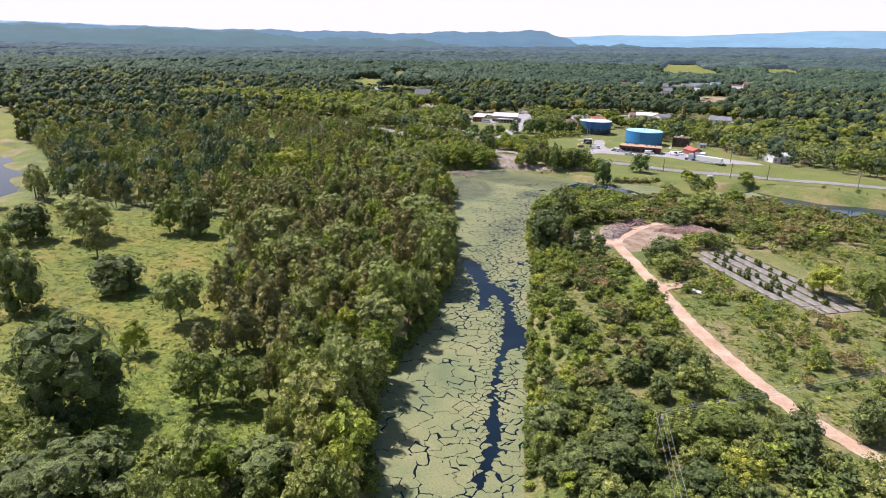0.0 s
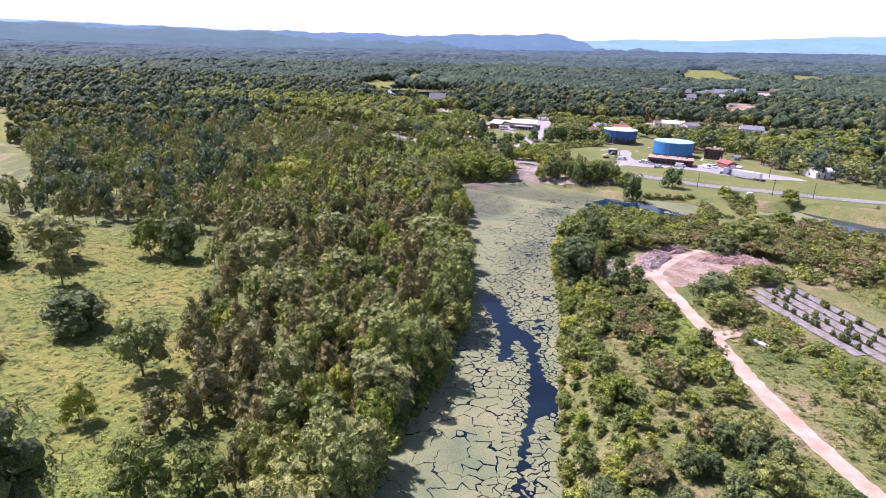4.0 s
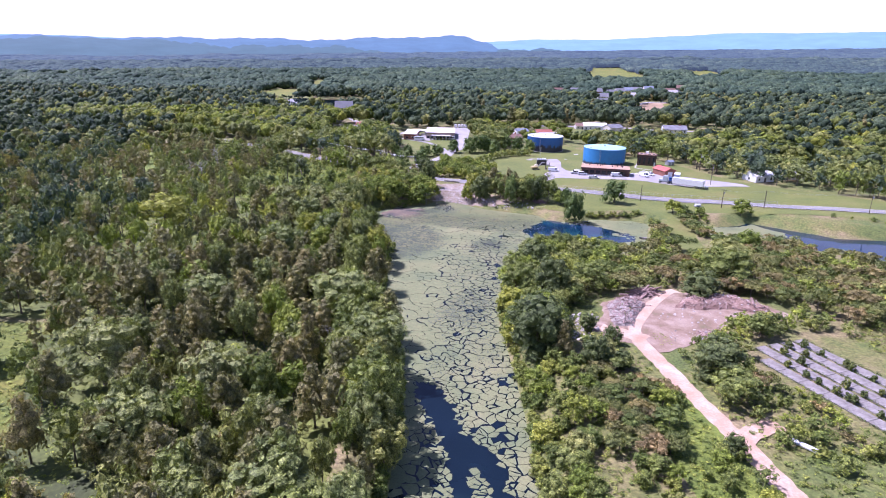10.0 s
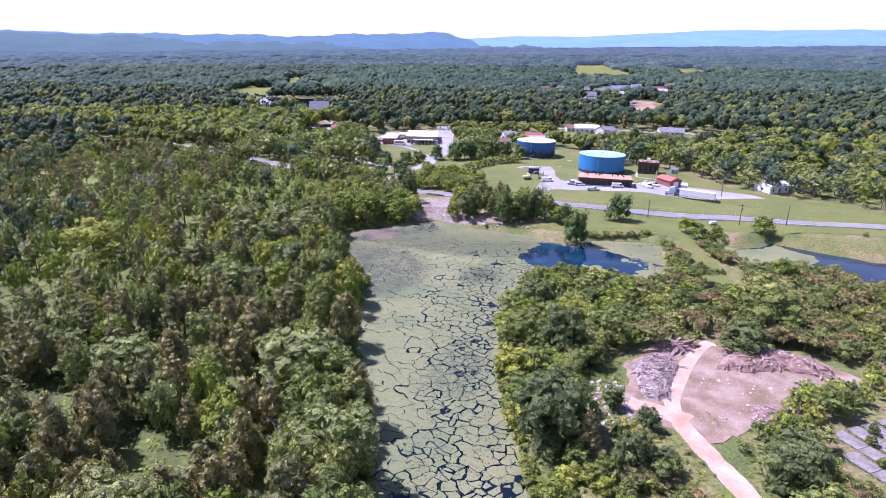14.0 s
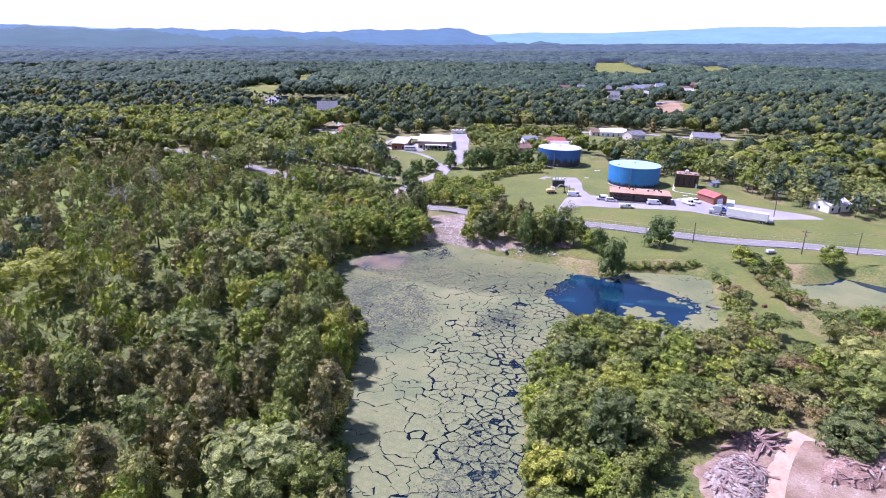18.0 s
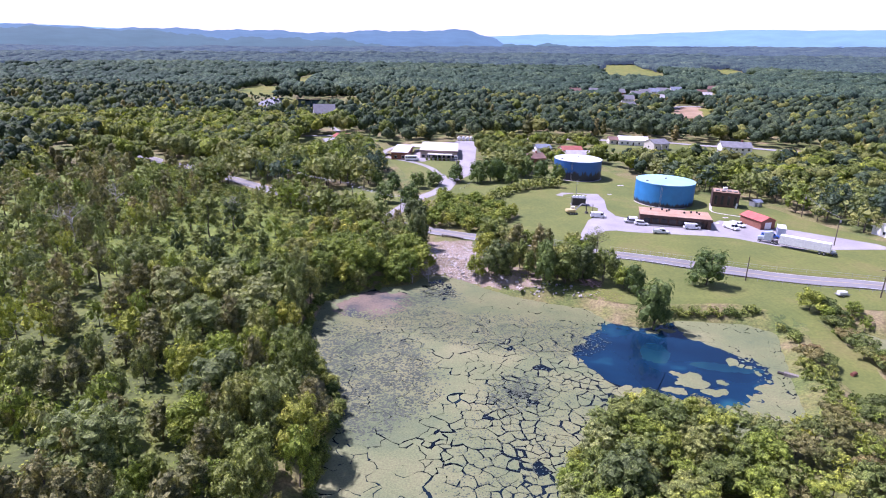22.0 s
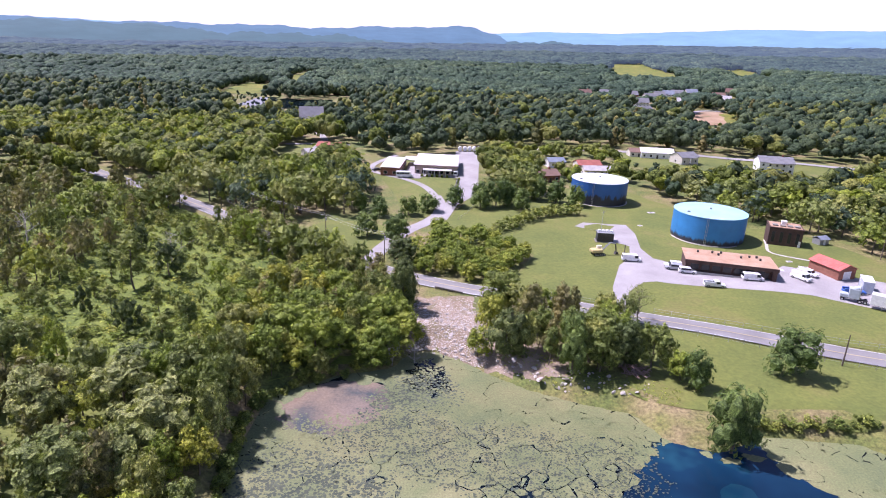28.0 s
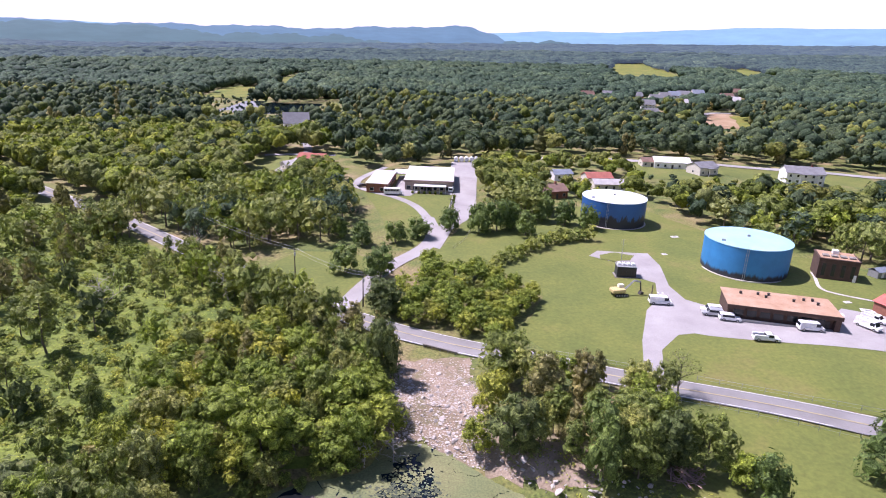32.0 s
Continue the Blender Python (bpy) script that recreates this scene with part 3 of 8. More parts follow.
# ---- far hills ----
# Haze is put into the hill colour: blue emission over a near-black base.
def backdrop_mat(name, col, haze_glow):
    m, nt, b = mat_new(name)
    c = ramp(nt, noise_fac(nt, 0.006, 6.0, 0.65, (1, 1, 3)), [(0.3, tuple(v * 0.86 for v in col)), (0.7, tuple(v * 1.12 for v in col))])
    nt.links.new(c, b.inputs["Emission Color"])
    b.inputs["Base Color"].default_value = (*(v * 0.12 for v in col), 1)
    b.inputs["Emission Strength"].default_value, b.inputs["Roughness"].default_value = haze_glow, 1.0
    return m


def ridge(name, dist, tops, foot, col, haze_glow, wave, label):
    """A hill line: heights in degrees over the bearing."""
    az = np.arange(-75, 75.1, 0.25)
    el = np.interp(az, [a for a, _ in tops], [e for _, e in tops])
    rng = np.random.default_rng(int(dist))
    el = el + wave * sum(np.sin(az * f + rng.uniform(0, 6)) / (1 + 0.4 * f) for f in (0.35, 0.8, 1.7, 3.9, 8.3))
    x, y = dist * np.sin(np.radians(az)), 130 + dist * np.cos(np.radians(az))
    top = 65 + dist * np.tan(np.radians(el))
    k = 5
    co = np.concatenate([np.column_stack([x * (1 - 0.05 * j), 130 + (y - 130) * (1 - 0.05 * j), top + (foot - top) * (j / (k - 1)) ** 1.3]) for j in range(k)])
    n = len(az)
    q = [(j * n + i, j * n + i + 1, (j + 1) * n + i + 1, (j + 1) * n + i) for j in range(k - 1) for i in range(n - 1)]
    ob = new(name, mesh_np(name, co, np.array(q), None, [backdrop_mat(name, col, haze_glow)], smooth=True))
    return tagged(ob, label, "hill", kind="structure")


ridge("backdrop_far_ridge", 4780, [(-75, 0.5), (-33, 0.45), (-20, 0.35), (0, 0.5), (4.4, 0.74), (8, 1.0), (15, 1.18), (24, 1.75), (34, 1.95), (75, 2.0)], -40, (0.175, 0.33, 0.44), 1.0, 0.02, "far ridge in painted pale blue haze")
ridge("backdrop_hills", 4600, [(-75, 0.3), (-38, 0.32), (-28, 0.45), (-18, 0.5), (-8.7, 0.72), (-4.7, 0.95), (-0.8, 1.0), (2.6, 1.15), (3.8, 0.85), (6, 0.4), (10, 0.2), (75, 0.4)], -40, (0.080, 0.165, 0.230), 1.0, 0.07, "wooded hills on the horizon in painted blue haze")
ridge("backdrop_near_hills", 4400, [(-75, 0.2), (-34, 0.25), (-22, 0.25), (-10, 0.2), (0, 0.12), (10, 0.2), (22, 0.4), (29, 0.62), (33, 0.5), (75, 0.6)], -30, (0.058, 0.122, 0.136), 1.0, 0.08, "wooded land below the hills in painted blue-green haze")

# ---- parts and plant shapes ----


def part(name, me, material, parent, label="", m=None):
    """One mesh object under a thing or a part; me is a mesh or a bmesh."""
    if isinstance(me, bmesh.types.BMesh):
        data = bpy.data.meshes.new(name)
        me.to_mesh(data)
        me.free()
        me = data
    if material and not me.materials:
        me.materials.append(material)
    ob = new(name, me)
    ob.parent = parent
    if m is not None:
        ob.matrix_basis = m
    return tagged(ob, label)


ICO = bmesh.new()
bmesh.ops.create_icosphere(ICO, subdivisions=1, radius=1)
ICO.verts.ensure_lookup_table()
ICO_V = np.array([v.co for v in ICO.verts])
ICO_F = np.array([[v.index for v in f.verts] for f in ICO.faces])
ICO.free()


def leaf_quads(rng, pos, nrm, size, upright=0.0):
    """Leaf sprays: small kite-shaped faces about the points."""
    n = len(pos)
    nrm = nrm / (np.linalg.norm(nrm, axis=1)[:, None] + 1e-9)
    a = np.cross(nrm, rng.normal(size=(n, 3))) + upright * np.array((0, 0, 1.0)) * rng.uniform(0.6, 1.4, (n, 1))
    a /= np.linalg.norm(a, axis=1)[:, None] + 1e-9
    b = np.cross(nrm, a)
    s = size * rng.uniform(0.6, 1.4, (n, 1))
    w = s * rng.uniform(0.55, 0.95, (n, 1))
    co = np.stack([pos - a * s, pos + b * w * 0.9 + nrm * s * 0.25, pos + a * s, pos - b * w * 0.9 + nrm * s * 0.2], 1)
    return co.reshape(-1, 3), np.arange(4 * n).reshape(n, 4)


OCT_V = np.array([(1, 0, 0), (0, 1, 0), (-1, 0, 0), (0, -1, 0), (0, 0, 1), (0, 0, -1)], float)
OCT_F = np.array([(0, 1, 4), (1, 2, 4), (2, 3, 4), (3, 0, 4), (1, 0, 5), (2, 1, 5), (3, 2, 5), (0, 3, 5)])


def crown(rng, lumps, count, size, up=0.25, tilt=0.32, core=0.78, lift=0.3, ball=(ICO_V, ICO_F), upright=0.0):
    """Leaf sprays over a set of lumps (x, y, z, r, flat) with a dark, leafy inside."""
    L = np.array(lumps)
    pick = rng.choice(len(L), count, p=L[:, 3] ** 2 / (L[:, 3] ** 2).sum())
    d = rng.normal(size=(count, 3)) + (0, 0, up)
    d /= np.linalg.norm(d, axis=1)[:, None]
    r = L[pick, 3] * rng.uniform(0.74, 1.10, count)
    stretch = np.stack([np.ones(count), np.ones(count), L[pick, 4]], 1)
    pos = L[pick, :3] + d * r[:, None] * stretch
    keep = np.ones(count, bool)
    for x, y, z, rr, fl in L:
        q = (pos - (x, y, z)) / (1, 1, fl)
        keep &= np.linalg.norm(q, axis=1) > rr * 0.72
    pos, d = pos[keep], d[keep]
    v, q = leaf_quads(rng, pos, d + tilt * rng.normal(size=d.shape) + (0, 0, lift), size, upright)
    tv, tf, base = [], [], len(v)
    if core:
        for x, y, z, rr, fl in L:
            tv.append(ball[0] * (1, 1, fl) * rr * core * rng.uniform(0.85, 1.1, (len(ball[0]), 1)) + (x, y, z))
            tf.append(ball[1] + base)
            base += len(ball[0])
        v = np.vstack([v, *tv])
    return v, q, (np.vstack(tf) if core else np.zeros((0, 3), int))


def limb_mesh(rng, segs):
    """Tapered limbs, each (start, end, r0, r1), five-sided."""
    V, Q = [], []
    for a, b, r0, r1 in segs:
        a, b = np.array(a, float), np.array(b, float)
        t = (b - a) / (np.linalg.norm(b - a) + 1e-9)
        u = np.cross(t, (0.3, 0.9, 0.2))
        u /= np.linalg.norm(u)
        w = np.cross(t, u)
        k = len(V)
        for p, r in ((a, r0), (b, r1)):
            V += [p + r * (math.cos(s * 1.2566) * u + math.sin(s * 1.2566) * w) for s in range(5)]
        Q += [(k + s, k + (s + 1) % 5, k + 5 + (s + 1) % 5, k + 5 + s) for s in range(5)]
    return np.array(V), np.array(Q)


def bole(rng, h, r, limbs, spread, start=0.35, lean=0.0):
    """A trunk of height h with limbs."""
    k, p, segs = 4 if limbs else 1, np.zeros(3), []
    way = np.array([lean, lean * 0.3, 1.0])
    nodes = [p]
    for i in range(k):
        q = p + way * h / k + rng.normal(0, 0.025 * h, 3) * (1, 1, 0)
        segs.append((p, q, r * (1 - 0.2 * i), r * (1 - 0.2 * (i + 1))))
        nodes.append(q)
        p = q
    for j in range(limbs):
        f = start + (0.95 - start) * (j + rng.uniform(0, 0.8)) / limbs
        i = min(k - 1, int(f * k))
        a = nodes[i] + (nodes[i + 1] - nodes[i]) * (f * k - i)
        an = j * 2.4 + rng.uniform(-0.5, 0.5)
        ln = spread * (1.15 - 0.6 * f) * rng.uniform(0.8, 1.2)
        b = a + np.array([math.cos(an) * ln, math.sin(an) * ln, ln * rng.uniform(0.35, 0.9)])
        m = a + (b - a) * 0.5 + (0, 0, ln * 0.06)
        segs += [(a, m, r * 0.38, r * 0.24), (m, b, r * 0.24, r * 0.08)]
    return segs


def broad_lumps(rng, n, R=0.42, z0=0.36, z1=0.95):
    out = [(0, 0, 0.66, 0.27, 0.95)]
    for i in range(n):
        a, f = i * 2.39996 + rng.uniform(-0.4, 0.4), (i + 0.5) / n
        z = z0 + (z1 - z0) * f
        rr = R * math.sqrt(max(0.05, 1 - ((f - 0.38) / 0.75) ** 2)) * rng.uniform(0.55, 0.95)
        r = rng.uniform(0.12, 0.21) * (1.1 - 0.35 * f)
        out.append((rr * math.cos(a), rr * math.sin(a), z - r * 0.4, r, 0.85))
    return out


def low_lumps(rng, n):
    """A full crown that hangs low, widest near the foot."""
    return [(x, y, z, r * 1.3, fl) for x, y, z, r, fl in broad_lumps(rng, n, 0.42, 0.22, 0.95)]


def cedar_lumps(rng, n):
    out = []
    for i in range(n):
        f = (i + 0.5) / n
        r = 0.135 * (1 - 0.72 * f) * rng.uniform(0.7, 1.3) + 0.032
        a = i * 2.4 + rng.uniform(-0.5, 0.5)
        o = 0.15 * (1 - 0.8 * f)
        out.append((o * math.cos(a), o * math.sin(a), 0.28 + 0.66 * f, r, 1.35))
    return out


def sumac_lumps(rng, n):
    out = []
    for i in range(n):
        a, r = i * 2.4, 0.55 * math.sqrt((i + 0.3) / n)
        out.append((r * math.cos(a) * rng.uniform(0.8, 1.2), r * math.sin(a) * rng.uniform(0.8, 1.2), 0.62 + 0.28 * rng.random() * (1 - r), rng.uniform(0.17, 0.27), 0.5))
    return out


def shrub_lumps(rng, n):
    out = [(0, 0, 0.42, 0.4, 0.95)]
    for i in range(n):
        a, f = i * 2.4 + rng.uniform(-0.4, 0.4), (i + 0.5) / n
        rr = 0.42 * math.sqrt(1 - 0.75 * f) * rng.uniform(0.7, 1.1)
        out.append((rr * math.cos(a), rr * math.sin(a), 0.2 + 0.6 * f, rng.uniform(0.17, 0.27), 0.95))
    return out


def slim_lumps(rng, n):
    out = []
    for i in range(n):
        f, a = (i + 0.5) / n, i * 2.4 + rng.uniform(-0.5, 0.5)
        rr = 0.17 * math.sin(math.pi * (0.2 + 0.7 * f)) * rng.uniform(0.4, 1.2)
        out.append((rr * math.cos(a), rr * math.sin(a), 0.34 + 0.58 * f, rng.uniform(0.08, 0.14), 1.0))
    return out


def willow_lumps(rng, n):
    out = [(0, 0, 0.55, 0.32, 0.9)]
    for i in range(n):
        a, f = i * 2.4 + rng.uniform(-0.3, 0.3), (i + 0.5) / n
        rr = 0.46 * math.sqrt(1.0 - 0.85 * f) * rng.uniform(0.75, 1.1)
        out.append((rr * math.cos(a), rr * math.sin(a), 0.3 + 0.58 * f, rng.uniform(0.11, 0.20), 0.85))
    return out


# kind: lump maker, number of lumps, leaves near, leaf size, trunk radius, limbs, spread, wood
SHAPES = {
    "broad": (broad_lumps, 17, 740, 0.040, 0.022, 4, 0.34),
    "bright": (broad_lumps, 13, 660, 0.041, 0.022, 4, 0.34),
    "pale": (broad_lumps, 19, 760, 0.039, 0.024, 4, 0.34),
    "dark": (low_lumps, 24, 1150, 0.035, 0.026, 6, 0.36),
    "willow": (willow_lumps, 15, 760, 0.037, 0.024, 4, 0.34),
    "lawn": (shrub_lumps, 11, 520, 0.046, 0.030, 3, 0.25),
    "deep": (broad_lumps, 11, 420, 0.046, 0.022, 3, 0.3),
    "cedar": (cedar_lumps, 11, 470, 0.033, 0.018, 3, 0.13),
    "slim": (slim_lumps, 9, 380, 0.032, 0.016, 5, 0.16),
    "sumac": (sumac_lumps, 9, 430, 0.070, 0.020, 0, 0.40),
    "shrub": (shrub_lumps, 8, 300, 0.074, 0.020, 0, 0.25),
}
NAMES = {
    "broad": ("broadleaf_tree", "green broadleaf tree with a rounded leafy crown", "tree"), "bright": ("young_tree", "light green young broadleaf tree in full leaf", "tree"),
    "pale": ("grey_green_tree", "grey-green broad tree with a pale billowing crown", "tree"), "lawn": ("lawn_tree", "full green tree with a crown reaching near the ground", "tree"), "deep": ("woodland_tree", "deep green tree in unbroken woodland", "tree"), "dark": ("large_dark_tree", "large dark green spreading tree in rough meadow", "tree"),
    "willow": ("willow_tree", "yellow-green bushy willow at the pond edge", "tree"), "cedar": ("cedar_tree", "slender olive-brown cedar in dense woodland", "tree"),
    "slim": ("slender_tree", "slender tree with bare lower trunk over low growth", "tree"), "sumac": ("sumac_thicket", "spreading flat-topped sumac with browned flower heads", "bush"),
    "shrub": ("shrub", "rounded green wild shrub in rough grass", "bush"),
}
VARIANTS = {}
LOW = {}
MID = {}
for kind, (maker, nl, count, size, tr, limbs, spread) in SHAPES.items():
    VARIANTS[kind], LOW[kind], MID[kind] = [], [], []
    for v in range(7 if kind in ("broad", "cedar", "shrub", "bright") else 4):
        rng = np.random.default_rng(1000 + 17 * v + len(kind) * 131)
        lumps = maker(rng, nl)
        cv, cq, ct = crown(rng, lumps, int(count * 0.9), size * 1.42, core=0.66, ball=(ICO_V, ICO_F), upright=1.0 if kind == "cedar" else 0.0)
        tv, tq = limb_mesh(rng, bole(rng, 0.75 if kind not in ("shrub", "sumac") else 0.5, tr, limbs, spread, 0.3 if kind != "slim" else 0.45))
        crown_me = mesh_np("crown_" + kind, cv, cq, ct, [LEAF[kind], CORE[kind]])
        crown_me.polygons.foreach_set("material_index", np.repeat([0, 1], [len(cq), len(ct)]).astype(np.int32))
        VARIANTS[kind].append((crown_me, mesh_np("trunk_" + kind, tv, tq, None, [BARK], smooth=True)))
        lumps = maker(rng, max(5, nl // 2))
        lv, lq, lt = crown(rng, lumps, 66 if kind != "shrub" else 44, size * 2.8, core=0, lift=0.55, upright=0.8 if kind == "cedar" else 0.0)
        bv, bq = limb_mesh(rng, [((0, 0, 0), (0, 0, 0.55), tr, tr * 0.5)])
        LOW[kind].append((lv, lq, bv, bq, lt))
        mv, mq, mt = crown(rng, maker(rng, max(6, int(nl * 0.7))), 104 if kind != "shrub" else 54, size * 2.05, core=0.68, lift=0.3, ball=(OCT_V, OCT_F), upright=1.0 if kind == "cedar" else 0.0)
        MID[kind].append((mv, mq, bv, bq, mt))


def round_crown(rng, lumps):
    """A soft crown of overlapping lumps, for trees that stay far off."""
    V, F = [], []
    for n, (x, y, z, r, fl) in enumerate(lumps):
        V.append(ICO_V * rng.uniform(0.82, 1.2, (12, 1)) * (r, r, r * fl) + (x, y, z))
        F.append(ICO_F + 12 * n)
    return np.vstack(V), np.vstack(F)


ROUND, BUSHY = {k: [] for k in SHAPES}, {k: [] for k in SHAPES}
for kind in SHAPES:
    for v in range(6):
        rng = np.random.default_rng(500 + v + 10 * len(kind))
        if kind == "cedar":
            lumps = [(0, 0, 0.30, 0.20, 1.3), (0.03, 0.02, 0.55, 0.16, 1.4), (0, -0.02, 0.80, 0.10, 1.6)]
        elif kind in ("shrub", "sumac"):
            lumps = [(0, 0, 0.4, 0.42, 1.0), (0.28, 0.1, 0.4, 0.3, 1.0), (-0.2, 0.25, 0.45, 0.3, 1.0)]
        else:
            lumps = [(0, 0, 0.60, 0.30, 1.0)] + [(0.26 * math.cos(a), 0.26 * math.sin(a), rng.uniform(0.45, 0.78), rng.uniform(0.17, 0.24), 0.95) for a in (np.arange(4) * 1.57 + rng.uniform(0, 1.5))]
        rv, rf = round_crown(rng, lumps[:4])
        qv, qq, _ = crown(rng, lumps, 46, 0.105, core=0, lift=0.5)
        BUSHY[kind].append((np.vstack([qv, rv * 0.96 + (0, 0, 0.01)]), qq, rf + len(qv)))
        ROUND[kind].append((rv, rf))
FAR_LUMPS = []
for v in range(8):
    rng = np.random.default_rng(300 + v)
    FAR_LUMPS.append(round_crown(rng, [(0, 0, 0.5, 0.42, 1.1), (0.34, rng.uniform(-0.2, 0.2), 0.55, 0.3, 1.2), (-0.25, rng.uniform(0.1, 0.3), 0.45, 0.34, 1.2)]))

# ---- where plants grow ----
KEEP_OUT = [(POND, 0.4), (POND_EAST, 0.5), (POND_WEST, 14), (LOT, 2), (SCHOOL_APRON, 2), (YARD, 1.5), (DIRT_PAD, 1.0), (SPILL, 0.3), (LAWN_NORTH, 1.5), (LAWN_SCHOOL, 1.0), (LAWN_WEST, 0.5), (LAWN_SOUTH, 1.5),
            (CLAY_FIELD, 2), (BACK_LAWN, 1), (WEST_GLADE, 1), (FAR_POND, 6), (CLEARING, 0.5)] + [(f, 2) for f in FIELDS.values()]
KEEP_LINES = [(ROAD, 5.0), (DRIVE, 3.5), (DIRT_ROAD, 2.6), (BACK_ROAD, 12.0)]
KEEP_ROUND = []


def free_ground(p, polys=KEEP_OUT):
    ok = np.ones(len(p), bool)
    for poly, margin in polys:
        lo, hi = np.min(poly, 0) - margin, np.max(poly, 0) + margin
        near = ((p > lo) & (p < hi)).all(1) & ok
        if near.any():
            ok[near] &= edge_dist(p[near], poly) > margin
    for line, margin in KEEP_LINES:
        ok &= edge_dist(p, line, False) > margin
    for x, y, r in KEEP_ROUND:
        ok &= np.hypot(p[:, 0] - x, p[:, 1] - y) > r
    return ok


def scatter(rng, poly, gap):
    """Jittered points about gap apart inside an outline."""
    lo, hi = np.min(poly, 0), np.max(poly, 0)
    X, Y = np.meshgrid(np.arange(lo[0], hi[0], gap), np.arange(lo[1], hi[1], gap * 0.87))
    X = X + (np.arange(X.shape[0])[:, None] % 2) * gap / 2
    p = np.column_stack([X.ravel(), Y.ravel()]) + rng.uniform(-0.42, 0.42, (X.size, 2)) * gap
    return p[edge_dist(p, poly) < 0]


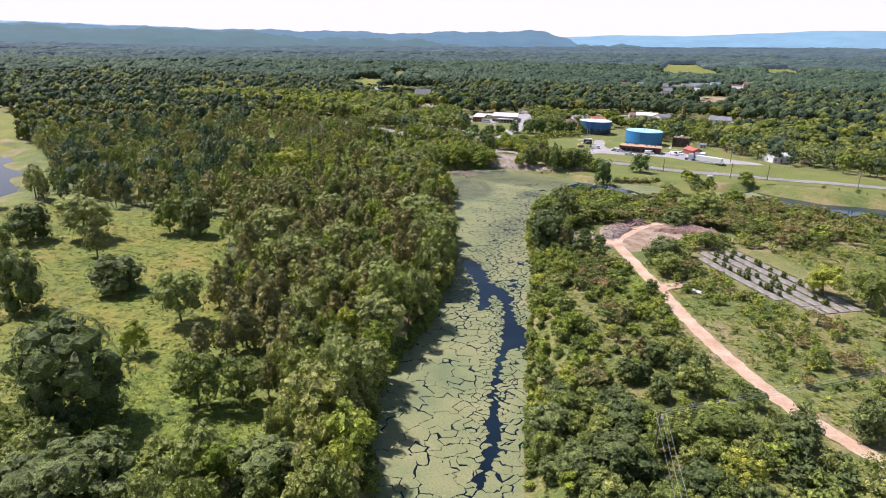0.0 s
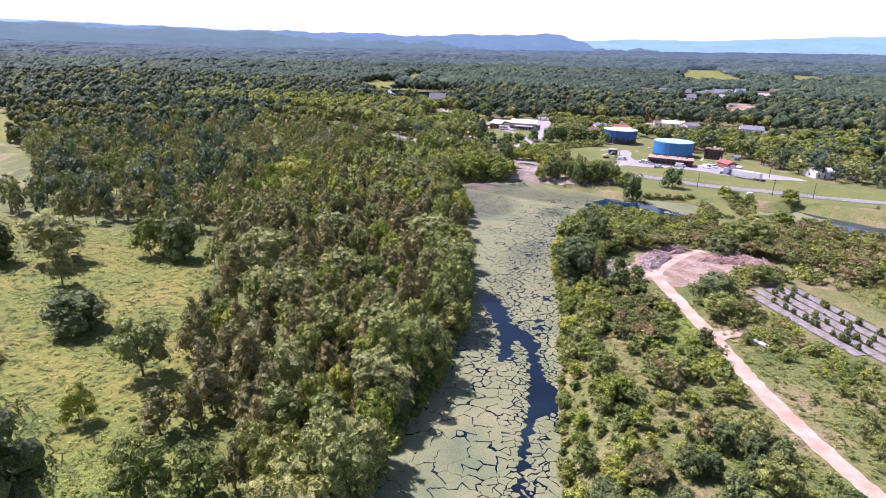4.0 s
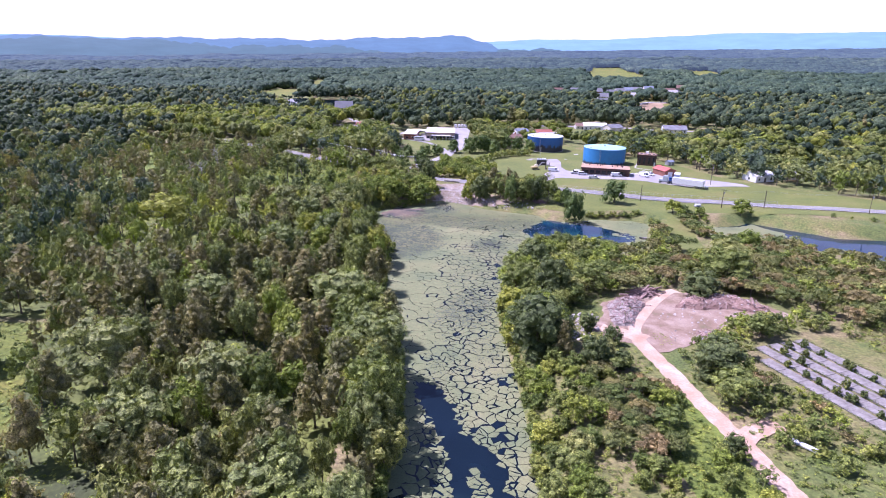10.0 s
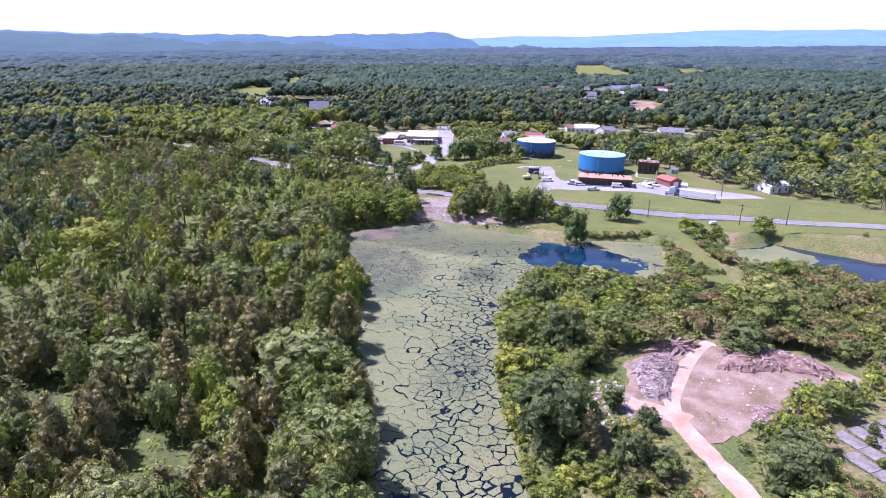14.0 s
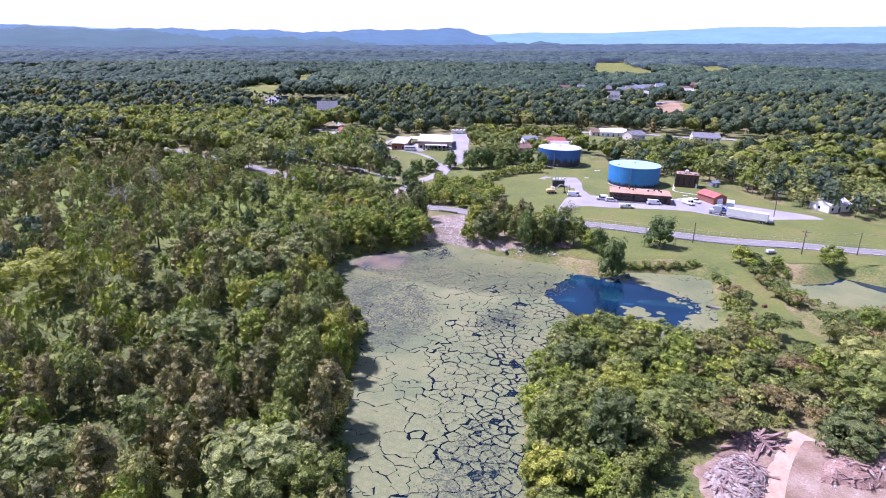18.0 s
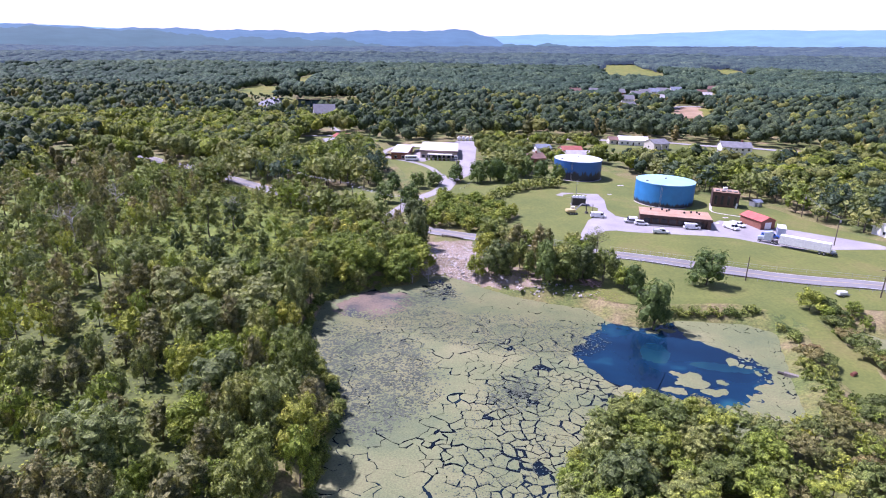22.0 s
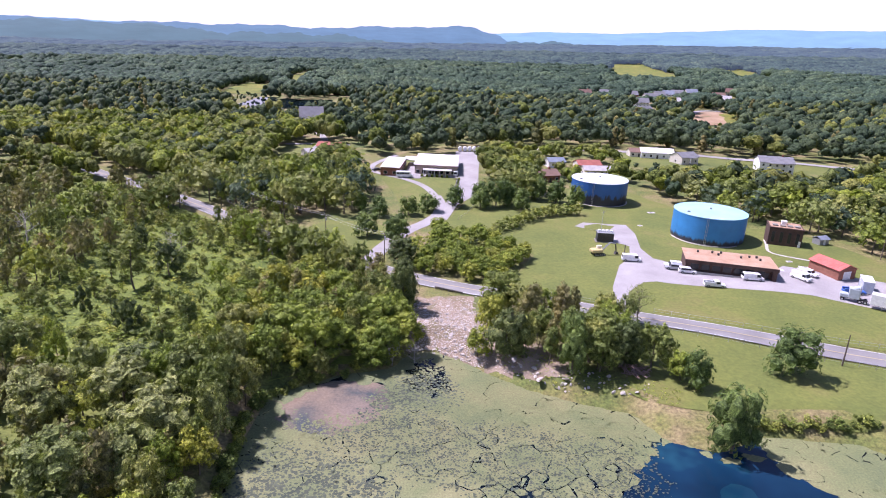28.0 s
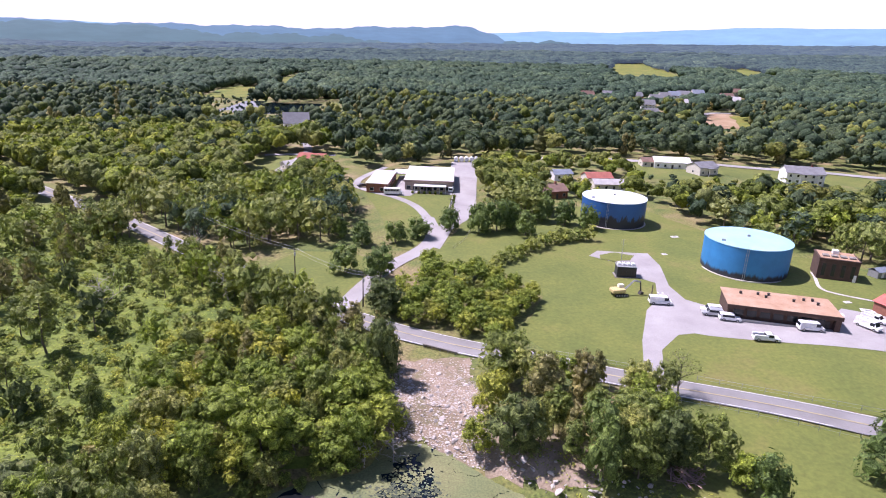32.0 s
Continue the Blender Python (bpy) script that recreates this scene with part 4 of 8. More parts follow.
BUILT = [(-22, 509, 30), (3, 530, 26)]
KEEP_ROUND += [(-14, 524, 11), (0, 532, 16), (8, 535, 14), (95, 438, 15), (69, 486, 15)]
ZONES = [
    ([(15, 60), (14, 112), (22, 110), (34, 104), (46, 110), (58, 98), (66, 90), (74, 60)], 3.7, {"broad": 0.45, "dark": 0.35, "bright": 0.1, "shrub": 0.1}, 3.2, 6.2),
    ([(27, 165), (37, 160), (38, 178), (35, 197), (28, 197)], 3.6, {"sumac": 0.8, "shrub": 0.2}, 2.6, 4.2),
    ([(50, 186), (54, 200), (62, 200), (64, 190), (80, 150), (74, 130), (60, 160), (54, 176)], 3.4, {"shrub": 0.6, "bright": 0.25, "sumac": 0.15}, 1.5, 3.6),
    ([(-190, 522), (-128, 474), (-112, 462), (-100, 452), (-104, 446), (-190, 505)], 5.2, {"broad": 0.6, "bright": 0.4}, 3, 6),
    ([(-92, 447), (-76, 433), (-56, 417), (-46, 409), (-50, 402), (-96, 438)], 5.0, {"broad": 0.3, "bright": 0.4, "slim": 0.3}, 2.5, 4.5),
    ([(-36, 402), (-24, 392), (-8, 385), (-4, 378), (-14, 378), (-40, 394)], 4.4, {"broad": 0.6, "cedar": 0.25, "bright": 0.15}, 6, 9),
    # outline, gap, kinds, low, high
    ([(-30, 337), (-4, 349), (-4.5, 377), (-20, 384), (-46, 380), (-44, 350)], 4.6, {"willow": 0.62, "broad": 0.2, "cedar": 0.1, "pale": 0.08}, 6, 9.5),
    ([(-190, 482), (-130, 482), (-98, 455), (-88, 400), (-96, 341), (-150, 336)], 6.6, {"cedar": 0.5, "broad": 0.3, "pale": 0.1, "bright": 0.1}, 6.5, 12),
    ([(-96, 341), (-44, 345), (-46, 380), (-20, 385), (-12, 390), (-25, 398), (-50, 418), (-80, 442), (-98, 455), (-88, 400)], 10.5, {"slim": 0.42, "broad": 0.22, "dark": 0.16, "bright": 0.12, "willow": 0.08}, 4, 11.5),
    ([(-7, 392), (14, 383), (27, 387), (31, 402), (24, 424), (8, 429), (-1, 420), (-8, 404)], 4.0, {"bright": 0.6, "broad": 0.15, "willow": 0.25}, 3.5, 6),
    ([(14.5, 381), (14.5, 355), (19, 350), (26, 350.5), (32, 346), (42, 343), (55, 340), (57, 347), (46, 361), (38, 370)], 6.2, {"broad": 0.44, "cedar": 0.36, "bright": 0.2}, 6.5, 11.5),
    ([(-16, 396), (-6, 389), (-4, 378), (-10, 378), (-24, 390), (-30, 400)], 4.0, {"broad": 0.6, "cedar": 0.4}, 6, 9),
    ([(15, 195), (16, 225), (21, 260), (31, 278), (40, 285), (48, 283), (62, 277), (50, 255), (40, 240), (35, 228), (28, 222), (26, 200)], 3.7, {"broad": 0.5, "bright": 0.3, "shrub": 0.15, "pale": 0.05}, 4, 7.5),
    ([(14, 40), (14, 120), (15.5, 180), (15, 196), (25, 200), (23, 150), (25, 40)], 3.9, {"broad": 0.35, "bright": 0.3, "shrub": 0.35}, 2.8, 5.5),
    ([(25, 40), (23, 150), (25, 200), (28, 208), (36, 206), (43, 196), (45, 168), (47, 150), (52, 122), (62, 92), (66, 40)], 4.0, {"shrub": 0.56, "bright": 0.18, "broad": 0.18, "sumac": 0.08}, 2.2, 4.9),
    ([(62, 278), (45, 246), (43, 236), (52, 237), (75, 238), (88, 226), (100, 214), (140, 228), (165, 262), (140, 280), (125, 298), (105, 292), (92, 283), (80, 284)], 4.0, {"sumac": 0.5, "broad": 0.22, "shrub": 0.16, "bright": 0.12}, 3, 6.5),
    ([(49, 186), (56, 160), (62, 128), (76, 98), (84, 60), (230, 40), (240, 240), (165, 262), (140, 228), (100, 214), (101, 166), (86, 150), (64, 188)], 4.5, {"shrub": 0.54, "bright": 0.24, "broad": 0.1, "sumac": 0.12}, 1.8, 4.6),
    ([(50, 201), (64, 200), (80, 212), (94, 208), (92, 222), (86, 218), (70, 214), (60, 205)], 3.6, {"broad": 0.45, "bright": 0.4, "shrub": 0.15}, 3.2, 5.2),
    ([(96, 332), (92, 300), (94, 292), (104, 292), (108, 300), (103, 318), (112, 331)], 3.6, {"sumac": 0.4, "shrub": 0.3, "willow": 0.3}, 2.5, 5),
    ([(75, 294), (76, 284), (84, 286), (86, 300), (84, 318), (82, 308)], 3.0, {"shrub": 0.9, "bright": 0.1}, 1.6, 3.2),
    ([(58, 330), (78, 328), (84, 326), (86, 330), (78, 332), (62, 333)], 2.8, {"shrub": 1.0}, 1.6, 2.8),
    ([(112, 330), (130, 329), (158, 322), (200, 300), (205, 308), (160, 327), (130, 333)], 5.0, {"shrub": 0.7, "willow": 0.3}, 2, 4.5),
    # woodland west of the pond
    ([(-37, 252), (-38, 300), (-46, 346), (-110, 342), (-104, 252)], 6.2, {"cedar": 0.3, "broad": 0.25, "bright": 0.3, "pale": 0.15}, 6.5, 13),
    ([(-58, 40), (-15, 40), (-13.5, 92), (-17.2, 104), (-17, 120), (-13.4, 138), (-10.4, 162), (-9.4, 190), (-12.4, 215), (-18, 240), (-18.6, 272), (-18, 286), (-24, 298), (-30, 308), (-31, 322), (-30, 336), (-44, 346), (-36, 300), (-28, 240), (-22, 190), (-26, 140), (-32, 104), (-42, 84), (-44, 60)], 5.9, {"broad": 0.48, "bright": 0.16, "pale": 0.22, "cedar": 0.14}, 7, 13.5),
    ([(-30, 110), (-26, 140), (-22, 190), (-28, 240), (-36, 300), (-44, 346), (-110, 342), (-105, 240), (-93, 214), (-72, 168), (-57, 136), (-53, 114), (-34, 101)], 5.4, {"cedar": 0.66, "broad": 0.16, "bright": 0.06, "pale": 0.12}, 7.5, 13),
    ([(-105, 240), (-93, 214), (-170, 218), (-205, 150), (-420, 150), (-420, 420), (-190, 482), (-150, 336), (-60, 335), (-110, 330)], 7.4, {"deep": 0.36, "cedar": 0.26, "broad": 0.2, "pale": 0.18}, 8, 15),
    # north of the road
    ([(-190, 545), (-128, 494), (-48, 428), (-40, 444), (-28, 452), (-24, 475), (-30, 500), (-38, 525), (-42, 545), (-52, 600), (-100, 640), (-300, 620), (-300, 560)], 7.2, {"broad": 0.42, "bright": 0.36, "pale": 0.14, "deep": 0.08}, 10, 16),
    ([(24, 482), (40, 480), (46, 500), (46, 530), (30, 570), (24, 520)], 6.5, {"broad": 0.8, "bright": 0.2}, 10, 15),
    ([(98, 482), (110, 455), (125, 449), (138, 432), (152, 394), (178, 374), (220, 348), (420, 330), (420, 560), (240, 585), (232, 545), (205, 536), (160, 540), (140, 550), (98, 556), (88, 508)], 8.6, {"bright": 0.14, "broad": 0.44, "deep": 0.34, "pale": 0.08}, 8, 15),
    ([(46, 504), (88, 504), (98, 520), (98, 600), (40, 600), (46, 540)], 9, {"broad": 0.7, "bright": 0.3}, 6, 10),
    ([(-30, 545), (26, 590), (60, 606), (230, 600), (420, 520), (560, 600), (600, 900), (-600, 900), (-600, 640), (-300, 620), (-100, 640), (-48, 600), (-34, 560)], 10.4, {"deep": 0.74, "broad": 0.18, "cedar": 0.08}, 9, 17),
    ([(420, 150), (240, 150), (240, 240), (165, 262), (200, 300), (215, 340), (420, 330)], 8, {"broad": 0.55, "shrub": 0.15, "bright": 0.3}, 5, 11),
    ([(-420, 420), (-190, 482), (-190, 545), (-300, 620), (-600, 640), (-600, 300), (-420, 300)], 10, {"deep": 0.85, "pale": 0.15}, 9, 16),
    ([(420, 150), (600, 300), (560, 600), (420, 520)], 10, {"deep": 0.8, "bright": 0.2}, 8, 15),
]
HOUSES_AT = [(212, 900), (258, 985), (274, 1000), (330, 990), (255, 925), (226, 985), (51, 519), (78, 548), (80, 536), (62, 552), (126, 588), (137, 574), (181, 563), (-87, 675), (-80, 662), (-56, 570), (-63, 553), (145, 1000), (170, 980), (197, 990), (193, 832), (292, 1020), (313, 1030), (370, 1060), (316, 945), (240, 960)]
for hx, hy in HOUSES_AT:
    far = math.hypot(hx, hy) > 700
    KEEP_ROUND += [(hx, hy, 15 if far else 10), (hx * 0.985, hy - (26 if far else 12), 14 if far else 8)] + ([(hx * 0.95, hy - 52, 13)] if far else [])
OPEN_NEAR = [WEST_GLADE, [(104, 556), (150, 556), (190, 548), (226, 560), (228, 604), (110, 610)], [(-92, 660), (-76, 655), (-72, 668), (-90, 680)]]
OPEN_AHEAD = [FAR_POND, CLAY_FIELD, FIELDS["far_field"], FIELDS["far_field.001"], FIELDS["far_field.002"], FIELDS["far_field.003"]]


def young_growth(p, reach=(25, 50, 75, 95)):
    """True where only young, low trees stand, on the near side of open land."""
    low = np.zeros(len(p), bool)
    way = (p - (0, 200)) / (np.hypot(p[:, 0], p[:, 1] - 200)[:, None] + 1e-6)
    for poly in OPEN_AHEAD:
        for s in reach:
            low |= edge_dist(p + way * s, poly) < 1
    for poly in OPEN_NEAR:
        for s in (12, 26, 40):
            low |= edge_dist(p + way * s, poly) < 1
    return low


plants = {k: [] for k in SHAPES}
rng = np.random.default_rng(42)
taken = []
for poly, gap, kinds, lo, hi in ZONES:
    p = scatter(rng, poly, gap)
    p = p[np.abs(p[:, 0]) < 0.78 * (p[:, 1] + 15) + 30]
    p = p[free_ground(p)]
    for other in taken:
        if len(p):
            p = p[edge_dist(p, other) > 0]
    taken.append(poly)
    names = rng.choice(list(kinds), len(p), p=np.array(list(kinds.values())) / sum(kinds.values()))
    low = young_growth(p) & (p[:, 1] > 460)
    waterside = np.zeros(len(p), bool)
    if len(p):
        for ahead in (5, 12, 19):
            waterside |= edge_dist(p + (0.4 * ahead, ahead), POND_EAST) < 0
    thin = np.sin(p[:, 0] * 0.17 + 1.3 * np.sin(p[:, 1] * 0.09)) * np.sin(p[:, 1] * 0.15 + 0.7)
    for (x, y), k, young, th, shore_low in zip(p, names, low, thin, waterside):
        if th > (0.42 if hi in (12, 13) else 0.25 if hi in (4.9, 4.6) else 9):
            continue
        if k == "shrub":
            h = rng.uniform(0.9, 3.6) if hi > 3 else rng.uniform(lo, hi)
        else:
            h = (lo + (hi - lo) * rng.beta(1.6, 1.8)) * (0.32 if young else 1.0)
        if shore_low:
            h *= 0.42
        slender = 1.0 if hi < 8 or k in ("shrub", "sumac", "willow", "slim") else 1.08 if k == "cedar" else 0.64 if x < -8 and y < 425 else 0.95 if x > 20 and y > 380 else 0.8
        plants[k].append((x, y, h, slender * rng.uniform(0.8, 1.25)))
# single trees that stand out
STAND_OUT = set()
plants["pale"].append((47.6, 366.6, 7.5, 0.7))
for k, x, y, h, w in (
    ("lawn", 54, 323.2, 14.0, 0.62), ("lawn", 76, 346, 11.0, 0.95), ("broad", 17, 351, 8, 0.7), ("broad", 22, 351, 9, 0.6), ("cedar", 27, 350, 9, 0.9), ("broad", 36, 346, 9, 0.75), ("broad", 41, 345, 10, 0.7), ("broad", 46, 345, 10, 0.75), ("cedar", 31, 347, 10, 0.9), ("bright", 52, 343, 7, 0.9), ("pale", -60, 74, 8, 1.0), ("slim", -41, 78, 9, 1.3), ("broad", -23, 95, 13, 1.0), ("pale", -27, 82, 12, 1.05), ("broad", -15, 88, 11, 1.0),
    ("cedar", -54, 146, 11, 1.0), ("dark", -138, 176, 12, 1.0), ("cedar", -66, 150, 9, 1.0), ("cedar", -61, 140, 10, 1.0), ("lawn", 9, 465, 9, 0.88), ("lawn", -8, 452, 8, 0.96), ("lawn", -1, 458, 7, 1.20), ("lawn", -18, 449, 8, 0.88), ("lawn", -26, 455, 8, 0.80), ("lawn", 34, 462, 9.5, 0.85), ("lawn", 50, 477, 10, 0.8), ("lawn", 19, 464, 11, 0.85), ("lawn", 25, 466, 12, 0.8), ("lawn", 29, 470, 11, 0.85), ("lawn", 43, 481, 11, 0.80), ("lawn", 57, 473, 9, 0.8), ("lawn", -10, 422, 10, 0.88), ("lawn", -20, 426, 9, 0.96),
    ("bright", 3, 430, 6, 1.1), ("broad", 50, 285, 5.0, 1.3), ("bright", 38, 283, 6.0, 1.2), ("willow", 125, 331, 7, 1.2), ("bright", 96, 330, 6, 1.3), ("bright", 12, 352, 7.5, 0.75), ("pale", -50, 165, 12, 1.0), ("pale", -41, 180, 13, 1.0), ("pale", -24, 150, 12, 1.1), ("pale", -20, 130, 11, 1.1), ("pale", -48, 260, 13, 1.1), ("pale", -40, 315, 12, 1.1), ("pale", -60, 320, 12, 1.0), ("lawn", 20, 348.5, 9, 0.64), ("slim", 26, 346, 9, 1.0),
    ("lawn", 32, 352, 10, 0.64), ("lawn", 49, 346, 10, 0.64), ("lawn", 54, 341, 9, 0.72),
):
    plants[k].append((x, y, h, w))
    STAND_OUT.add((x, y))
MEADOW_TREES = [
    ("dark", -63.6, 91, 19.5, 0.9), ("dark", -48.6, 71.6, 11, 1.4), ("dark", -56.1, 70, 8.5, 1.3), ("broad", -46.1, 99.4, 11.5, 0.8), ("broad", -38.7, 100.9, 10.5, 0.8), ("pale", -66, 131, 13, 0.85), ("dark", -91, 146, 9.5, 1.4),
    ("pale", -124, 182, 14.5, 1.2), ("cedar", -111, 168, 12, 1.1), ("dark", -104, 130, 15.5, 0.65), ("slim", -126, 152, 15, 1.0), ("broad", -103, 194, 12.5, 0.85), ("dark", -93, 193, 13, 0.8), ("cedar", -57, 137, 13, 0.8), ("bright", -67.5, 115, 7.5, 0.8),
    ("pale", -65, 187, 14, 1.1), ("dark", -26, 79, 9, 1.3),
    ("broad", -67, 83, 9, 1.0), ("pale", -61, 81, 8, 1.0), ("broad", -71, 77, 9, 1.1)]
BANK_TREES = [
    ("dark", 27.6, 105.8, 5.2, 1.3), ("cedar", 34, 141, 6.0, 1.3), ("cedar", 35.5, 128, 5.2, 1.4), ("broad", 43, 126.5, 6.4, 0.85), ("broad", 42.5, 114.5, 6.8, 1.05), ("dark", 55.3, 99.6, 6.6, 1.06), ("dark", 68.3, 104, 8, 0.8), ("broad", 42, 99, 6.8, 1.4),
    ("dark", 15.6, 100, 6.4, 1.3), ("dark", 25.4, 89.5, 6.6, 1.4), ("dark", 28, 232, 12, 0.8), ("bright", 91, 171, 9, 1.2), ("broad", 99, 165, 10, 1.1), ("broad", 79, 244, 11, 1.3), ("willow", 103, 279, 8, 1.1)]
SHORE_TREES = [
    ("dark", 20, 203, 13.5, 1.05), ("broad", 19.6, 236, 10, 0.9), ("dark", 28, 258, 9, 0.95), ("dark", 67.5, 232, 7.2, 1.4), ("broad", 84, 254, 10, 1.5), ("broad", 39, 238, 8.2, 1.4), ("dark", 53.6, 190, 8.6, 1.25), ("broad", 71, 208, 5.8, 1.3),
    ("broad", 52.6, 180, 6.8, 1.4), ("dark", 30.3, 194, 7.2, 0.8), ("cedar", 24.7, 198, 8.4, 1.0), ("willow", 16.4, 228, 7.5, 0.8)]
WOOD_TREES = [
    ("pale", -19.8, 100.8, 15, 0.8), ("broad", -19, 137.4, 15, 0.85), ("broad", -13.2, 171, 15.5, 0.7), ("bright", -16, 86.6, 11.5, 0.9), ("pale", -24.8, 223, 12, 1.4), ("pale", -14.4, 195, 12.5, 1.1), ("bright", -96, 291, 13, 1.4), ("pale", -50, 326, 10.5, 1.15),
    ("cedar", -19, 183, 12.5, 1.4), ("bright", -28, 182, 8, 0.95), ("broad", -29, 197.6, 9, 0.9), ("pale", -57.5, 223, 10, 1.3), ("dark", -37, 279, 12, 0.95)]
OUTLET_TREES = [
    ("pale", -48, 303.4, 12.2, 1.1), ("pale", -40.6, 308, 10.5, 0.96), ("slim", -72.7, 378, 15, 1.1), ("willow", -21.5, 347, 10.5, 0.95), ("willow", -7.5, 350, 8.8, 0.8), ("willow", -32, 311, 8, 0.8), ("willow", -28, 352, 9.8, 1.2), ("dark", -5, 371, 13.5, 0.5),
    ("dark", 18, 350, 11, 0.78), ("lawn", 30.5, 344, 13.5, 0.5), ("dark", 41.5, 347, 11, 0.62), ("broad", 47.5, 347.4, 10.4, 0.87), ("cedar", 24.4, 361, 12, 1.2), ("bright", 14.8, 358, 10, 0.75), ("dark", -7.5, 401, 9, 1.0), ("slim", -47.6, 349, 12, 0.75),
    ("broad", -38, 351, 9.8, 0.85), ("dark", -49.6, 332, 9.7, 1.05)]
for standing in (MEADOW_TREES, BANK_TREES, SHORE_TREES, WOOD_TREES, OUTLET_TREES):
    for kind in plants:
        rows = np.array(plants[kind])
        clear = np.ones(len(rows), bool)
        for _, x, y, h, w in standing:
            clear &= np.hypot(rows[:, 0] - x, rows[:, 1] - y) > 0.36 * h * w
        plants[kind] = [tuple(r) for r in rows[clear]]
    for k, x, y, h, w in standing:
        plants[k].append((x, y, h, w))
        STAND_OUT.add((x, y))
for i in range(12):
    plants["shrub"].append((22 + i * 2.9, 432 + 14 * math.sin(i / 11 * 1.5) * 2.0, 3.8 + (i % 3) * 0.8, 1.1))

rng = np.random.default_rng(33)
bank = smooth_line(POND[2:18], 2.6)
for x, y in bank:
    plants["shrub"].append((x - rng.uniform(0.3, 1.6), y + rng.uniform(-1, 1), rng.uniform(1.6, 3.4), rng.uniform(0.9, 1.4)))
bank = smooth_line(POND[33:47], 2.6)
for x, y in bank:
    plants["shrub"].append((x + rng.uniform(0.2, 1.2), y + rng.uniform(-1, 1), rng.uniform(1.4, 2.8), rng.uniform(0.9, 1.4)))
for x, y, h in ((28, 109, 4.5), (34, 118, 4.5), (42, 123, 4.5), (47, 124, 4.5), (59, 107, 4.5), (72, 109, 4), (52, 96, 5), (36, 194, 4), (45, 164, 4.2), (45, 121, 4.5), (38, 125, 5), (41, 118, 4.5), (36, 112, 5), (53, 95, 6), (33, 212, 4.5), (37, 205, 4.5), (31, 118, 5)):
    plants["dark"].append((x, y, h, 0.9))
for x, y, h in ((34, 199, 4.2), (33, 203, 4), (61, 201, 4.5), (63, 198, 4.5), (59, 204, 4), (69, 214, 3.6), (76, 215, 4), (76, 209, 3.4), (50, 198, 2.6), (56, 189, 3.4), (52, 185, 2.8), (58, 195, 4), (73, 213, 3.2)):
    plants["broad"].append((x, y, h, 1.15))
for x, y, h in ((70, 236, 5.5), (65, 209, 4.5), (72, 209, 4.2), (78, 213, 4.5)):
    plants["broad"].append((x, y, h, 1.15))
for i in range(15):
    plants["shrub"].append((60.5 + 1.55 * i, 329.6 + 0.5 * math.sin(i * 2.1), 1.7 + 0.9 * (i % 3 == 1), 1.2))
for x, y, h in ((85, 322, 2.6), (85.5, 319, 2.2), (85, 315.5, 2.4), (81.5, 304, 3.6), (83, 306.5, 3.0), (84, 302, 3.2), (80.5, 300, 2.4), (79.5, 296, 2.6), (78, 291, 2.8), (76, 287, 2.6), (73, 283, 2.8)):
    plants["shrub" if h < 3 else "sumac"].append((x, y, h, 1.25))
for i, (x, y) in enumerate(scatter(rng, [(92.5, 301), (94.5, 309), (96.5, 319), (99, 331), (108, 330), (104, 326), (99.5, 316), (101.5, 305), (97, 298)], 2.3)):
    plants[("sumac", "shrub", "willow")[i % 3]].append((x, y, rng.uniform(2.0, 4.0), 1.2))
for i in range(13):
    plants["shrub"].append((9.2 + 2.6 * i / 12, 472 + 37 * i / 12, 1.5, 0.9))
for i in range(6):
    plants["shrub"].append((-5 + 2.3 * i, 511.5, 1.8, 0.7))

for x, y in smooth_line(ROAD[:8], 3.6):
    if x < -134 or -94 < x < -84 or -56 < x < -14:
        for off in (7.5, 11.5):
            if rng.random() < 0.85:
                k = rng.choice(["broad", "pale", "bright", "cedar"], p=[0.5, 0.2, 0.15, 0.15])
                plants[k].append((x - 0.62 * off + rng.uniform(-1, 1), y - 0.78 * off + rng.uniform(-1, 1), rng.uniform(8, 12.5), rng.uniform(0.65, 0.95)))
fill = scatter(rng, [(-130, 338), (-46, 347), (-46, 380), (-20, 386), (-14, 391), (-50, 416), (-80, 440), (-125, 474)], 2.7)
fill = fill[free_ground(fill)]
fill = fill[np.abs(fill[:, 0]) < 0.78 * (fill[:, 1] + 15) + 30]
for x, y in fill[rng.random(len(fill)) < 0.75]:
    plants["bright" if rng.random() < 0.55 else "shrub"].append((x, y, rng.uniform(0.7, 2.3), rng.uniform(1.0, 1.7)))

brambles = rng.permutation(scatter(rng, CLEARING, 3.6))
near_bush = np.sin(brambles[:, 0] * 0.13 + 2) * np.sin(brambles[:, 1] * 0.11 + 0.5) + 0.012 * (110 - brambles[:, 1])
for x, y in brambles[near_bush > 0.28][:520]:
    plants["shrub"].append((x, y, rng.uniform(0.5, 1.5), rng.uniform(1.2, 2.2)))

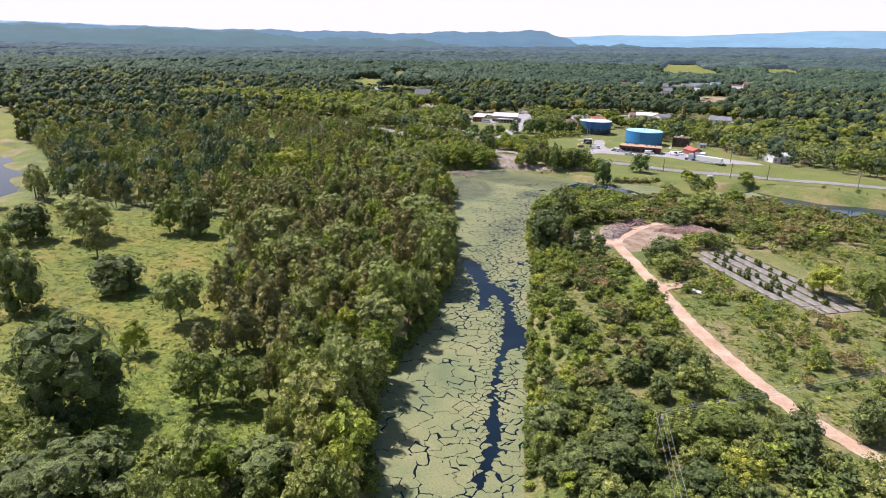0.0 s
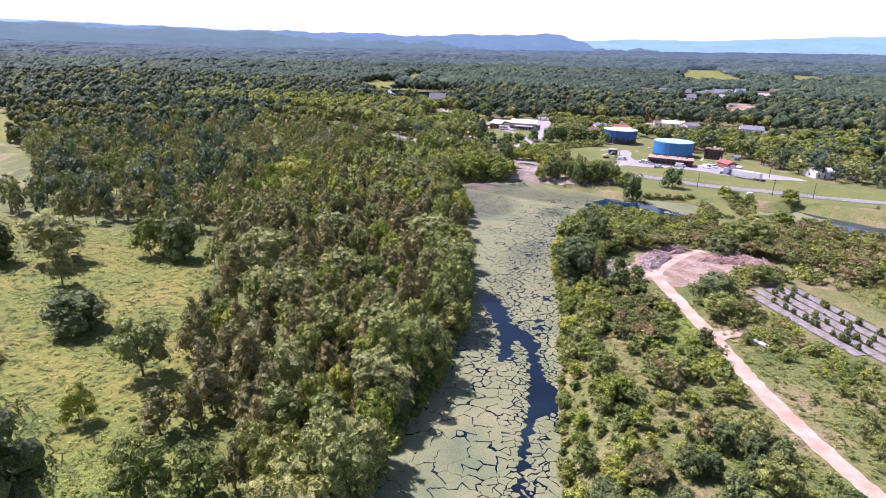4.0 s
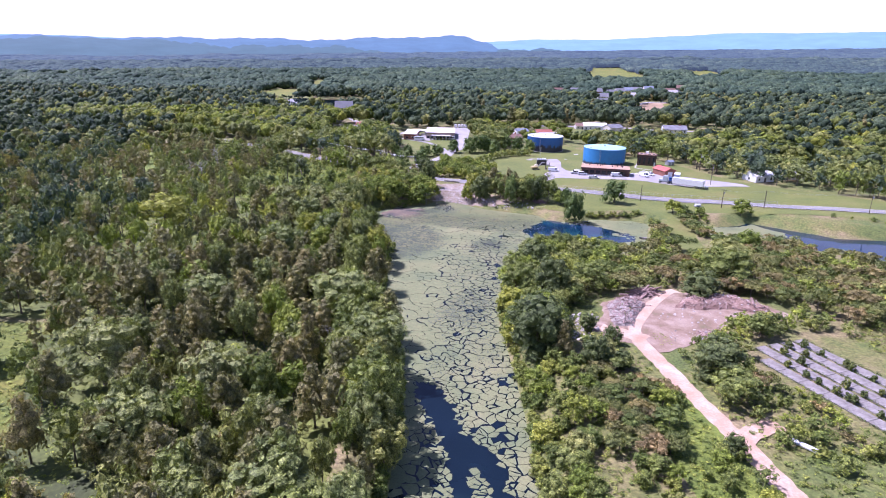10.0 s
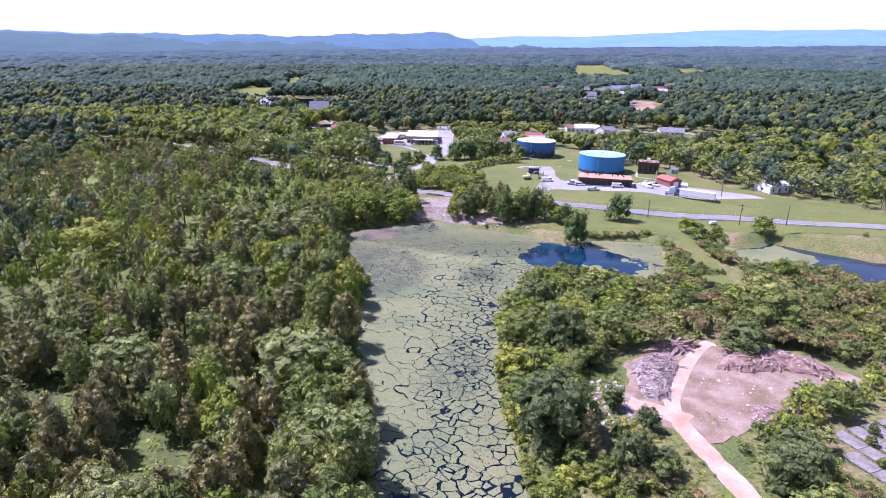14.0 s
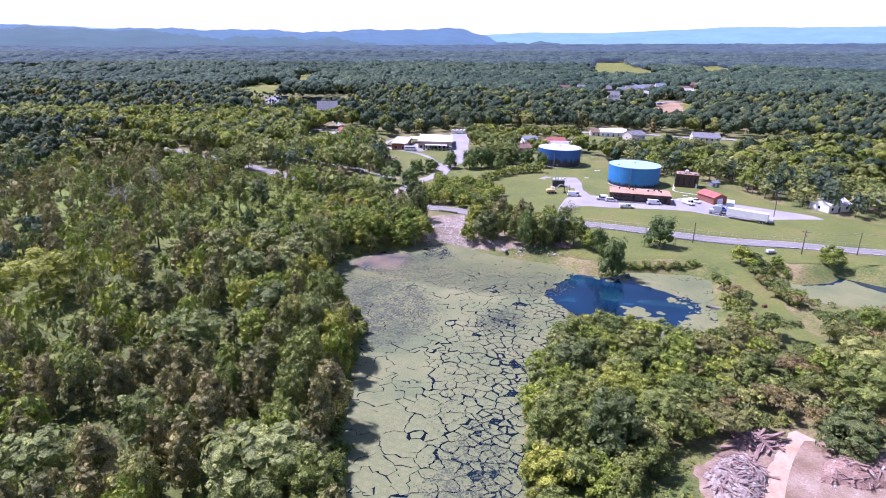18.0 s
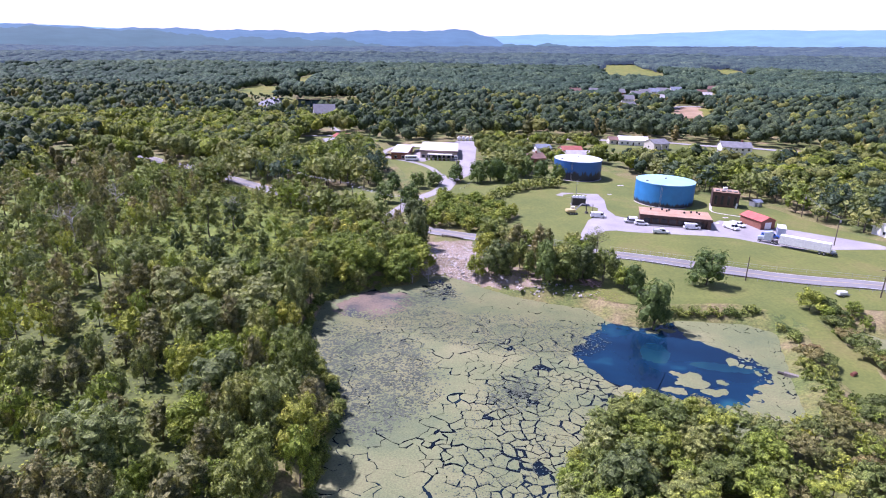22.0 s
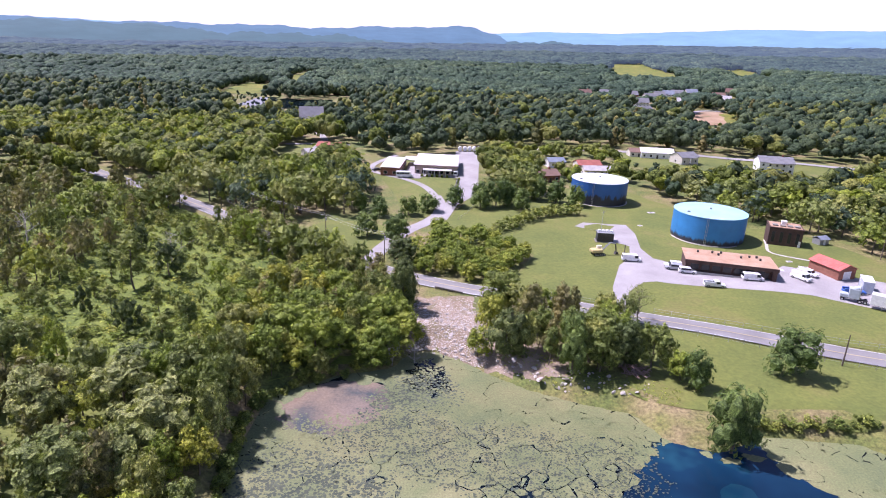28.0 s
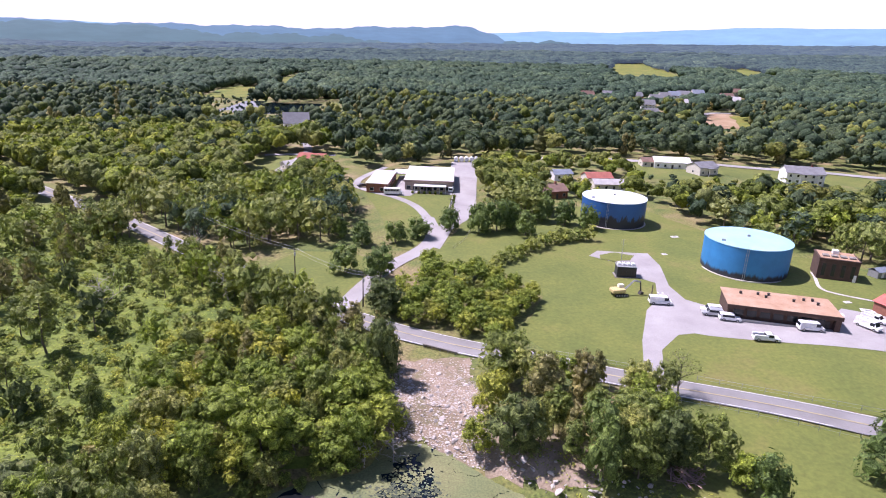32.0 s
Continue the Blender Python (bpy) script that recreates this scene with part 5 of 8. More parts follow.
NEAR_MAX = {"broad": 235, "cedar": 210, "shrub": 280, "bright": 170, "willow": 80, "pale": 100, "slim": 110, "sumac": 90, "dark": 70, "deep": 0, "lawn": 60}
WATCH = [(0, 95), (5, 330), (60, 400)]
for kind, rows in plants.items():
    rows = np.array(rows)
    order = np.argsort(edge_dist(rows[:, :2], WATCH, False) - 1000.0 * np.array([(r[0], r[1]) in STAND_OUT for r in rows]))
    rows = rows[order]
    mid = int((np.sort(edge_dist(rows[:, :2], WATCH, False)) < 175).sum())
    zs = height(rows[:, :2])
    nm, lb, cat = NAMES[kind]
    near = NEAR_MAX[kind]
    wide = 1.0
    for i, ((x, y, h, w), z) in enumerate(zip(rows[:near], zs[:near])):
        cm, tm = VARIANTS[kind][i % len(VARIANTS[kind])]
        tree = tagged(new(nm), lb, cat, group=nm.replace("_", " ") + "s")
        tree.matrix_basis = pose(x, y, z - 0.08, 0, 0, (i * 137.5) % 360) @ Matrix.Diagonal((h * w, h * w, h, 1))
        part("trunk", tm, None, tree)
        part("crown", cm, None, tree)
    rest, zr = rows[near:], zs[near:]
    far = np.hypot(rest[:, 0], rest[:, 1] - 200) > 300
    rng = np.random.default_rng(77 + len(kind))
    for away in (False, True):
        V, Q, F, T, MQ, base = [], [], [], [], [], 0
        for i, ((x, y, h, w), z) in enumerate(zip(rest[far == away], zr[far == away])):
            a = rng.uniform(0, 6.28)
            ca, sa = math.cos(a) * h * w, math.sin(a) * h * w
            if away:
                if math.hypot(x, y - 200) < 480:
                    rv, rq, rf = BUSHY[kind][i % 6]
                else:
                    rv, rf = ROUND[kind][i % 6]
                    rq = None
                shapes = [(rv, rq, rf, 0)]
            else:
                lv, lq, bv, bq, lt = (MID if i + near < mid else LOW)[kind][i % len(LOW[kind])]
                shapes = [(lv, lq, lt, 0), (bv, bq, None, 1)]
            tone = rng.random()
            for src, quad, tri, mi in shapes:
                V.append(np.column_stack([x + src[:, 0] * ca - src[:, 1] * sa, y + src[:, 0] * sa + src[:, 1] * ca, z - 0.1 + src[:, 2] * h]))
                if quad is not None:
                    Q.append(quad + base)
                    MQ.append(np.full(len(quad), mi))
                if tri is not None and len(tri):
                    F.append(tri + base)
                T.append(np.full(len(src), tone))
                base += len(src)
        if V:
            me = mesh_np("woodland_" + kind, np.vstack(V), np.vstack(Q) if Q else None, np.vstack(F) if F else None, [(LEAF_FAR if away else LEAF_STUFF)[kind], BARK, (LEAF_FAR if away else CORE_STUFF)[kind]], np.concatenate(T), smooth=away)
            idx = np.full(len(me.polygons), 2, np.int32)
            if MQ:
                mq = np.concatenate(MQ)
                idx[: len(mq)] = mq
            me.polygons.foreach_set("material_index", idx)
            tagged(new("woodland", me), ("farther " if away else "many more of the ") + lb, "woodland", kind="stuff")

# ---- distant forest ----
# Canopy greens with the blue of distance haze put into the base colour.
HAZE_GREENS = [(0.0, (0.043, 0.074, 0.052)), (0.45, (0.058, 0.094, 0.062)), (0.8, (0.078, 0.116, 0.068)), (1.0, (0.104, 0.140, 0.074))]
rng = np.random.default_rng(9)
# Beyond 1500 m the haze is painted into the leaf material.
for nm, r0, r1, painted_haze, lb, kd in (("distant_forest", 560, 1500, 0.0, "unbroken green forest canopy beyond the road", "stuff"),
                                ("backdrop_forest", 1500, 2500, 0.25, "far forest fading into painted haze", "structure"), ("backdrop_forest", 2500, 4350, 0.5, "farthest forest below the hills in painted blue-green haze", "structure")):
    V, Q, T, base, r = [], [], [], 0, r0
    while r < r1:
        gap = 11.5 + 0.0125 * (r - 560) + 0.021 * max(0, r - 1400)
        n = int(math.radians(106) * r / gap)
        az = np.radians(-53) + np.radians(106) * (np.arange(n) + rng.uniform(0, 1, n)) / n
        rr = r + rng.uniform(-0.5, 0.5, n) * gap
        p = np.column_stack([rr * np.sin(az), 130 + rr * np.cos(az)])
        p = p[~((p[:, 1] < 900) & (np.abs(p[:, 0]) < 600))]
        p = p[free_ground(p, [(f, 3) for f in (CLAY_FIELD, FAR_POND, *FIELDS.values())])]
        patch = 0.5 + 0.5 * np.sin(p[:, 0] * 0.011 + 2 * np.sin(p[:, 1] * 0.006)) * np.cos(p[:, 1] * 0.009)
        for (x, y), zz, pt, young in zip(p, height(p), patch, young_growth(p)):
            lv, lq = FAR_LUMPS[rng.integers(8)]
            w, h = gap * rng.uniform(1.15, 1.75), (rng.uniform(8, 13) + 5 * pt) * (1 + 0.0001 * r) * (0.35 if young else 1.0)
            V.append(np.column_stack([x + lv[:, 0] * w * 0.8, y + lv[:, 1] * w * 0.8, zz + lv[:, 2] * h * 1.0]))
            Q.append(lq + base)
            T.append(np.full(len(lv), 0.6 * rng.random() + 0.4 * pt))
            base += len(lv)
        r += gap * 0.9
    me = mesh_np(nm, np.vstack(V), None, np.vstack(Q), [foliage("leaves_" + nm, HAZE_GREENS, shared=True, thin=0.2, painted_haze=painted_haze, grain=0.6 if painted_haze == 0 else 0.25, cut=0, gloss=0.08)], np.concatenate(T), smooth=True)
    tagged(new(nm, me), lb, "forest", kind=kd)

# ---- weeds and tall grass ----
rng = np.random.default_rng(12)
GAPS = [(-30, 110), (-26, 140), (-22, 190), (-28, 240), (-36, 300), (-44, 346), (-110, 342), (-105, 240), (-93, 214), (-72, 168), (-57, 136), (-53, 114)]
for nm, poly, gap, kind, hmin, hmax, lb in (
    ("weeds", [(-62, 108), (-48, 112), (-36, 103), (-27, 99), (-27, 88), (-40, 80), (-44, 70), (-44, 44), (-84, 44), (-78, 80)], 0.95, "bright", 0.5, 1.5, "bright green knee-high herbs in the near meadow"),
    ("weeds", CLEARING, 1.8, "shrub", 0.2, 0.7, "knee-high green weeds and brambles in the meadow"),
    ("weeds", [(14, 60), (16, 225), (36, 285), (60, 275), (45, 240), (40, 215), (46, 165), (60, 110), (60, 60)], 1.6, "shrub", 0.3, 0.8, "tangled low weeds between shrubs on the bank"),
    ("weeds", [(47, 190), (50, 160), (56, 128), (66, 106), (80, 60), (150, 60), (160, 225), (100, 216), (92, 212), (101, 166), (82, 148), (62, 195), (52, 202)], 1.7, "shrub", 0.3, 0.9, "low weeds and brambles on rough ground"),
    ("weeds", [(-120, 338), (-44, 346), (-20, 386), (-14, 391), (-50, 417), (-110, 462)], 1.5, "bright", 0.4, 1.3, "bright low growth under scattered trees"),
    ("weeds", [(36, 150), (46, 149), (45.5, 176), (43, 190), (38, 183), (36, 168)], 1.1, "bright", 0.3, 0.9, "bright yellow-green weeds beside the track"),
    ("weeds", [(92, 214), (100, 216), (150, 232), (150, 200), (101, 166), (98, 186)], 1.7, "bright", 0.3, 0.9, "bright low weeds on rough ground"),
    ("weeds", GAPS, 2.1, "bright", 0.5, 1.6, "bright undergrowth in gaps between woodland trees"),
    ("weeds", [(15, 350), (24, 342), (29, 343), (29, 356), (21, 351), (14, 358)], 1.3, "bright", 0.2, 0.6, "weeds on the brown outlet slope"),
    ("weeds", [(42, 217), (44, 224), (47, 224), (46, 217)], 0.8, "bright", 1.4, 2.3, "green weeds growing over the debris"),
    ("weeds", [(46.5, 204), (46.5, 210), (50, 211), (50.5, 204)], 0.9, "bright", 0.2, 0.6, "green weed patch on the bare pad"),
    ("weeds", [(49.5, 225), (51, 230), (53, 229), (51.5, 224)], 0.9, "bright", 0.2, 0.6, "green weed patch on the bare pad"),
    ("bank_grass", [(14, 349), (31, 338.5), (42, 336.5), (47, 332), (52, 340), (36, 345), (24, 351)], 0.9, "bright", 0.3, 0.8, "tall grass on the pond bank"),
):
    p = scatter(rng, poly, gap)
    p = p[free_ground(p, [(POND, 0.1)] + ([(DIRT_PAD, 0.5)] if "debris" not in lb and "pad" not in lb else [])) & (np.abs(p[:, 0]) < 0.78 * (p[:, 1] + 15) + 25)]
    p = p[rng.random(len(p)) < 0.8]
    z = height(p)
    V, Q, T, base = [], [], [], 0
    for (x, y), zz in zip(p, z):
        lv, lq, *_ = LOW[kind][rng.integers(len(LOW[kind]))]
        pick = rng.choice(len(lq), 5, replace=False)
        q = lv.reshape(-1, 4, 3)[pick % (len(lv) // 4)]
        cen = q.mean(1, keepdims=True)
        q = (cen + (q - cen) * 1.7).reshape(-1, 3)
        h, w = rng.uniform(hmin, hmax), gap * rng.uniform(0.6, 1.25)
        V.append(np.column_stack([x + q[:, 0] * w, y + q[:, 1] * w, zz + np.maximum(q[:, 2], 0.02) * h]))
        Q.append(np.arange(len(q)).reshape(-1, 4) + base)
        T.append(np.full(len(q), rng.random()))
        base += len(q)
    tagged(new(nm, mesh_np(nm, np.vstack(V), np.vstack(Q), None, [LEAF_STUFF["bright" if kind == "bright" else "shrub"]], np.concatenate(T))), lb, "weeds", kind="stuff")

# ---- algae mats ----


def crack_width(i, j, group, block, wide):
    """The open crack between two mats: none inside a sheet, wider along the long leads between blocks."""
    if group[i] == group[j]:
        return -0.03
    a, b = min(i, j), max(i, j)
    u = math.sin(a * 12.9898 + b * 78.233) * 43758.5453
    u -= math.floor(u)
    w = max(0.12, (wide[i] + wide[j]) / 2 * (0.7 + 1.3 * u * u))
    return w + (0.06 + 0.14 * u if block[i] != block[j] else 0.0)


def voronoi_cells(p, group, block, wide, reach=9.0):
    """The cell of each point as an outline, drawn in along each side by its crack."""
    cells = []
    for i, c in enumerate(p):
        d2 = ((p - c) ** 2).sum(1)
        poly = [c + np.array(o) * reach for o in ((-1, -1), (1, -1), (1, 1), (-1, 1))]
        for j in np.argsort(d2)[1:17]:
            nrm = (p[j] - c) / math.sqrt(d2[j])
            mid = (p[j] + c) / 2 - nrm * crack_width(i, int(j), group, block, wide) / 2
            s = [float((q - mid) @ nrm) for q in poly]
            if max(s) <= 0:
                continue
            out = []
            for k in range(len(poly)):
                a, b, sa, sb = poly[k - 1], poly[k], s[k - 1], s[k]
                if (sa <= 0) != (sb <= 0):
                    out.append(a + (b - a) * sa / (sa - sb))
                if sb <= 0:
                    out.append(b)
            poly = out
            if len(poly) < 3:
                break
        cells.append(np.array(poly))
    return cells


def mat_outline(rng, cell, trim):
    """A cell with slightly worn corners and a wandering edge that its neighbours share."""
    c = cell.mean(0)
    r = np.sqrt(((cell - c) ** 2).sum(1)).mean()
    q = c + (cell - c) * max(0.3, 1 - trim / r)
    a, b = 0.93 * q + 0.07 * np.roll(q, -1, 0), 0.07 * q + 0.93 * np.roll(q, -1, 0)
    q = np.stack([a, b], 1).reshape(-1, 2)
    out = []
    for u, v in zip(q, np.roll(q, -1, 0)):
        n = max(1, min(4, int(np.hypot(*(v - u)) / 0.7)))
        out += [u + (v - u) * k / n for k in range(n)]
    q = np.array(out)
    x, y = q[:, 0], q[:, 1]
    wx = 0.34 * np.sin(1.3 * y + 1.1 * np.sin(0.9 * x)) + 0.13 * np.sin(4.1 * y + 2.7 * x) + 0.06 * np.sin(9.3 * y - 5 * x)
    wy = 0.34 * np.sin(1.4 * x + 1.3 * np.sin(0.8 * y)) + 0.13 * np.sin(4.6 * x - 2.2 * y) + 0.06 * np.sin(8.7 * x + 6 * y)
    return q + np.column_stack([wx, wy]) + rng.normal(0, 0.015, q.shape)


def plate(q, z, thick):
    n, c = len(q), q.mean(0)
    v = [(*c, z + 0.01)] + [(*a, z) for a in q] + [(*(c + (a - c) * 1.02), z - thick) for a in q]
    f = [(0, 1 + i, 1 + (i + 1) % n) for i in range(n)]
    f += [t for i in range(n) for t in ((1 + i, 1 + n + i, 1 + (i + 1) % n), (1 + (i + 1) % n, 1 + n + i, 1 + n + (i + 1) % n))]
    return np.array(v), np.array(f)


rng = np.random.default_rng(21)


def relax(p, gap):
    keep, out = {}, []
    for x, y in p:
        k = (int(x // gap), int(y // gap))
        if all((x - a) ** 2 + (y - b) ** 2 > (0.72 * gap) ** 2 for i in (-1, 0, 1) for j in (-1, 0, 1) for a, b in keep.get((k[0] + i, k[1] + j), ())):
            keep.setdefault(k, []).append((x, y))
            out.append((x, y))
    return np.array(out)


BANDS = [  # south, north, spacing of mats, closed share, crack
    (40, 98, 2.6, 0.9, 0.12), (98, 135, 2.6, 0.3, 0.15), (135, 172, 2.7, 0.1, 0.15), (172, 205, 2.7, 0.0, 0.16), (205, 262, 2.5, 0.0, 0.19), (262, 300, 2.7, 0.0, 0.17), (300, 358, 3.0, 0.15, 0.15)]
seeds = []
for lo, hi, gap, *_ in BANDS:
    q = np.column_stack([rng.uniform(-32, 90, 9000), rng.uniform(lo, hi, 9000)])
    q = q[edge_dist(q, POND) < 2.0]
    fine = 0.5 + 0.5 * np.sin(q[:, 0] * 0.31 + 1.7 * np.sin(q[:, 1] * 0.12)) * np.cos(q[:, 1] * 0.23)
    small = relax(q[fine > 0.62], gap * 0.66)
    large = relax(q[fine <= 0.62], gap * 1.08)
    seeds.append(np.vstack([s for s in (small, large) if len(s)]))
seeds = np.vstack(seeds)
shore = rng.uniform((-10, 84), (18, 200), (9000, 2))
shore = relax(shore[edge_dist(shore, LEAD) < 2.4], 1.0)
seeds = np.vstack([seeds[edge_dist(seeds, LEAD) > 2.6], shore])
band = [next((b for b in BANDS if b[0] <= c[1] < b[1]), BANDS[-1]) for c in seeds]
# the cover is most broken along the middle; to the west and north it holds together in large sheets
mid_x = np.interp(seeds[:, 1], [130, 170, 205, 240, 270, 300, 330], [6, 4, 7, 8, 14, 24, 18])
half = np.interp(seeds[:, 1], [130, 170, 205, 240, 270, 300, 330], [8, 12, 9, 9, 12, 12, 8])
whole = np.clip((np.abs(seeds[:, 0] - mid_x) / half - 0.7) * 1.2, 0, 1) * np.where(seeds[:, 0] > mid_x, 0.6, 1.0)
whole = np.clip(whole + 0.35 * np.sin(seeds[:, 0] * 0.4 + seeds[:, 1] * 0.13) * np.sin(seeds[:, 1] * 0.21), 0, 0.95)
whole = np.where(seeds[:, 1] > 316, np.maximum(whole, 0.75), whole)
hubs = np.column_stack([rng.uniform(-32, 90, 330), rng.uniform(40, 358, 330)])
block = ((seeds[:, None] - hubs[None]) ** 2).sum(2).argmin(1)
shut = np.array([max(b[3], w) for b, w in zip(band, whole)])
leads = np.flatnonzero(rng.random(len(seeds)) < 1 / (1 + 14 * shut ** 2))
group = leads[((seeds[:, None] - seeds[leads][None]) ** 2).sum(2).argmin(1)]
cells = voronoi_cells(seeds, group, block, [b[4] * (1.2 - 0.75 * w) for b, w in zip(band, whole)])
d_pool, d_lead, d_silt, d_inlet, d_edge = (edge_dist(seeds, o) for o in (POOL, LEAD, SILT, INLET, POND))
mats = []
for i, (c, cell) in enumerate(zip(seeds, cells)):
    if len(cell) < 3 or d_edge[i] > 1.6 or d_silt[i] < -1 or d_lead[i] < 0.15 or d_inlet[i] < -1.5:
        continue
    gap = 0.0
    if d_pool[i] < 0.3:
        if rng.random() > (0.12 if (c[1] < 296 and c[0] > 44) or c[0] > 66 else 0.0) or d_pool[i] < -7:
            continue
        gap += 0.3
    if rng.random() < 0.03:
        gap += 0.35
    q = mat_outline(rng, cell, gap)
    cc = q.mean(0)
    if (whole[i] < 0.12 and c[1] > 170 and rng.random() < 0.035):
        continue
    for k in range(6):
        cut = (edge_dist(q, POOL) < 0) & (d_pool[i] > 0.3)
        if not cut.any():
            break
        q[cut] = cc + (q[cut] - cc) * 0.78
    mats.append((q, rng.uniform(0.0, 0.012)))
for x, y, r in ((54, 298, 3.2), (49, 294, 1.8), (57, 293.6, 2.0), (47.4, 290, 1.6), (51.5, 301, 1.0), (60, 297.5, 1.1), (45, 292.5, 0.8), (72, 317, 4.0), (68.6, 323, 2.6), (64.6, 320, 1.7), (82, 321, 2.6), (77, 315, 2.6), (75.6, 308, 2.4), (73, 311, 1.2), (40.5, 287.5, 2.6),
                (37.8, 291, 1.4), (58.7, 286, 3.4), (64, 288.6, 2.2), (68.8, 295, 2.6), (70, 290.6, 2.2), (65.5, 292.5, 1.2), (53, 321, 1.2), (57.4, 322, 1.3), (49.6, 322.6, 0.9), (62, 325.6, 1.4), (79, 310, 1.5)):
    an = np.arange(36) * 2 * math.pi / 36
    rough = 1 + 0.20 * np.sin(an * 2 + x * 3) + 0.14 * np.sin(an * 3 + x) + 0.10 * np.sin(an * 5 + y) + 0.06 * np.sin(an * 9 + 2 * x) + rng.normal(0, 0.06, 36)
    mats.append((np.column_stack([x + 1.15 * r * rough * np.cos(an), y + 0.85 * r * rough * np.sin(an)]), rng.uniform(0.012, 0.02)))
order = np.argsort([abs(q[:, 1].mean() - 235) for q, _ in mats])
sheet = tagged(new("algae_cover"), "yellow-green algae cover broken into mats by dark cracks", "algae", kind="structure")
V, F, base = [], [], 0
for n, k in enumerate(order):
    q, lift = mats[k]
    v, f = plate(q, 0.03 + lift, 0.05)
    if n < 300:
        c = np.array([*q.mean(0), 0])
        ob = part("algae_mat", mesh_np("algae_mat", v - c, None, f, [ALGAE]), None, sheet)
        ob.location = c
    else:
        V.append(v)
        F.append(f + base)
        base += len(v)
rest = part("algae_mats", mesh_np("algae_mats", np.vstack(V), None, np.vstack(F), [ALGAE]), None, sheet, "more mats of the same algae")
tagged(rest, kind="stuff")


def pads(name, poly, count, lo, hi, material, label, z=0.02, hole=()):
    """Small floating leaves and flecks."""
    rng = np.random.default_rng(count)
    a, b = np.min(poly, 0), np.max(poly, 0)
    p = rng.uniform(a - 2, b + 2, (count * 4, 2))
    clumps = 0.5 + 0.5 * np.sin(p[:, 0] * 0.9 + 1.5 * np.sin(p[:, 1] * 0.6)) * np.sin(p[:, 1] * 0.8 + 1.2 * np.sin(p[:, 0] * 0.5))
    fade = np.clip(0.5 - edge_dist(p, poly) / 5.0, 0, 1) * (0.35 + 0.65 * clumps)
    p = p[(rng.random(len(p)) < fade) & (edge_dist(p, POND) < -0.2)][:count]
    V, F = [], []
    for i, c in enumerate(p):
        r, n = rng.uniform(lo, hi) * rng.uniform(0.6, 1), 6
        an = np.arange(n) * 2 * math.pi / n + rng.uniform(0, 1)
        V.append(np.column_stack([c[0] + np.cos(an) * r * rng.uniform(0.7, 1.2, n), c[1] + np.sin(an) * r * rng.uniform(0.6, 1.2, n), np.full(n, z + 0.004 * (i % 7))]))
        F += [(n * i, n * i + k, n * i + k + 1) for k in range(1, n - 1)]
    return tagged(new(name, mesh_np(name, np.vstack(V), None, np.array(F), [material])), label, "pond weed", kind="stuff")


pads("dark_weed", [(-20, 286), (-27, 306), (-25, 322), (-14, 320), (-4, 312), (2, 296), (-2, 284), (-12, 276)], 5200, 0.12, 0.42, ALGAE_DARK, "dark flecked water weed over the algae", 0.055)
pads("dark_weed", [(-3, 226), (3, 240), (10, 246), (14, 236), (8, 222)], 900, 0.1, 0.35, ALGAE_DARK, "dark flecked water weed over the algae", 0.055)
pads("dark_weed", [(10, 288), (14, 296), (22, 297), (22, 290), (15, 285)], 700, 0.1, 0.35, ALGAE_DARK, "dark flecked water weed over the algae", 0.055)
pads("green_weed", [(-29, 318), (-26, 326), (-14, 322), (-6, 328), (0, 334), (8, 340), (14, 346), (30, 336), (42, 330), (40, 322), (20, 326), (0, 322), (-20, 316)], 6500, 0.12, 0.4, ALGAE, "green floating weed along the far shore", 0.07)
pads("dark_weed", [(-4, 196), (12, 196), (16, 240), (20, 262), (26, 274), (38, 284), (34, 300), (16, 304), (4, 280), (0, 240)], 5200, 0.06, 0.26, ALGAE_DARK, "dark flecks of weed among the cracked mats", 0.055)
pads("dark_weed", [(-16, 324), (-6, 330), (4, 330), (20, 328), (36, 324), (40, 314), (28, 306), (6, 312), (-8, 318)], 5200, 0.06, 0.3, ALGAE_DARK, "dark flecks of weed on the green shallows", 0.10)
pads("green_weed", [(-9, 336), (-3, 345), (-2, 355), (8, 354), (10, 344), (4, 332), (-6, 328)], 1700, 0.12, 0.42, ALGAE, "green floating weed at the outlet", 0.05)
pads("dark_weed", [(-10, 330), (-4, 344), (4, 346), (8, 338), (2, 330), (-6, 326)], 1500, 0.1, 0.4, ALGAE_DARK, "dark brown weed at the mouth of the outlet", 0.06)
pads("green_weed", [(-27, 326), (-18, 322), (-8, 324), (-4, 330), (-8, 331), (-18, 328), (-26, 331)], 900, 0.1, 0.35, ALGAE, "green flecks along the silt bar", 0.07)
pads("green_weed", [(64, 280), (78, 300), (82, 320), (76, 326), (64, 326), (68, 312), (72, 300), (62, 286)], 1500, 0.15, 0.5, ALGAE, "green floating weed round the open pool", 0.03)
SHOAL = water_mat("sunlit_shallow_water", [(0.38, (0.005, 0.028, 0.052)), (0.55, (0.011, 0.052, 0.070)), (0.72, (0.030, 0.078, 0.068))])
for poly in ([(46.5, 307), (47.5, 313), (50, 315.5), (53, 315), (54, 310.5), (52, 306), (49.5, 305)], [(56, 305.5), (60, 307), (66, 305), (72, 304), (71, 301.5), (64, 302), (58, 303)]):
    ring = ragged(smooth_line(poly + poly[:1], 0.8)[:-1], 0.4, 0.25, rng)
    mid = np.mean(ring, 0)
    tagged(new("shoal", mesh_np("shoal", [(*mid, 0.0105)] + [(*q, 0.0105) for q in ring], None, [(0, 1 + i, 1 + (i + 1) % len(ring)) for i in range(len(ring))], [SHOAL])), "pale turquoise shoal under clear water", "water", kind="structure")
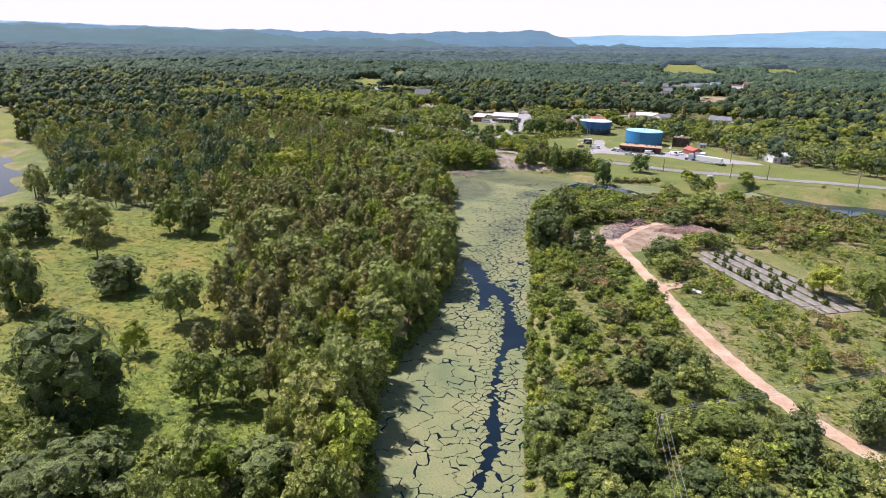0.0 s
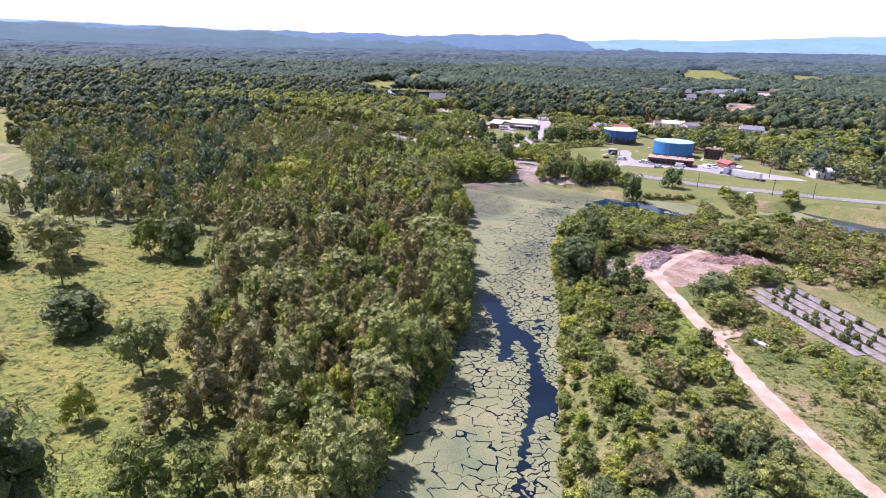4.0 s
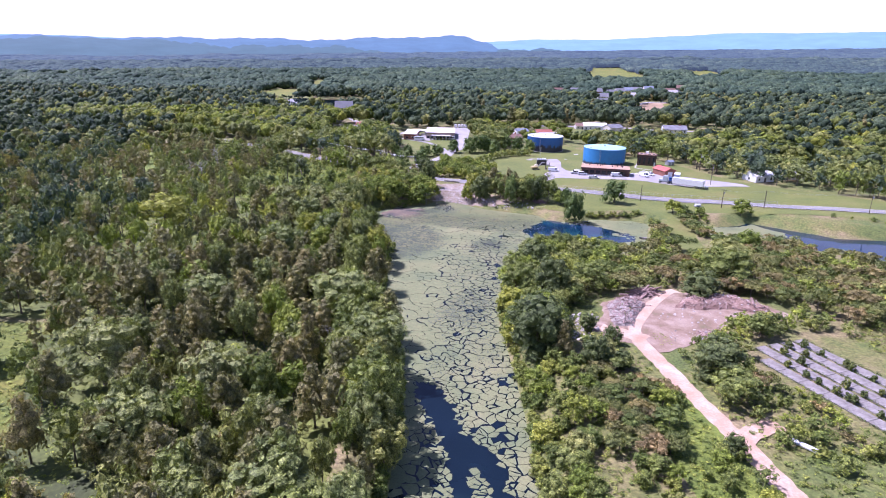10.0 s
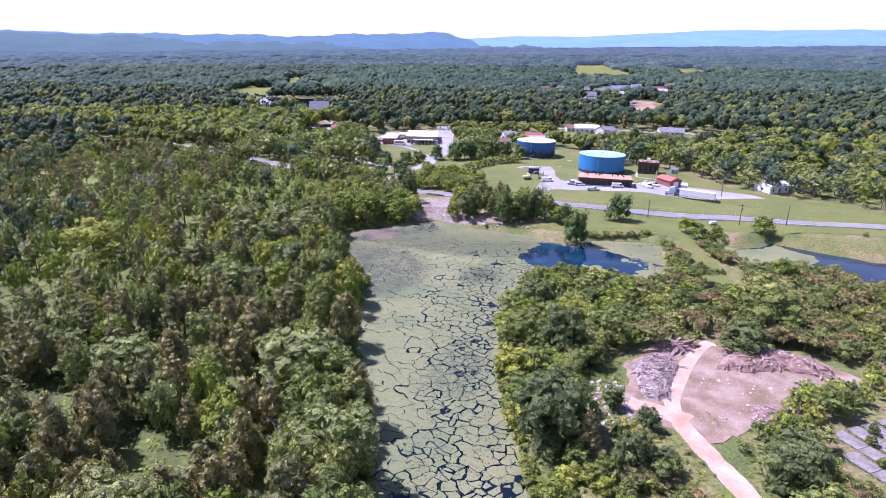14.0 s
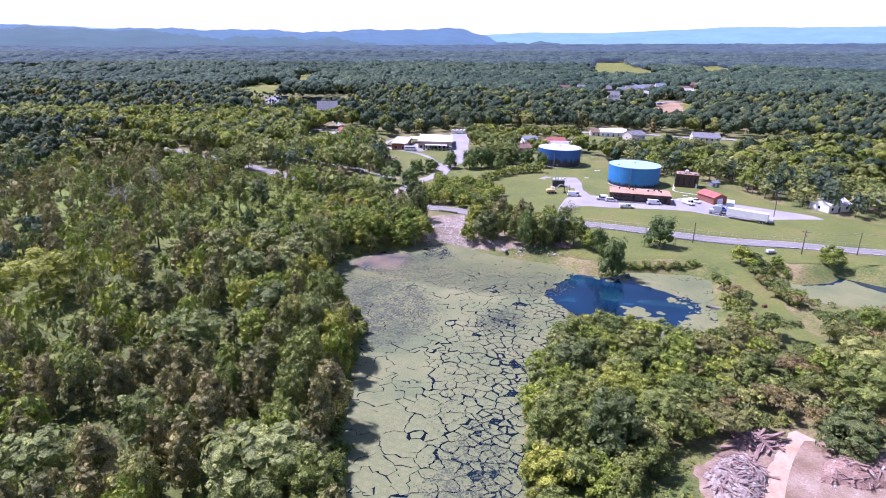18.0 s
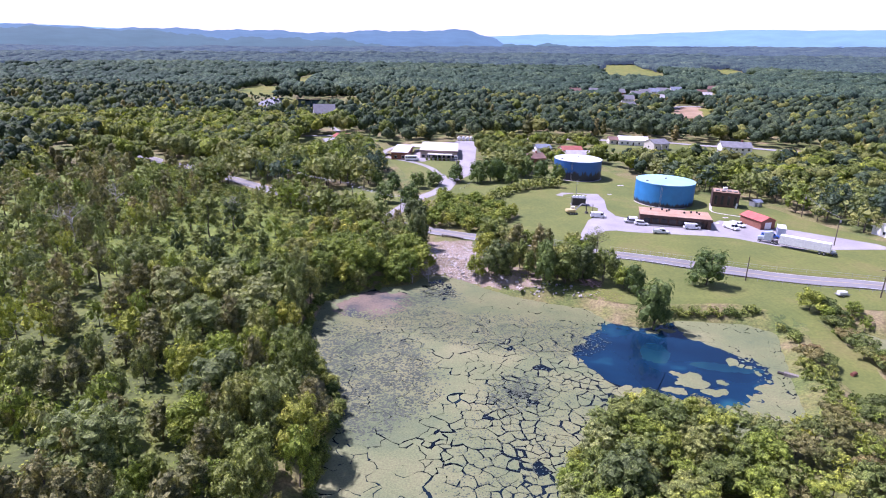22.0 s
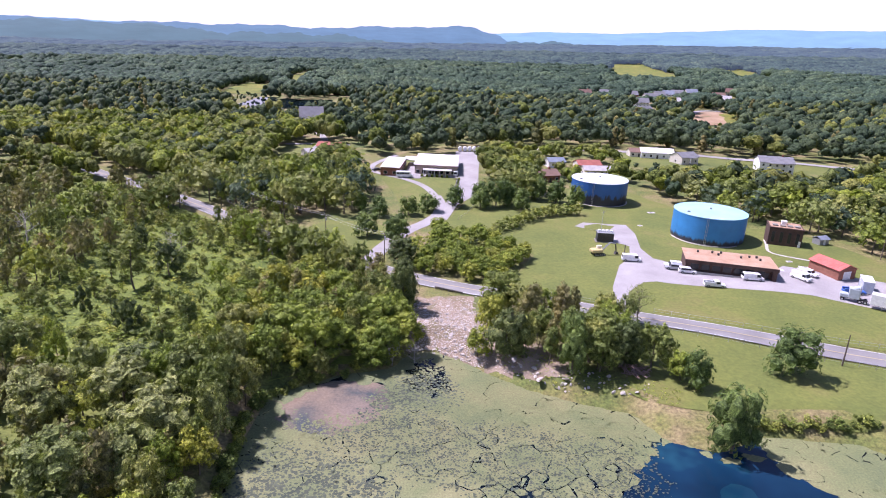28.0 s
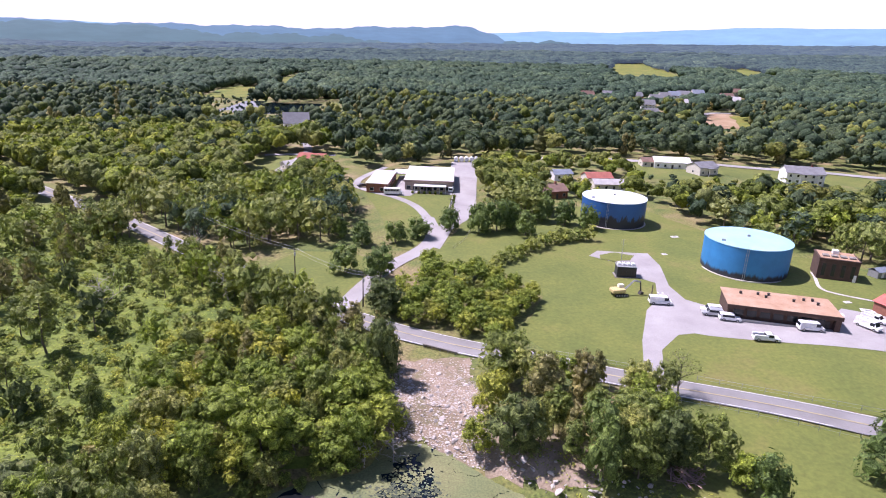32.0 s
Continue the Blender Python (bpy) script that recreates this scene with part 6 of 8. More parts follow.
cover = ragged([(100, 315), (103, 307), (112, 305), (126, 303), (132, 307), (134, 312), (130, 319), (127, 325), (121, 321), (109, 319), (105, 325)], 1.2, 0.5, rng)
mid = np.mean(cover, 0)
tagged(new("algae_sheet", mesh_np("algae_sheet", [(*mid, 0.04)] + [(*q, 0.03) for q in cover], None, [(0, 1 + i, 1 + (i + 1) % len(cover)) for i in range(len(cover))], [ALGAE])), "green algae sheet on the east pond", "algae", kind="structure")
silt_ring = ragged(smooth_line(SILT + SILT[:1], 1.2)[:-1], 0.5, 0.22, rng)
sc = np.mean(silt_ring, 0)
tagged(new("silt_bar", mesh_np("silt_bar", [(*sc, 0.03)] + [(*q, 0.012) for q in silt_ring], None, [(0, 1 + i, 1 + (i + 1) % len(silt_ring)) for i in range(len(silt_ring))], [MUD])), "wet brown silt shallows at the pond corner", "mud", kind="structure")

# ---- building kit ----


def empty(name, x, y, z, turn, label, category, group=""):
    ob = tagged(new(name), label, category, group)
    ob.matrix_basis = pose(x, y, z, 0, 0, turn)
    return ob


def box(x0, x1, y0, y1, z0, z1, bevel=0.0, bm=None):
    bm = bm or bmesh.new()
    r = bmesh.ops.create_cube(bm, size=1)
    for v in r["verts"]:
        v.co = ((x0 + x1) / 2 + v.co.x * (x1 - x0), (y0 + y1) / 2 + v.co.y * (y1 - y0), (z0 + z1) / 2 + v.co.z * (z1 - z0))
    if bevel:
        es = list({e for v in r["verts"] for e in v.link_edges})
        bmesh.ops.bevel(bm, geom=es, offset=bevel, segments=1, affect="EDGES")
    return bm


def tube(x, y, z0, z1, r0, r1=None, seg=12, bm=None, m=None, caps=True):
    bm = bm or bmesh.new()
    mm = (m or Matrix()) @ Matrix.Translation((x, y, (z0 + z1) / 2))
    bmesh.ops.create_cone(bm, cap_ends=caps, segments=seg, radius1=r0, radius2=r0 if r1 is None else r1, depth=z1 - z0, matrix=mm)
    return bm


def rod(a, b, r, bm=None, seg=6):
    a, b = Vector(a), Vector(b)
    m = Matrix.Translation((a + b) / 2) @ (b - a).to_track_quat("Z", "Y").to_matrix().to_4x4()
    return tube(0, 0, -(b - a).length / 2, (b - a).length / 2, r, seg=seg, bm=bm, m=m)


def prism(outline, y0, y1):
    """An outline in x and z, drawn out along y."""
    bm = bmesh.new()
    a = [bm.verts.new((x, y0, z)) for x, z in outline]
    b = [bm.verts.new((x, y1, z)) for x, z in outline]
    n = len(a)
    bm.faces.new(a)
    bm.faces.new(b[::-1])
    for i in range(n):
        bm.faces.new((a[i], b[i], b[(i + 1) % n], a[(i + 1) % n]))
    bmesh.ops.recalc_face_normals(bm, faces=bm.faces)
    return bm


BRICK = surface("brown_brick", [(0.3, (0.062, 0.036, 0.027)), (0.7, (0.10, 0.060, 0.044))], 0.7, 7.0, vary=0.3, bump=0.2)
TAN_ROOF = surface("tan_gravel_roof", [(0.3, (0.331, 0.194, 0.115)), (0.5, (0.418, 0.266, 0.173)), (0.75, (0.475, 0.338, 0.245))], 0.25, 3.0, vary=0.15)
WHITE_ROOF = surface("white_membrane_roof", [(0.3, (0.528, 0.488, 0.480)), (0.7, (0.640, 0.616, 0.608))], 0.2, 2.0, vary=0.06)
RED_ROOF = surface("red_metal_roof", [(0.3, (0.50, 0.11, 0.085)), (0.7, (0.62, 0.18, 0.14))], 0.5, 4.0, rough=0.5, vary=0.1)
RED_BRICK = surface("red_brick", [(0.3, (0.22, 0.085, 0.055)), (0.7, (0.30, 0.13, 0.085))], 0.8, 8.0, vary=0.25)
WHITE = plain("white_paint", (0.76, 0.76, 0.75), 0.45)
CREAM = plain("cream_siding", (0.60, 0.56, 0.48), 0.7)
GREY = plain("grey_metal", (0.30, 0.31, 0.32), 0.5, 0.3)
DARK = plain("dark_trim", (0.045, 0.04, 0.038), 0.6)
TYRE = plain("tyre_rubber", (0.03, 0.03, 0.03), 0.85)
STEEL = plain("galvanised_steel", (0.45, 0.46, 0.47), 0.45, 0.7)
GLASS, _gn, _gb = mat_new("dark_glass")
_gb.inputs["Base Color"].default_value, _gb.inputs["Roughness"].default_value = (0.015, 0.02, 0.025, 1), 0.05
YELLOW = plain("machine_yellow", (0.50, 0.40, 0.18), 0.45)
BLUE = plain("blue_paint", (0.04, 0.13, 0.42), 0.4)
CREOSOTE = surface("pole_wood", [(0.3, (0.07, 0.055, 0.04)), (0.7, (0.14, 0.11, 0.085))], 1.0, 8.0)
SHINGLE = {k: surface("shingle_" + k, [(0.3, tuple(v * 0.8 for v in c)), (0.7, tuple(v * 1.15 for v in c))], 0.4, 4.0, vary=0.2) for k, c in
           {"grey": (0.20, 0.20, 0.21), "brown": (0.21, 0.13, 0.10), "pale": (0.42, 0.40, 0.39), "red": (0.36, 0.12, 0.09), "white": (0.7, 0.69, 0.67), "blue": (0.20, 0.23, 0.28)}.items()}


def tank_paint(name, base, stain):
    """Blue paint, with rust and grime that run up from the foot in streaks."""
    m, nt, b = mat_new(name)
    co = nt.nodes.new("ShaderNodeTexCoord").outputs["Object"]
    sep = nt.nodes.new("ShaderNodeSeparateXYZ")
    nt.links.new(co, sep.inputs[0])
    streak = noise_fac(nt, 0.9, 5.0, 0.65, (1, 1, 0.16))
    ma = nt.nodes.new("ShaderNodeMath")
    ma.operation, ma.inputs[1].default_value = "MULTIPLY_ADD", 5.0 * stain
    nt.links.new(streak, ma.inputs[0])
    inv = nt.nodes.new("ShaderNodeMath")
    inv.operation, inv.inputs[1].default_value = "MULTIPLY", -1.0
    nt.links.new(sep.outputs[2], inv.inputs[0])
    nt.links.new(inv.outputs[0], ma.inputs[2])
    grime = ramp(nt, ma.outputs[0], [(0.0, (0, 0, 0)), (0.9, (1, 1, 1))])
    paint = ramp(nt, noise_fac(nt, 0.25, 4.0), [(0.3, tuple(v * 0.88 for v in base)), (0.7, tuple(v * 1.12 for v in base))])
    nt.links.new(mixed(nt, grime, paint, (0.028, 0.030, 0.042)), b.inputs["Base Color"])
    b.inputs["Roughness"].default_value = 0.5
    return m


def water_tank(x, y, r, h, wall, roof, label):
    z = zat(x, y) - 0.1
    t = empty("water_tank", x, y, z, 0, label, "water tank", "water tanks")
    part("wall", tube(0, 0, 0, h, r, seg=96, caps=False), wall, t)
    bm = bmesh.new()
    bmesh.ops.create_cone(bm, cap_ends=False, segments=96, radius1=r + 0.12, radius2=0.3, depth=0.55, matrix=Matrix.Translation((0, 0, h + 0.3)))
    part("roof", bm, roof, t, "pale blue sun-bleached metal roof")
    bm = bmesh.new()
    bmesh.ops.create_cone(bm, cap_ends=False, segments=96, radius1=r + 0.1, radius2=r + 0.13, depth=0.22, matrix=Matrix.Translation((0, 0, h - 0.02)))
    part("rim", bm, roof, t)
    part("base_ring", tube(0, 0, -0.4, 0.15, r + 0.55, seg=96), PALE_CONC, t, "pale concrete footing ring")
    part("vent", tube(0, 0, h + 0.5, h + 1.1, 0.5, 0.35), GREY, t)
    part("hatch", box(-r * 0.55 - 0.5, -r * 0.55 + 0.5, -r * 0.6, -r * 0.6 + 1, h + 0.1, h + 0.55, 0.05), GREY, t)
    lad = part("ladder", rod((-0.25, -r - 0.25, 0.3), (-0.25, -r - 0.25, h + 0.8), 0.04, rod((0.25, -r - 0.25, 0.3), (0.25, -r - 0.25, h + 0.8), 0.04)), STEEL, t)
    for i in range(int(h / 0.5)):
        part("rung", rod((-0.25, -r - 0.25, 0.5 + i * 0.5), (0.25, -r - 0.25, 0.5 + i * 0.5), 0.025, seg=5), STEEL, lad)
    for i in range(3):
        bm = bmesh.new()
        bmesh.ops.create_cone(bm, cap_ends=False, segments=96, radius1=r + 0.02, radius2=r + 0.02, depth=0.05, matrix=Matrix.Translation((0, 0, h * (i + 1) / 4)))
        part("weld_band", bm, wall, t)
    t.rotation_euler.z = radians(-25)
    return t


def window(parent, x, y, z, w, h, face=-1, axis="y", trim=None):
    """A framed pane on a wall that faces along -y or +y, or -x or +x."""
    if axis == "y":
        f = part("window", box(x - w / 2, x + w / 2, y, y + 0.06 * face, z, z + h), trim or WHITE, parent)
        part("pane", box(x - w / 2 + 0.08, x + w / 2 - 0.08, y + 0.03 * face, y + 0.085 * face, z + 0.08, z + h - 0.08), GLASS, f)
    else:
        f = part("window", box(y, y + 0.06 * face, x - w / 2, x + w / 2, z, z + h), trim or WHITE, parent)
        part("pane", box(y + 0.03 * face, y + 0.085 * face, x - w / 2 + 0.08, x + w / 2 - 0.08, z + 0.08, z + h - 0.08), GLASS, f)


def house(x, y, turn, w, d, h, wall, roof, label, wing=False, chimney=False, pitch=0.45, name="house"):
    """A gabled house: w along its ridge, d across."""
    t = empty(name, x, y, zat(x, y) - 0.1, turn, label, "house", "houses in the woods")
    part("wall", box(-w / 2, w / 2, -d / 2, d / 2, 0, h), wall, t)
    rise = d / 2 * pitch
    for s in (-1, 1):
        g = prism([(-d / 2, 0), (d / 2, 0), (0, rise)], -0.1, 0.1)
        part("gable", g, wall, t, m=pose(s * (w / 2 - 0.1), 0, h, 0, 0, 90))
        q = prism([(0, 0), (0, 0.18), (d / 2 + 0.5, -(d / 2 + 0.5) * pitch + 0.18), (d / 2 + 0.5, -(d / 2 + 0.5) * pitch)], -w / 2 - 0.4, w / 2 + 0.4)
        part("roof", q, roof, t, m=pose(0, 0, h + rise + 0.02, 0, 0, 90 * s))
    n = max(2, int(w / 3.2))
    for i in range(n):
        wx = -w / 2 + w * (i + 0.5) / n
        if i == n // 2:
            dr = part("door", box(wx - 0.5, wx + 0.5, -d / 2 - 0.07, -d / 2, 0.1, 2.15), DARK, t)
            part("handle", box(wx + 0.32, wx + 0.38, -d / 2 - 0.12, -d / 2 - 0.07, 1.0, 1.12), STEEL, dr)
        else:
            window(t, wx, -d / 2, 0.95, 1.2, 1.3)
        if h > 4.5:
            window(t, wx, -d / 2, 3.6, 1.1, 1.3)
    for s in (-1, 1):
        window(t, 0, s * w / 2, 0.95, 1.1, 1.2, s, "x")
    if chimney:
        part("chimney", box(w * 0.22 - 0.4, w * 0.22 + 0.4, -0.4, 0.4, h, h + rise + 1.1, 0.03), RED_BRICK, t)
    if wing:
        part("porch_roof", box(-w * 0.2, w * 0.3, -d / 2 - 2.4, -d / 2 + 0.1, h - 0.3, h - 0.12), roof, t)
        for px in (-w * 0.18, w * 0.28):
            part("porch_post", box(px - 0.08, px + 0.08, -d / 2 - 2.3, -d / 2 - 2.14, 0, h - 0.3), WHITE, t)
    return t


TANK_BLUE = tank_paint("tank_blue", (0.030, 0.205, 0.46), 0.8)
TANK_NAVY = tank_paint("tank_navy", (0.025, 0.11, 0.31), 1.7)
TANK_TOP = surface("tank_top", [(0.3, (0.30, 0.56, 0.68)), (0.7, (0.40, 0.64, 0.74))], 0.12, 1.5, rough=0.45, vary=0.06)
TANK_TOP2 = surface("tank_top_pale", [(0.3, (0.62, 0.70, 0.74)), (0.7, (0.74, 0.80, 0.82))], 0.12, 1.5, rough=0.45, vary=0.06)
water_tank(94.6, 436.9, 11.7, 9.1, TANK_BLUE, TANK_TOP, "large blue steel water tank with grime at its foot")
water_tank(68.6, 484.6, 11.3, 9.1, TANK_NAVY, TANK_TOP2, "dark blue steel water tank with a bleached white roof")


def control_building():
    """The long brown building in front of the tank."""
    t = empty("control_building", 86.3, 402.0, zat(86, 396) + 0.0, -14.5, "long low brown brick building with a tan flat roof", "building")
    w, d, h = 23.5, 11.0, 3.6
    part("wall", box(-w / 2, w / 2, -d / 2 + 1.0, d / 2, -0.6, h), BRICK, t)
    part("roof", box(-w / 2 - 0.4, w / 2 + 0.6, -d / 2 - 0.2, d / 2 + 0.3, h + 0.1, h + 0.28, 0.04), TAN_ROOF, t)
    part("fascia", box(-w / 2 - 0.44, w / 2 + 0.64, -d / 2 - 0.28, -d / 2 - 0.2, h - 0.7, h + 0.3), BRICK, t)
    part("soffit", box(-w / 2 - 0.4, w / 2 + 0.6, -d / 2 - 0.2, -d / 2 + 1.0, h - 0.1, h + 0.09), DARK, t)
    part("low_wall", box(-w / 2, w / 2 - 3, -d / 2 - 0.3, -d / 2, -0.4, 0.55), PALE_CONC, t, "pale low retaining wall")
    for i in range(7):
        window(t, -w / 2 + 2.4 + i * 2.9, -d / 2 + 1.0, 0.9, 2.2, 1.6, trim=DARK)
    part("door", box(w / 2 - 2.6, w / 2 - 1.6, -d / 2 + 0.92, -d / 2 + 1.0, 0, 2.1), DARK, t)
    part("end_wall", box(w / 2 - 0.9, w / 2 + 0.3, -d / 2 - 0.2, -d / 2 + 1.0, -0.6, h), BRICK, t)
    for i, (vx, vy) in enumerate(((-8, 2.5), (-4, 3.0), (-1.5, 3.4), (-2.5, 1.5), (3.5, 1.0), (6.0, 2.4), (8.0, 2.8), (8.6, 0.6))):
        part("roof_vent", tube(vx, vy, h + 0.25, h + 0.9, 0.28, 0.34, 10), DARK, t)


control_building()


def brick_house():
    t = empty("pump_house", 117.5, 431.0, zat(117, 428), -20, "square two-storey brown brick pump house", "building")
    part("wall", box(-5, 5, -4, 4, -0.3, 5.6), BRICK, t)
    part("parapet", box(-5.15, 5.15, -4.15, 4.15, 5.6, 6.0, 0.03), BRICK, t)
    part("roof", box(-4.7, 4.7, -3.7, 3.7, 5.95, 6.06), TAN_ROOF, t)
    for i in range(4):
        part("roof_hatch", box(-4 + i * 2.2, -2.4 + i * 2.2, -2.5, -0.6, 6.06, 6.5, 0.05), SLAB, t)
    part("roof_unit", box(-1, 0.6, 1.2, 2.8, 6.06, 7.1, 0.06), WHITE, t)
    for i in range(4):
        window(t, -3.6 + i * 2.4, -4, 1.0, 1.0, 3.6, trim=DARK)
    part("door", box(3.9, 4.7, -4.08, -4.0, 0, 2.1), WHITE, t)
    for i in range(3):
        window(t, -2.4 + i * 2.4, 5, 1.2, 1.0, 3.2, 1, "x", DARK)


brick_house()


def red_shed():
    t = empty("shed", 117.8, 403.5, zat(118, 403), -72, "brick garage with a bright red metal roof", "shed")
    part("wall", box(-5, 5, -3.2, 3.2, -0.2, 3.0), RED_BRICK, t)
    for s in (-1, 1):
        part("gable", prism([(-3.2, 0), (3.2, 0), (0, 1.3)], -0.1, 0.1), RED_BRICK, t, m=pose(s * 4.9, 0, 3.0, 0, 0, 90))
        q = part("roof", prism([(0, 0), (0, 0.12), (3.6, -1.36), (3.6, -1.48)], -5.3, 5.3), RED_ROOF, t, m=pose(0, 0, 4.35, 0, 0, 90 * s))
        for i in range(9):
            part("seam", box(0.05, 3.6, -5.1 + i * 1.25, -5.04 + i * 1.25, 0.12, 0.17), RED_ROOF, q).rotation_euler.y = math.atan(0.411)
    part("garage_door", box(5.0, 5.07, -1.4, 1.4, 0, 2.4), WHITE, t)


red_shed()


def school():
    t = empty("school_building", 1.5, 531, zat(0, 520) - 0.4, -2, "long low tan building with white flat roofs", "building")
    part("wall", box(-9.5, 10, -14, 15, 0, 4.6), plain("tan_brick", (0.42, 0.33, 0.26), 0.85), t)
    part("roof", box(-10, 10.5, -14.5, 15.5, 4.6, 4.95, 0.05), WHITE_ROOF, t)
    part("fascia", box(-10.03, 10.53, -14.53, -14.46, 4.1, 4.9), plain("brown_fascia", (0.30, 0.22, 0.17), 0.7), t)
    pr = part("porch", box(-5.5, 7.5, -18.5, -14.4, 3.1, 3.4, 0.04), WHITE_ROOF, t, "white porch roof")
    for i in range(6):
        part("post", box(-5.3 + i * 2.5, -5.1 + i * 2.5, -18.4, -18.2, 0, 3.1), WHITE, pr)
    for i in range(7):
        window(t, -8 + i * 2.7, -14, 0.9, 1.8, 1.6)
    for i in range(8):
        window(t, -12 + i * 3.4, 10, 0.9, 2.0, 1.6, 1, "x")
    for i in range(3):
        part("door", box(-1.6 + i * 1.1, -0.6 + i * 1.1, -14.08, -14.0, 0, 2.2), DARK, t)
    t2 = empty("annex_building", -18.5, 524, zat(-18, 520) - 0.3, -4, "narrow tan annex with a white flat roof", "building")
    part("wall", box(-4.2, 4.2, -13, 13, 0, 3.8), RED_BRICK, t2)
    part("roof", box(-4.6, 4.6, -13.4, 13.4, 3.8, 4.1, 0.05), WHITE_ROOF, t2)
    for i in range(8):
        window(t2, -11 + i * 3.1, 4.2, 0.9, 1.6, 1.4, 1, "x")
    for i in range(2):
        window(t2, -2 + i * 4, -13, 0.9, 1.6, 1.4)
    t3 = empty("covered_walk", -11, 540, zat(-11, 540) - 0.3, -4, "white-roofed covered walk between two buildings", "canopy")
    part("roof", box(-3.5, 3.5, -5, 5, 3.2, 3.45), WHITE_ROOF, t3)
    for px in (-3.2, 3.2):
        for py in (-4.6, 0, 4.6):
            part("post", box(px - 0.1, px + 0.1, py - 0.1, py + 0.1, 0, 3.2), WHITE, t3)


school()
for args in (
    (51, 519, 20, 13, 9, 3.2, RED_BRICK, SHINGLE["brown"], "brick house with a brown hip-like roof beyond the tanks", False, True),
    (78, 548, 10, 12, 8, 3.2, CREAM, SHINGLE["red"], "house with a red-brown roof among trees"), (80, 536, 5, 14, 7, 3.0, CREAM, SHINGLE["pale"], "pale low house with a grey roof"),
    (62, 552, 15, 9, 7, 3.0, WHITE, SHINGLE["blue"], "small house with a slate-blue roof"),
    (126, 588, -5, 18, 9, 3.4, WHITE, SHINGLE["white"], "white house with a bright roof by the back road"), (137, 574, 25, 12, 9, 4.0, CREAM, SHINGLE["grey"], "grey-roofed house by the back road", True),
    (181, 563, -10, 17, 11, 5.6, WHITE, SHINGLE["grey"], "large white two-storey house with grey roof", True, True), (116, 590, 0, 10, 7, 3, CREAM, SHINGLE["brown"], "small brown-roofed house by the back road"),
    (-87, 675, 15, 16, 12, 6.0, WHITE, SHINGLE["grey"], "white two-storey house with steep grey roof", False, False, 1.0), (-80, 662, 15, 12, 8, 3.0, WHITE, SHINGLE["white"], "white garage beside a house"),
    (-56, 570, -10, 13, 8, 3.0, CREAM, SHINGLE["red"], "house with an orange-red roof in a glade"), (-63, 553, 40, 8, 6, 2.8, CREAM, SHINGLE["pale"], "small outbuilding with a pale roof"),
    (145, 1000, 5, 22, 11, 3.5, CREAM, SHINGLE["pale"], "far pale house above the trees"), (170, 980, 10, 14, 10, 5, RED_BRICK, SHINGLE["brown"], "far brick house with a dark roof", False, True, 0.9), (197, 990, 0, 15, 11, 5, CREAM, SHINGLE["grey"], "far grey-roofed house above the trees", False, False, 0.8),
    (193, 832, 20, 16, 11, 4, CREAM, SHINGLE["grey"], "far grey-roofed house by the clay plot", False, False, 0.7), (292, 1020, 0, 15, 10, 5.5, WHITE, SHINGLE["grey"], "far white two-storey house", False, False, 0.7), (313, 1030, 0, 14, 10, 5.5, CREAM, SHINGLE["blue"], "far cream two-storey house", False, False, 0.8),
    (370, 1060, 10, 18, 11, 5.5, CREAM, SHINGLE["brown"], "far brown-roofed house above the trees", False, False, 0.7), (316, 945, -15, 17, 12, 5.5, WHITE, SHINGLE["pale"], "far pale house behind the clay plot", False, False, 0.7), (240, 960, 5, 14, 10, 5, CREAM, SHINGLE["grey"], "far grey house above the trees", False, False, 0.8),
    (212, 900, 0, 14, 10, 5, WHITE, SHINGLE["grey"], "far white house with a grey roof", False, False, 0.8), (258, 985, 10, 13, 10, 5.5, CREAM, SHINGLE["grey"], "far cream house in the hillside street", False, False, 0.8), (274, 1000, -10, 13, 10, 5.5, WHITE, SHINGLE["blue"], "far white house with a slate roof", False, False, 0.8),
    (330, 990, 5, 15, 10, 5.5, CREAM, SHINGLE["brown"], "far cream house with a brown roof", False, False, 0.8), (255, 925, 0, 13, 9, 5, WHITE, SHINGLE["pale"], "far pale-roofed house behind the plot", False, False, 0.7), (226, 985, 10, 13, 10, 5, RED_BRICK, SHINGLE["grey"], "far brick house in the hillside street", False, False, 0.8),
    (164, 396, 20, 12, 9, 3.2, WHITE, SHINGLE["white"], "white-roofed house at the wood edge"), (186, 402, -20, 13, 9, 3.4, WHITE, SHINGLE["grey"], "grey-roofed white house among trees", True), (205, 392, 10, 12, 8, 3.2, CREAM, SHINGLE["grey"], "grey-roofed house among trees"),
    (230, 430, 0, 12, 9, 3.2, CREAM, SHINGLE["brown"], "brown-roofed house among trees"), (250, 470, 15, 13, 9, 3.2, WHITE, SHINGLE["pale"], "pale house among trees"),
    (-352, 446, 10, 16, 9, 3.2, CREAM, SHINGLE["pale"], "low pale house by a far paddock"),
):
    house(*args)

# ---- vehicles ----


def wheel(parent, x, y, r=0.36, w=0.24):
    t = part("wheel", tube(0, 0, -w / 2, w / 2, r, seg=14), TYRE, parent, "black rubber tyre", m=pose(x, y, r, 90, 0, 0))
    part("rim", tube(0, 0, -w / 2 - 0.01, w / 2 + 0.01, r * 0.55, seg=10), STEEL, t)


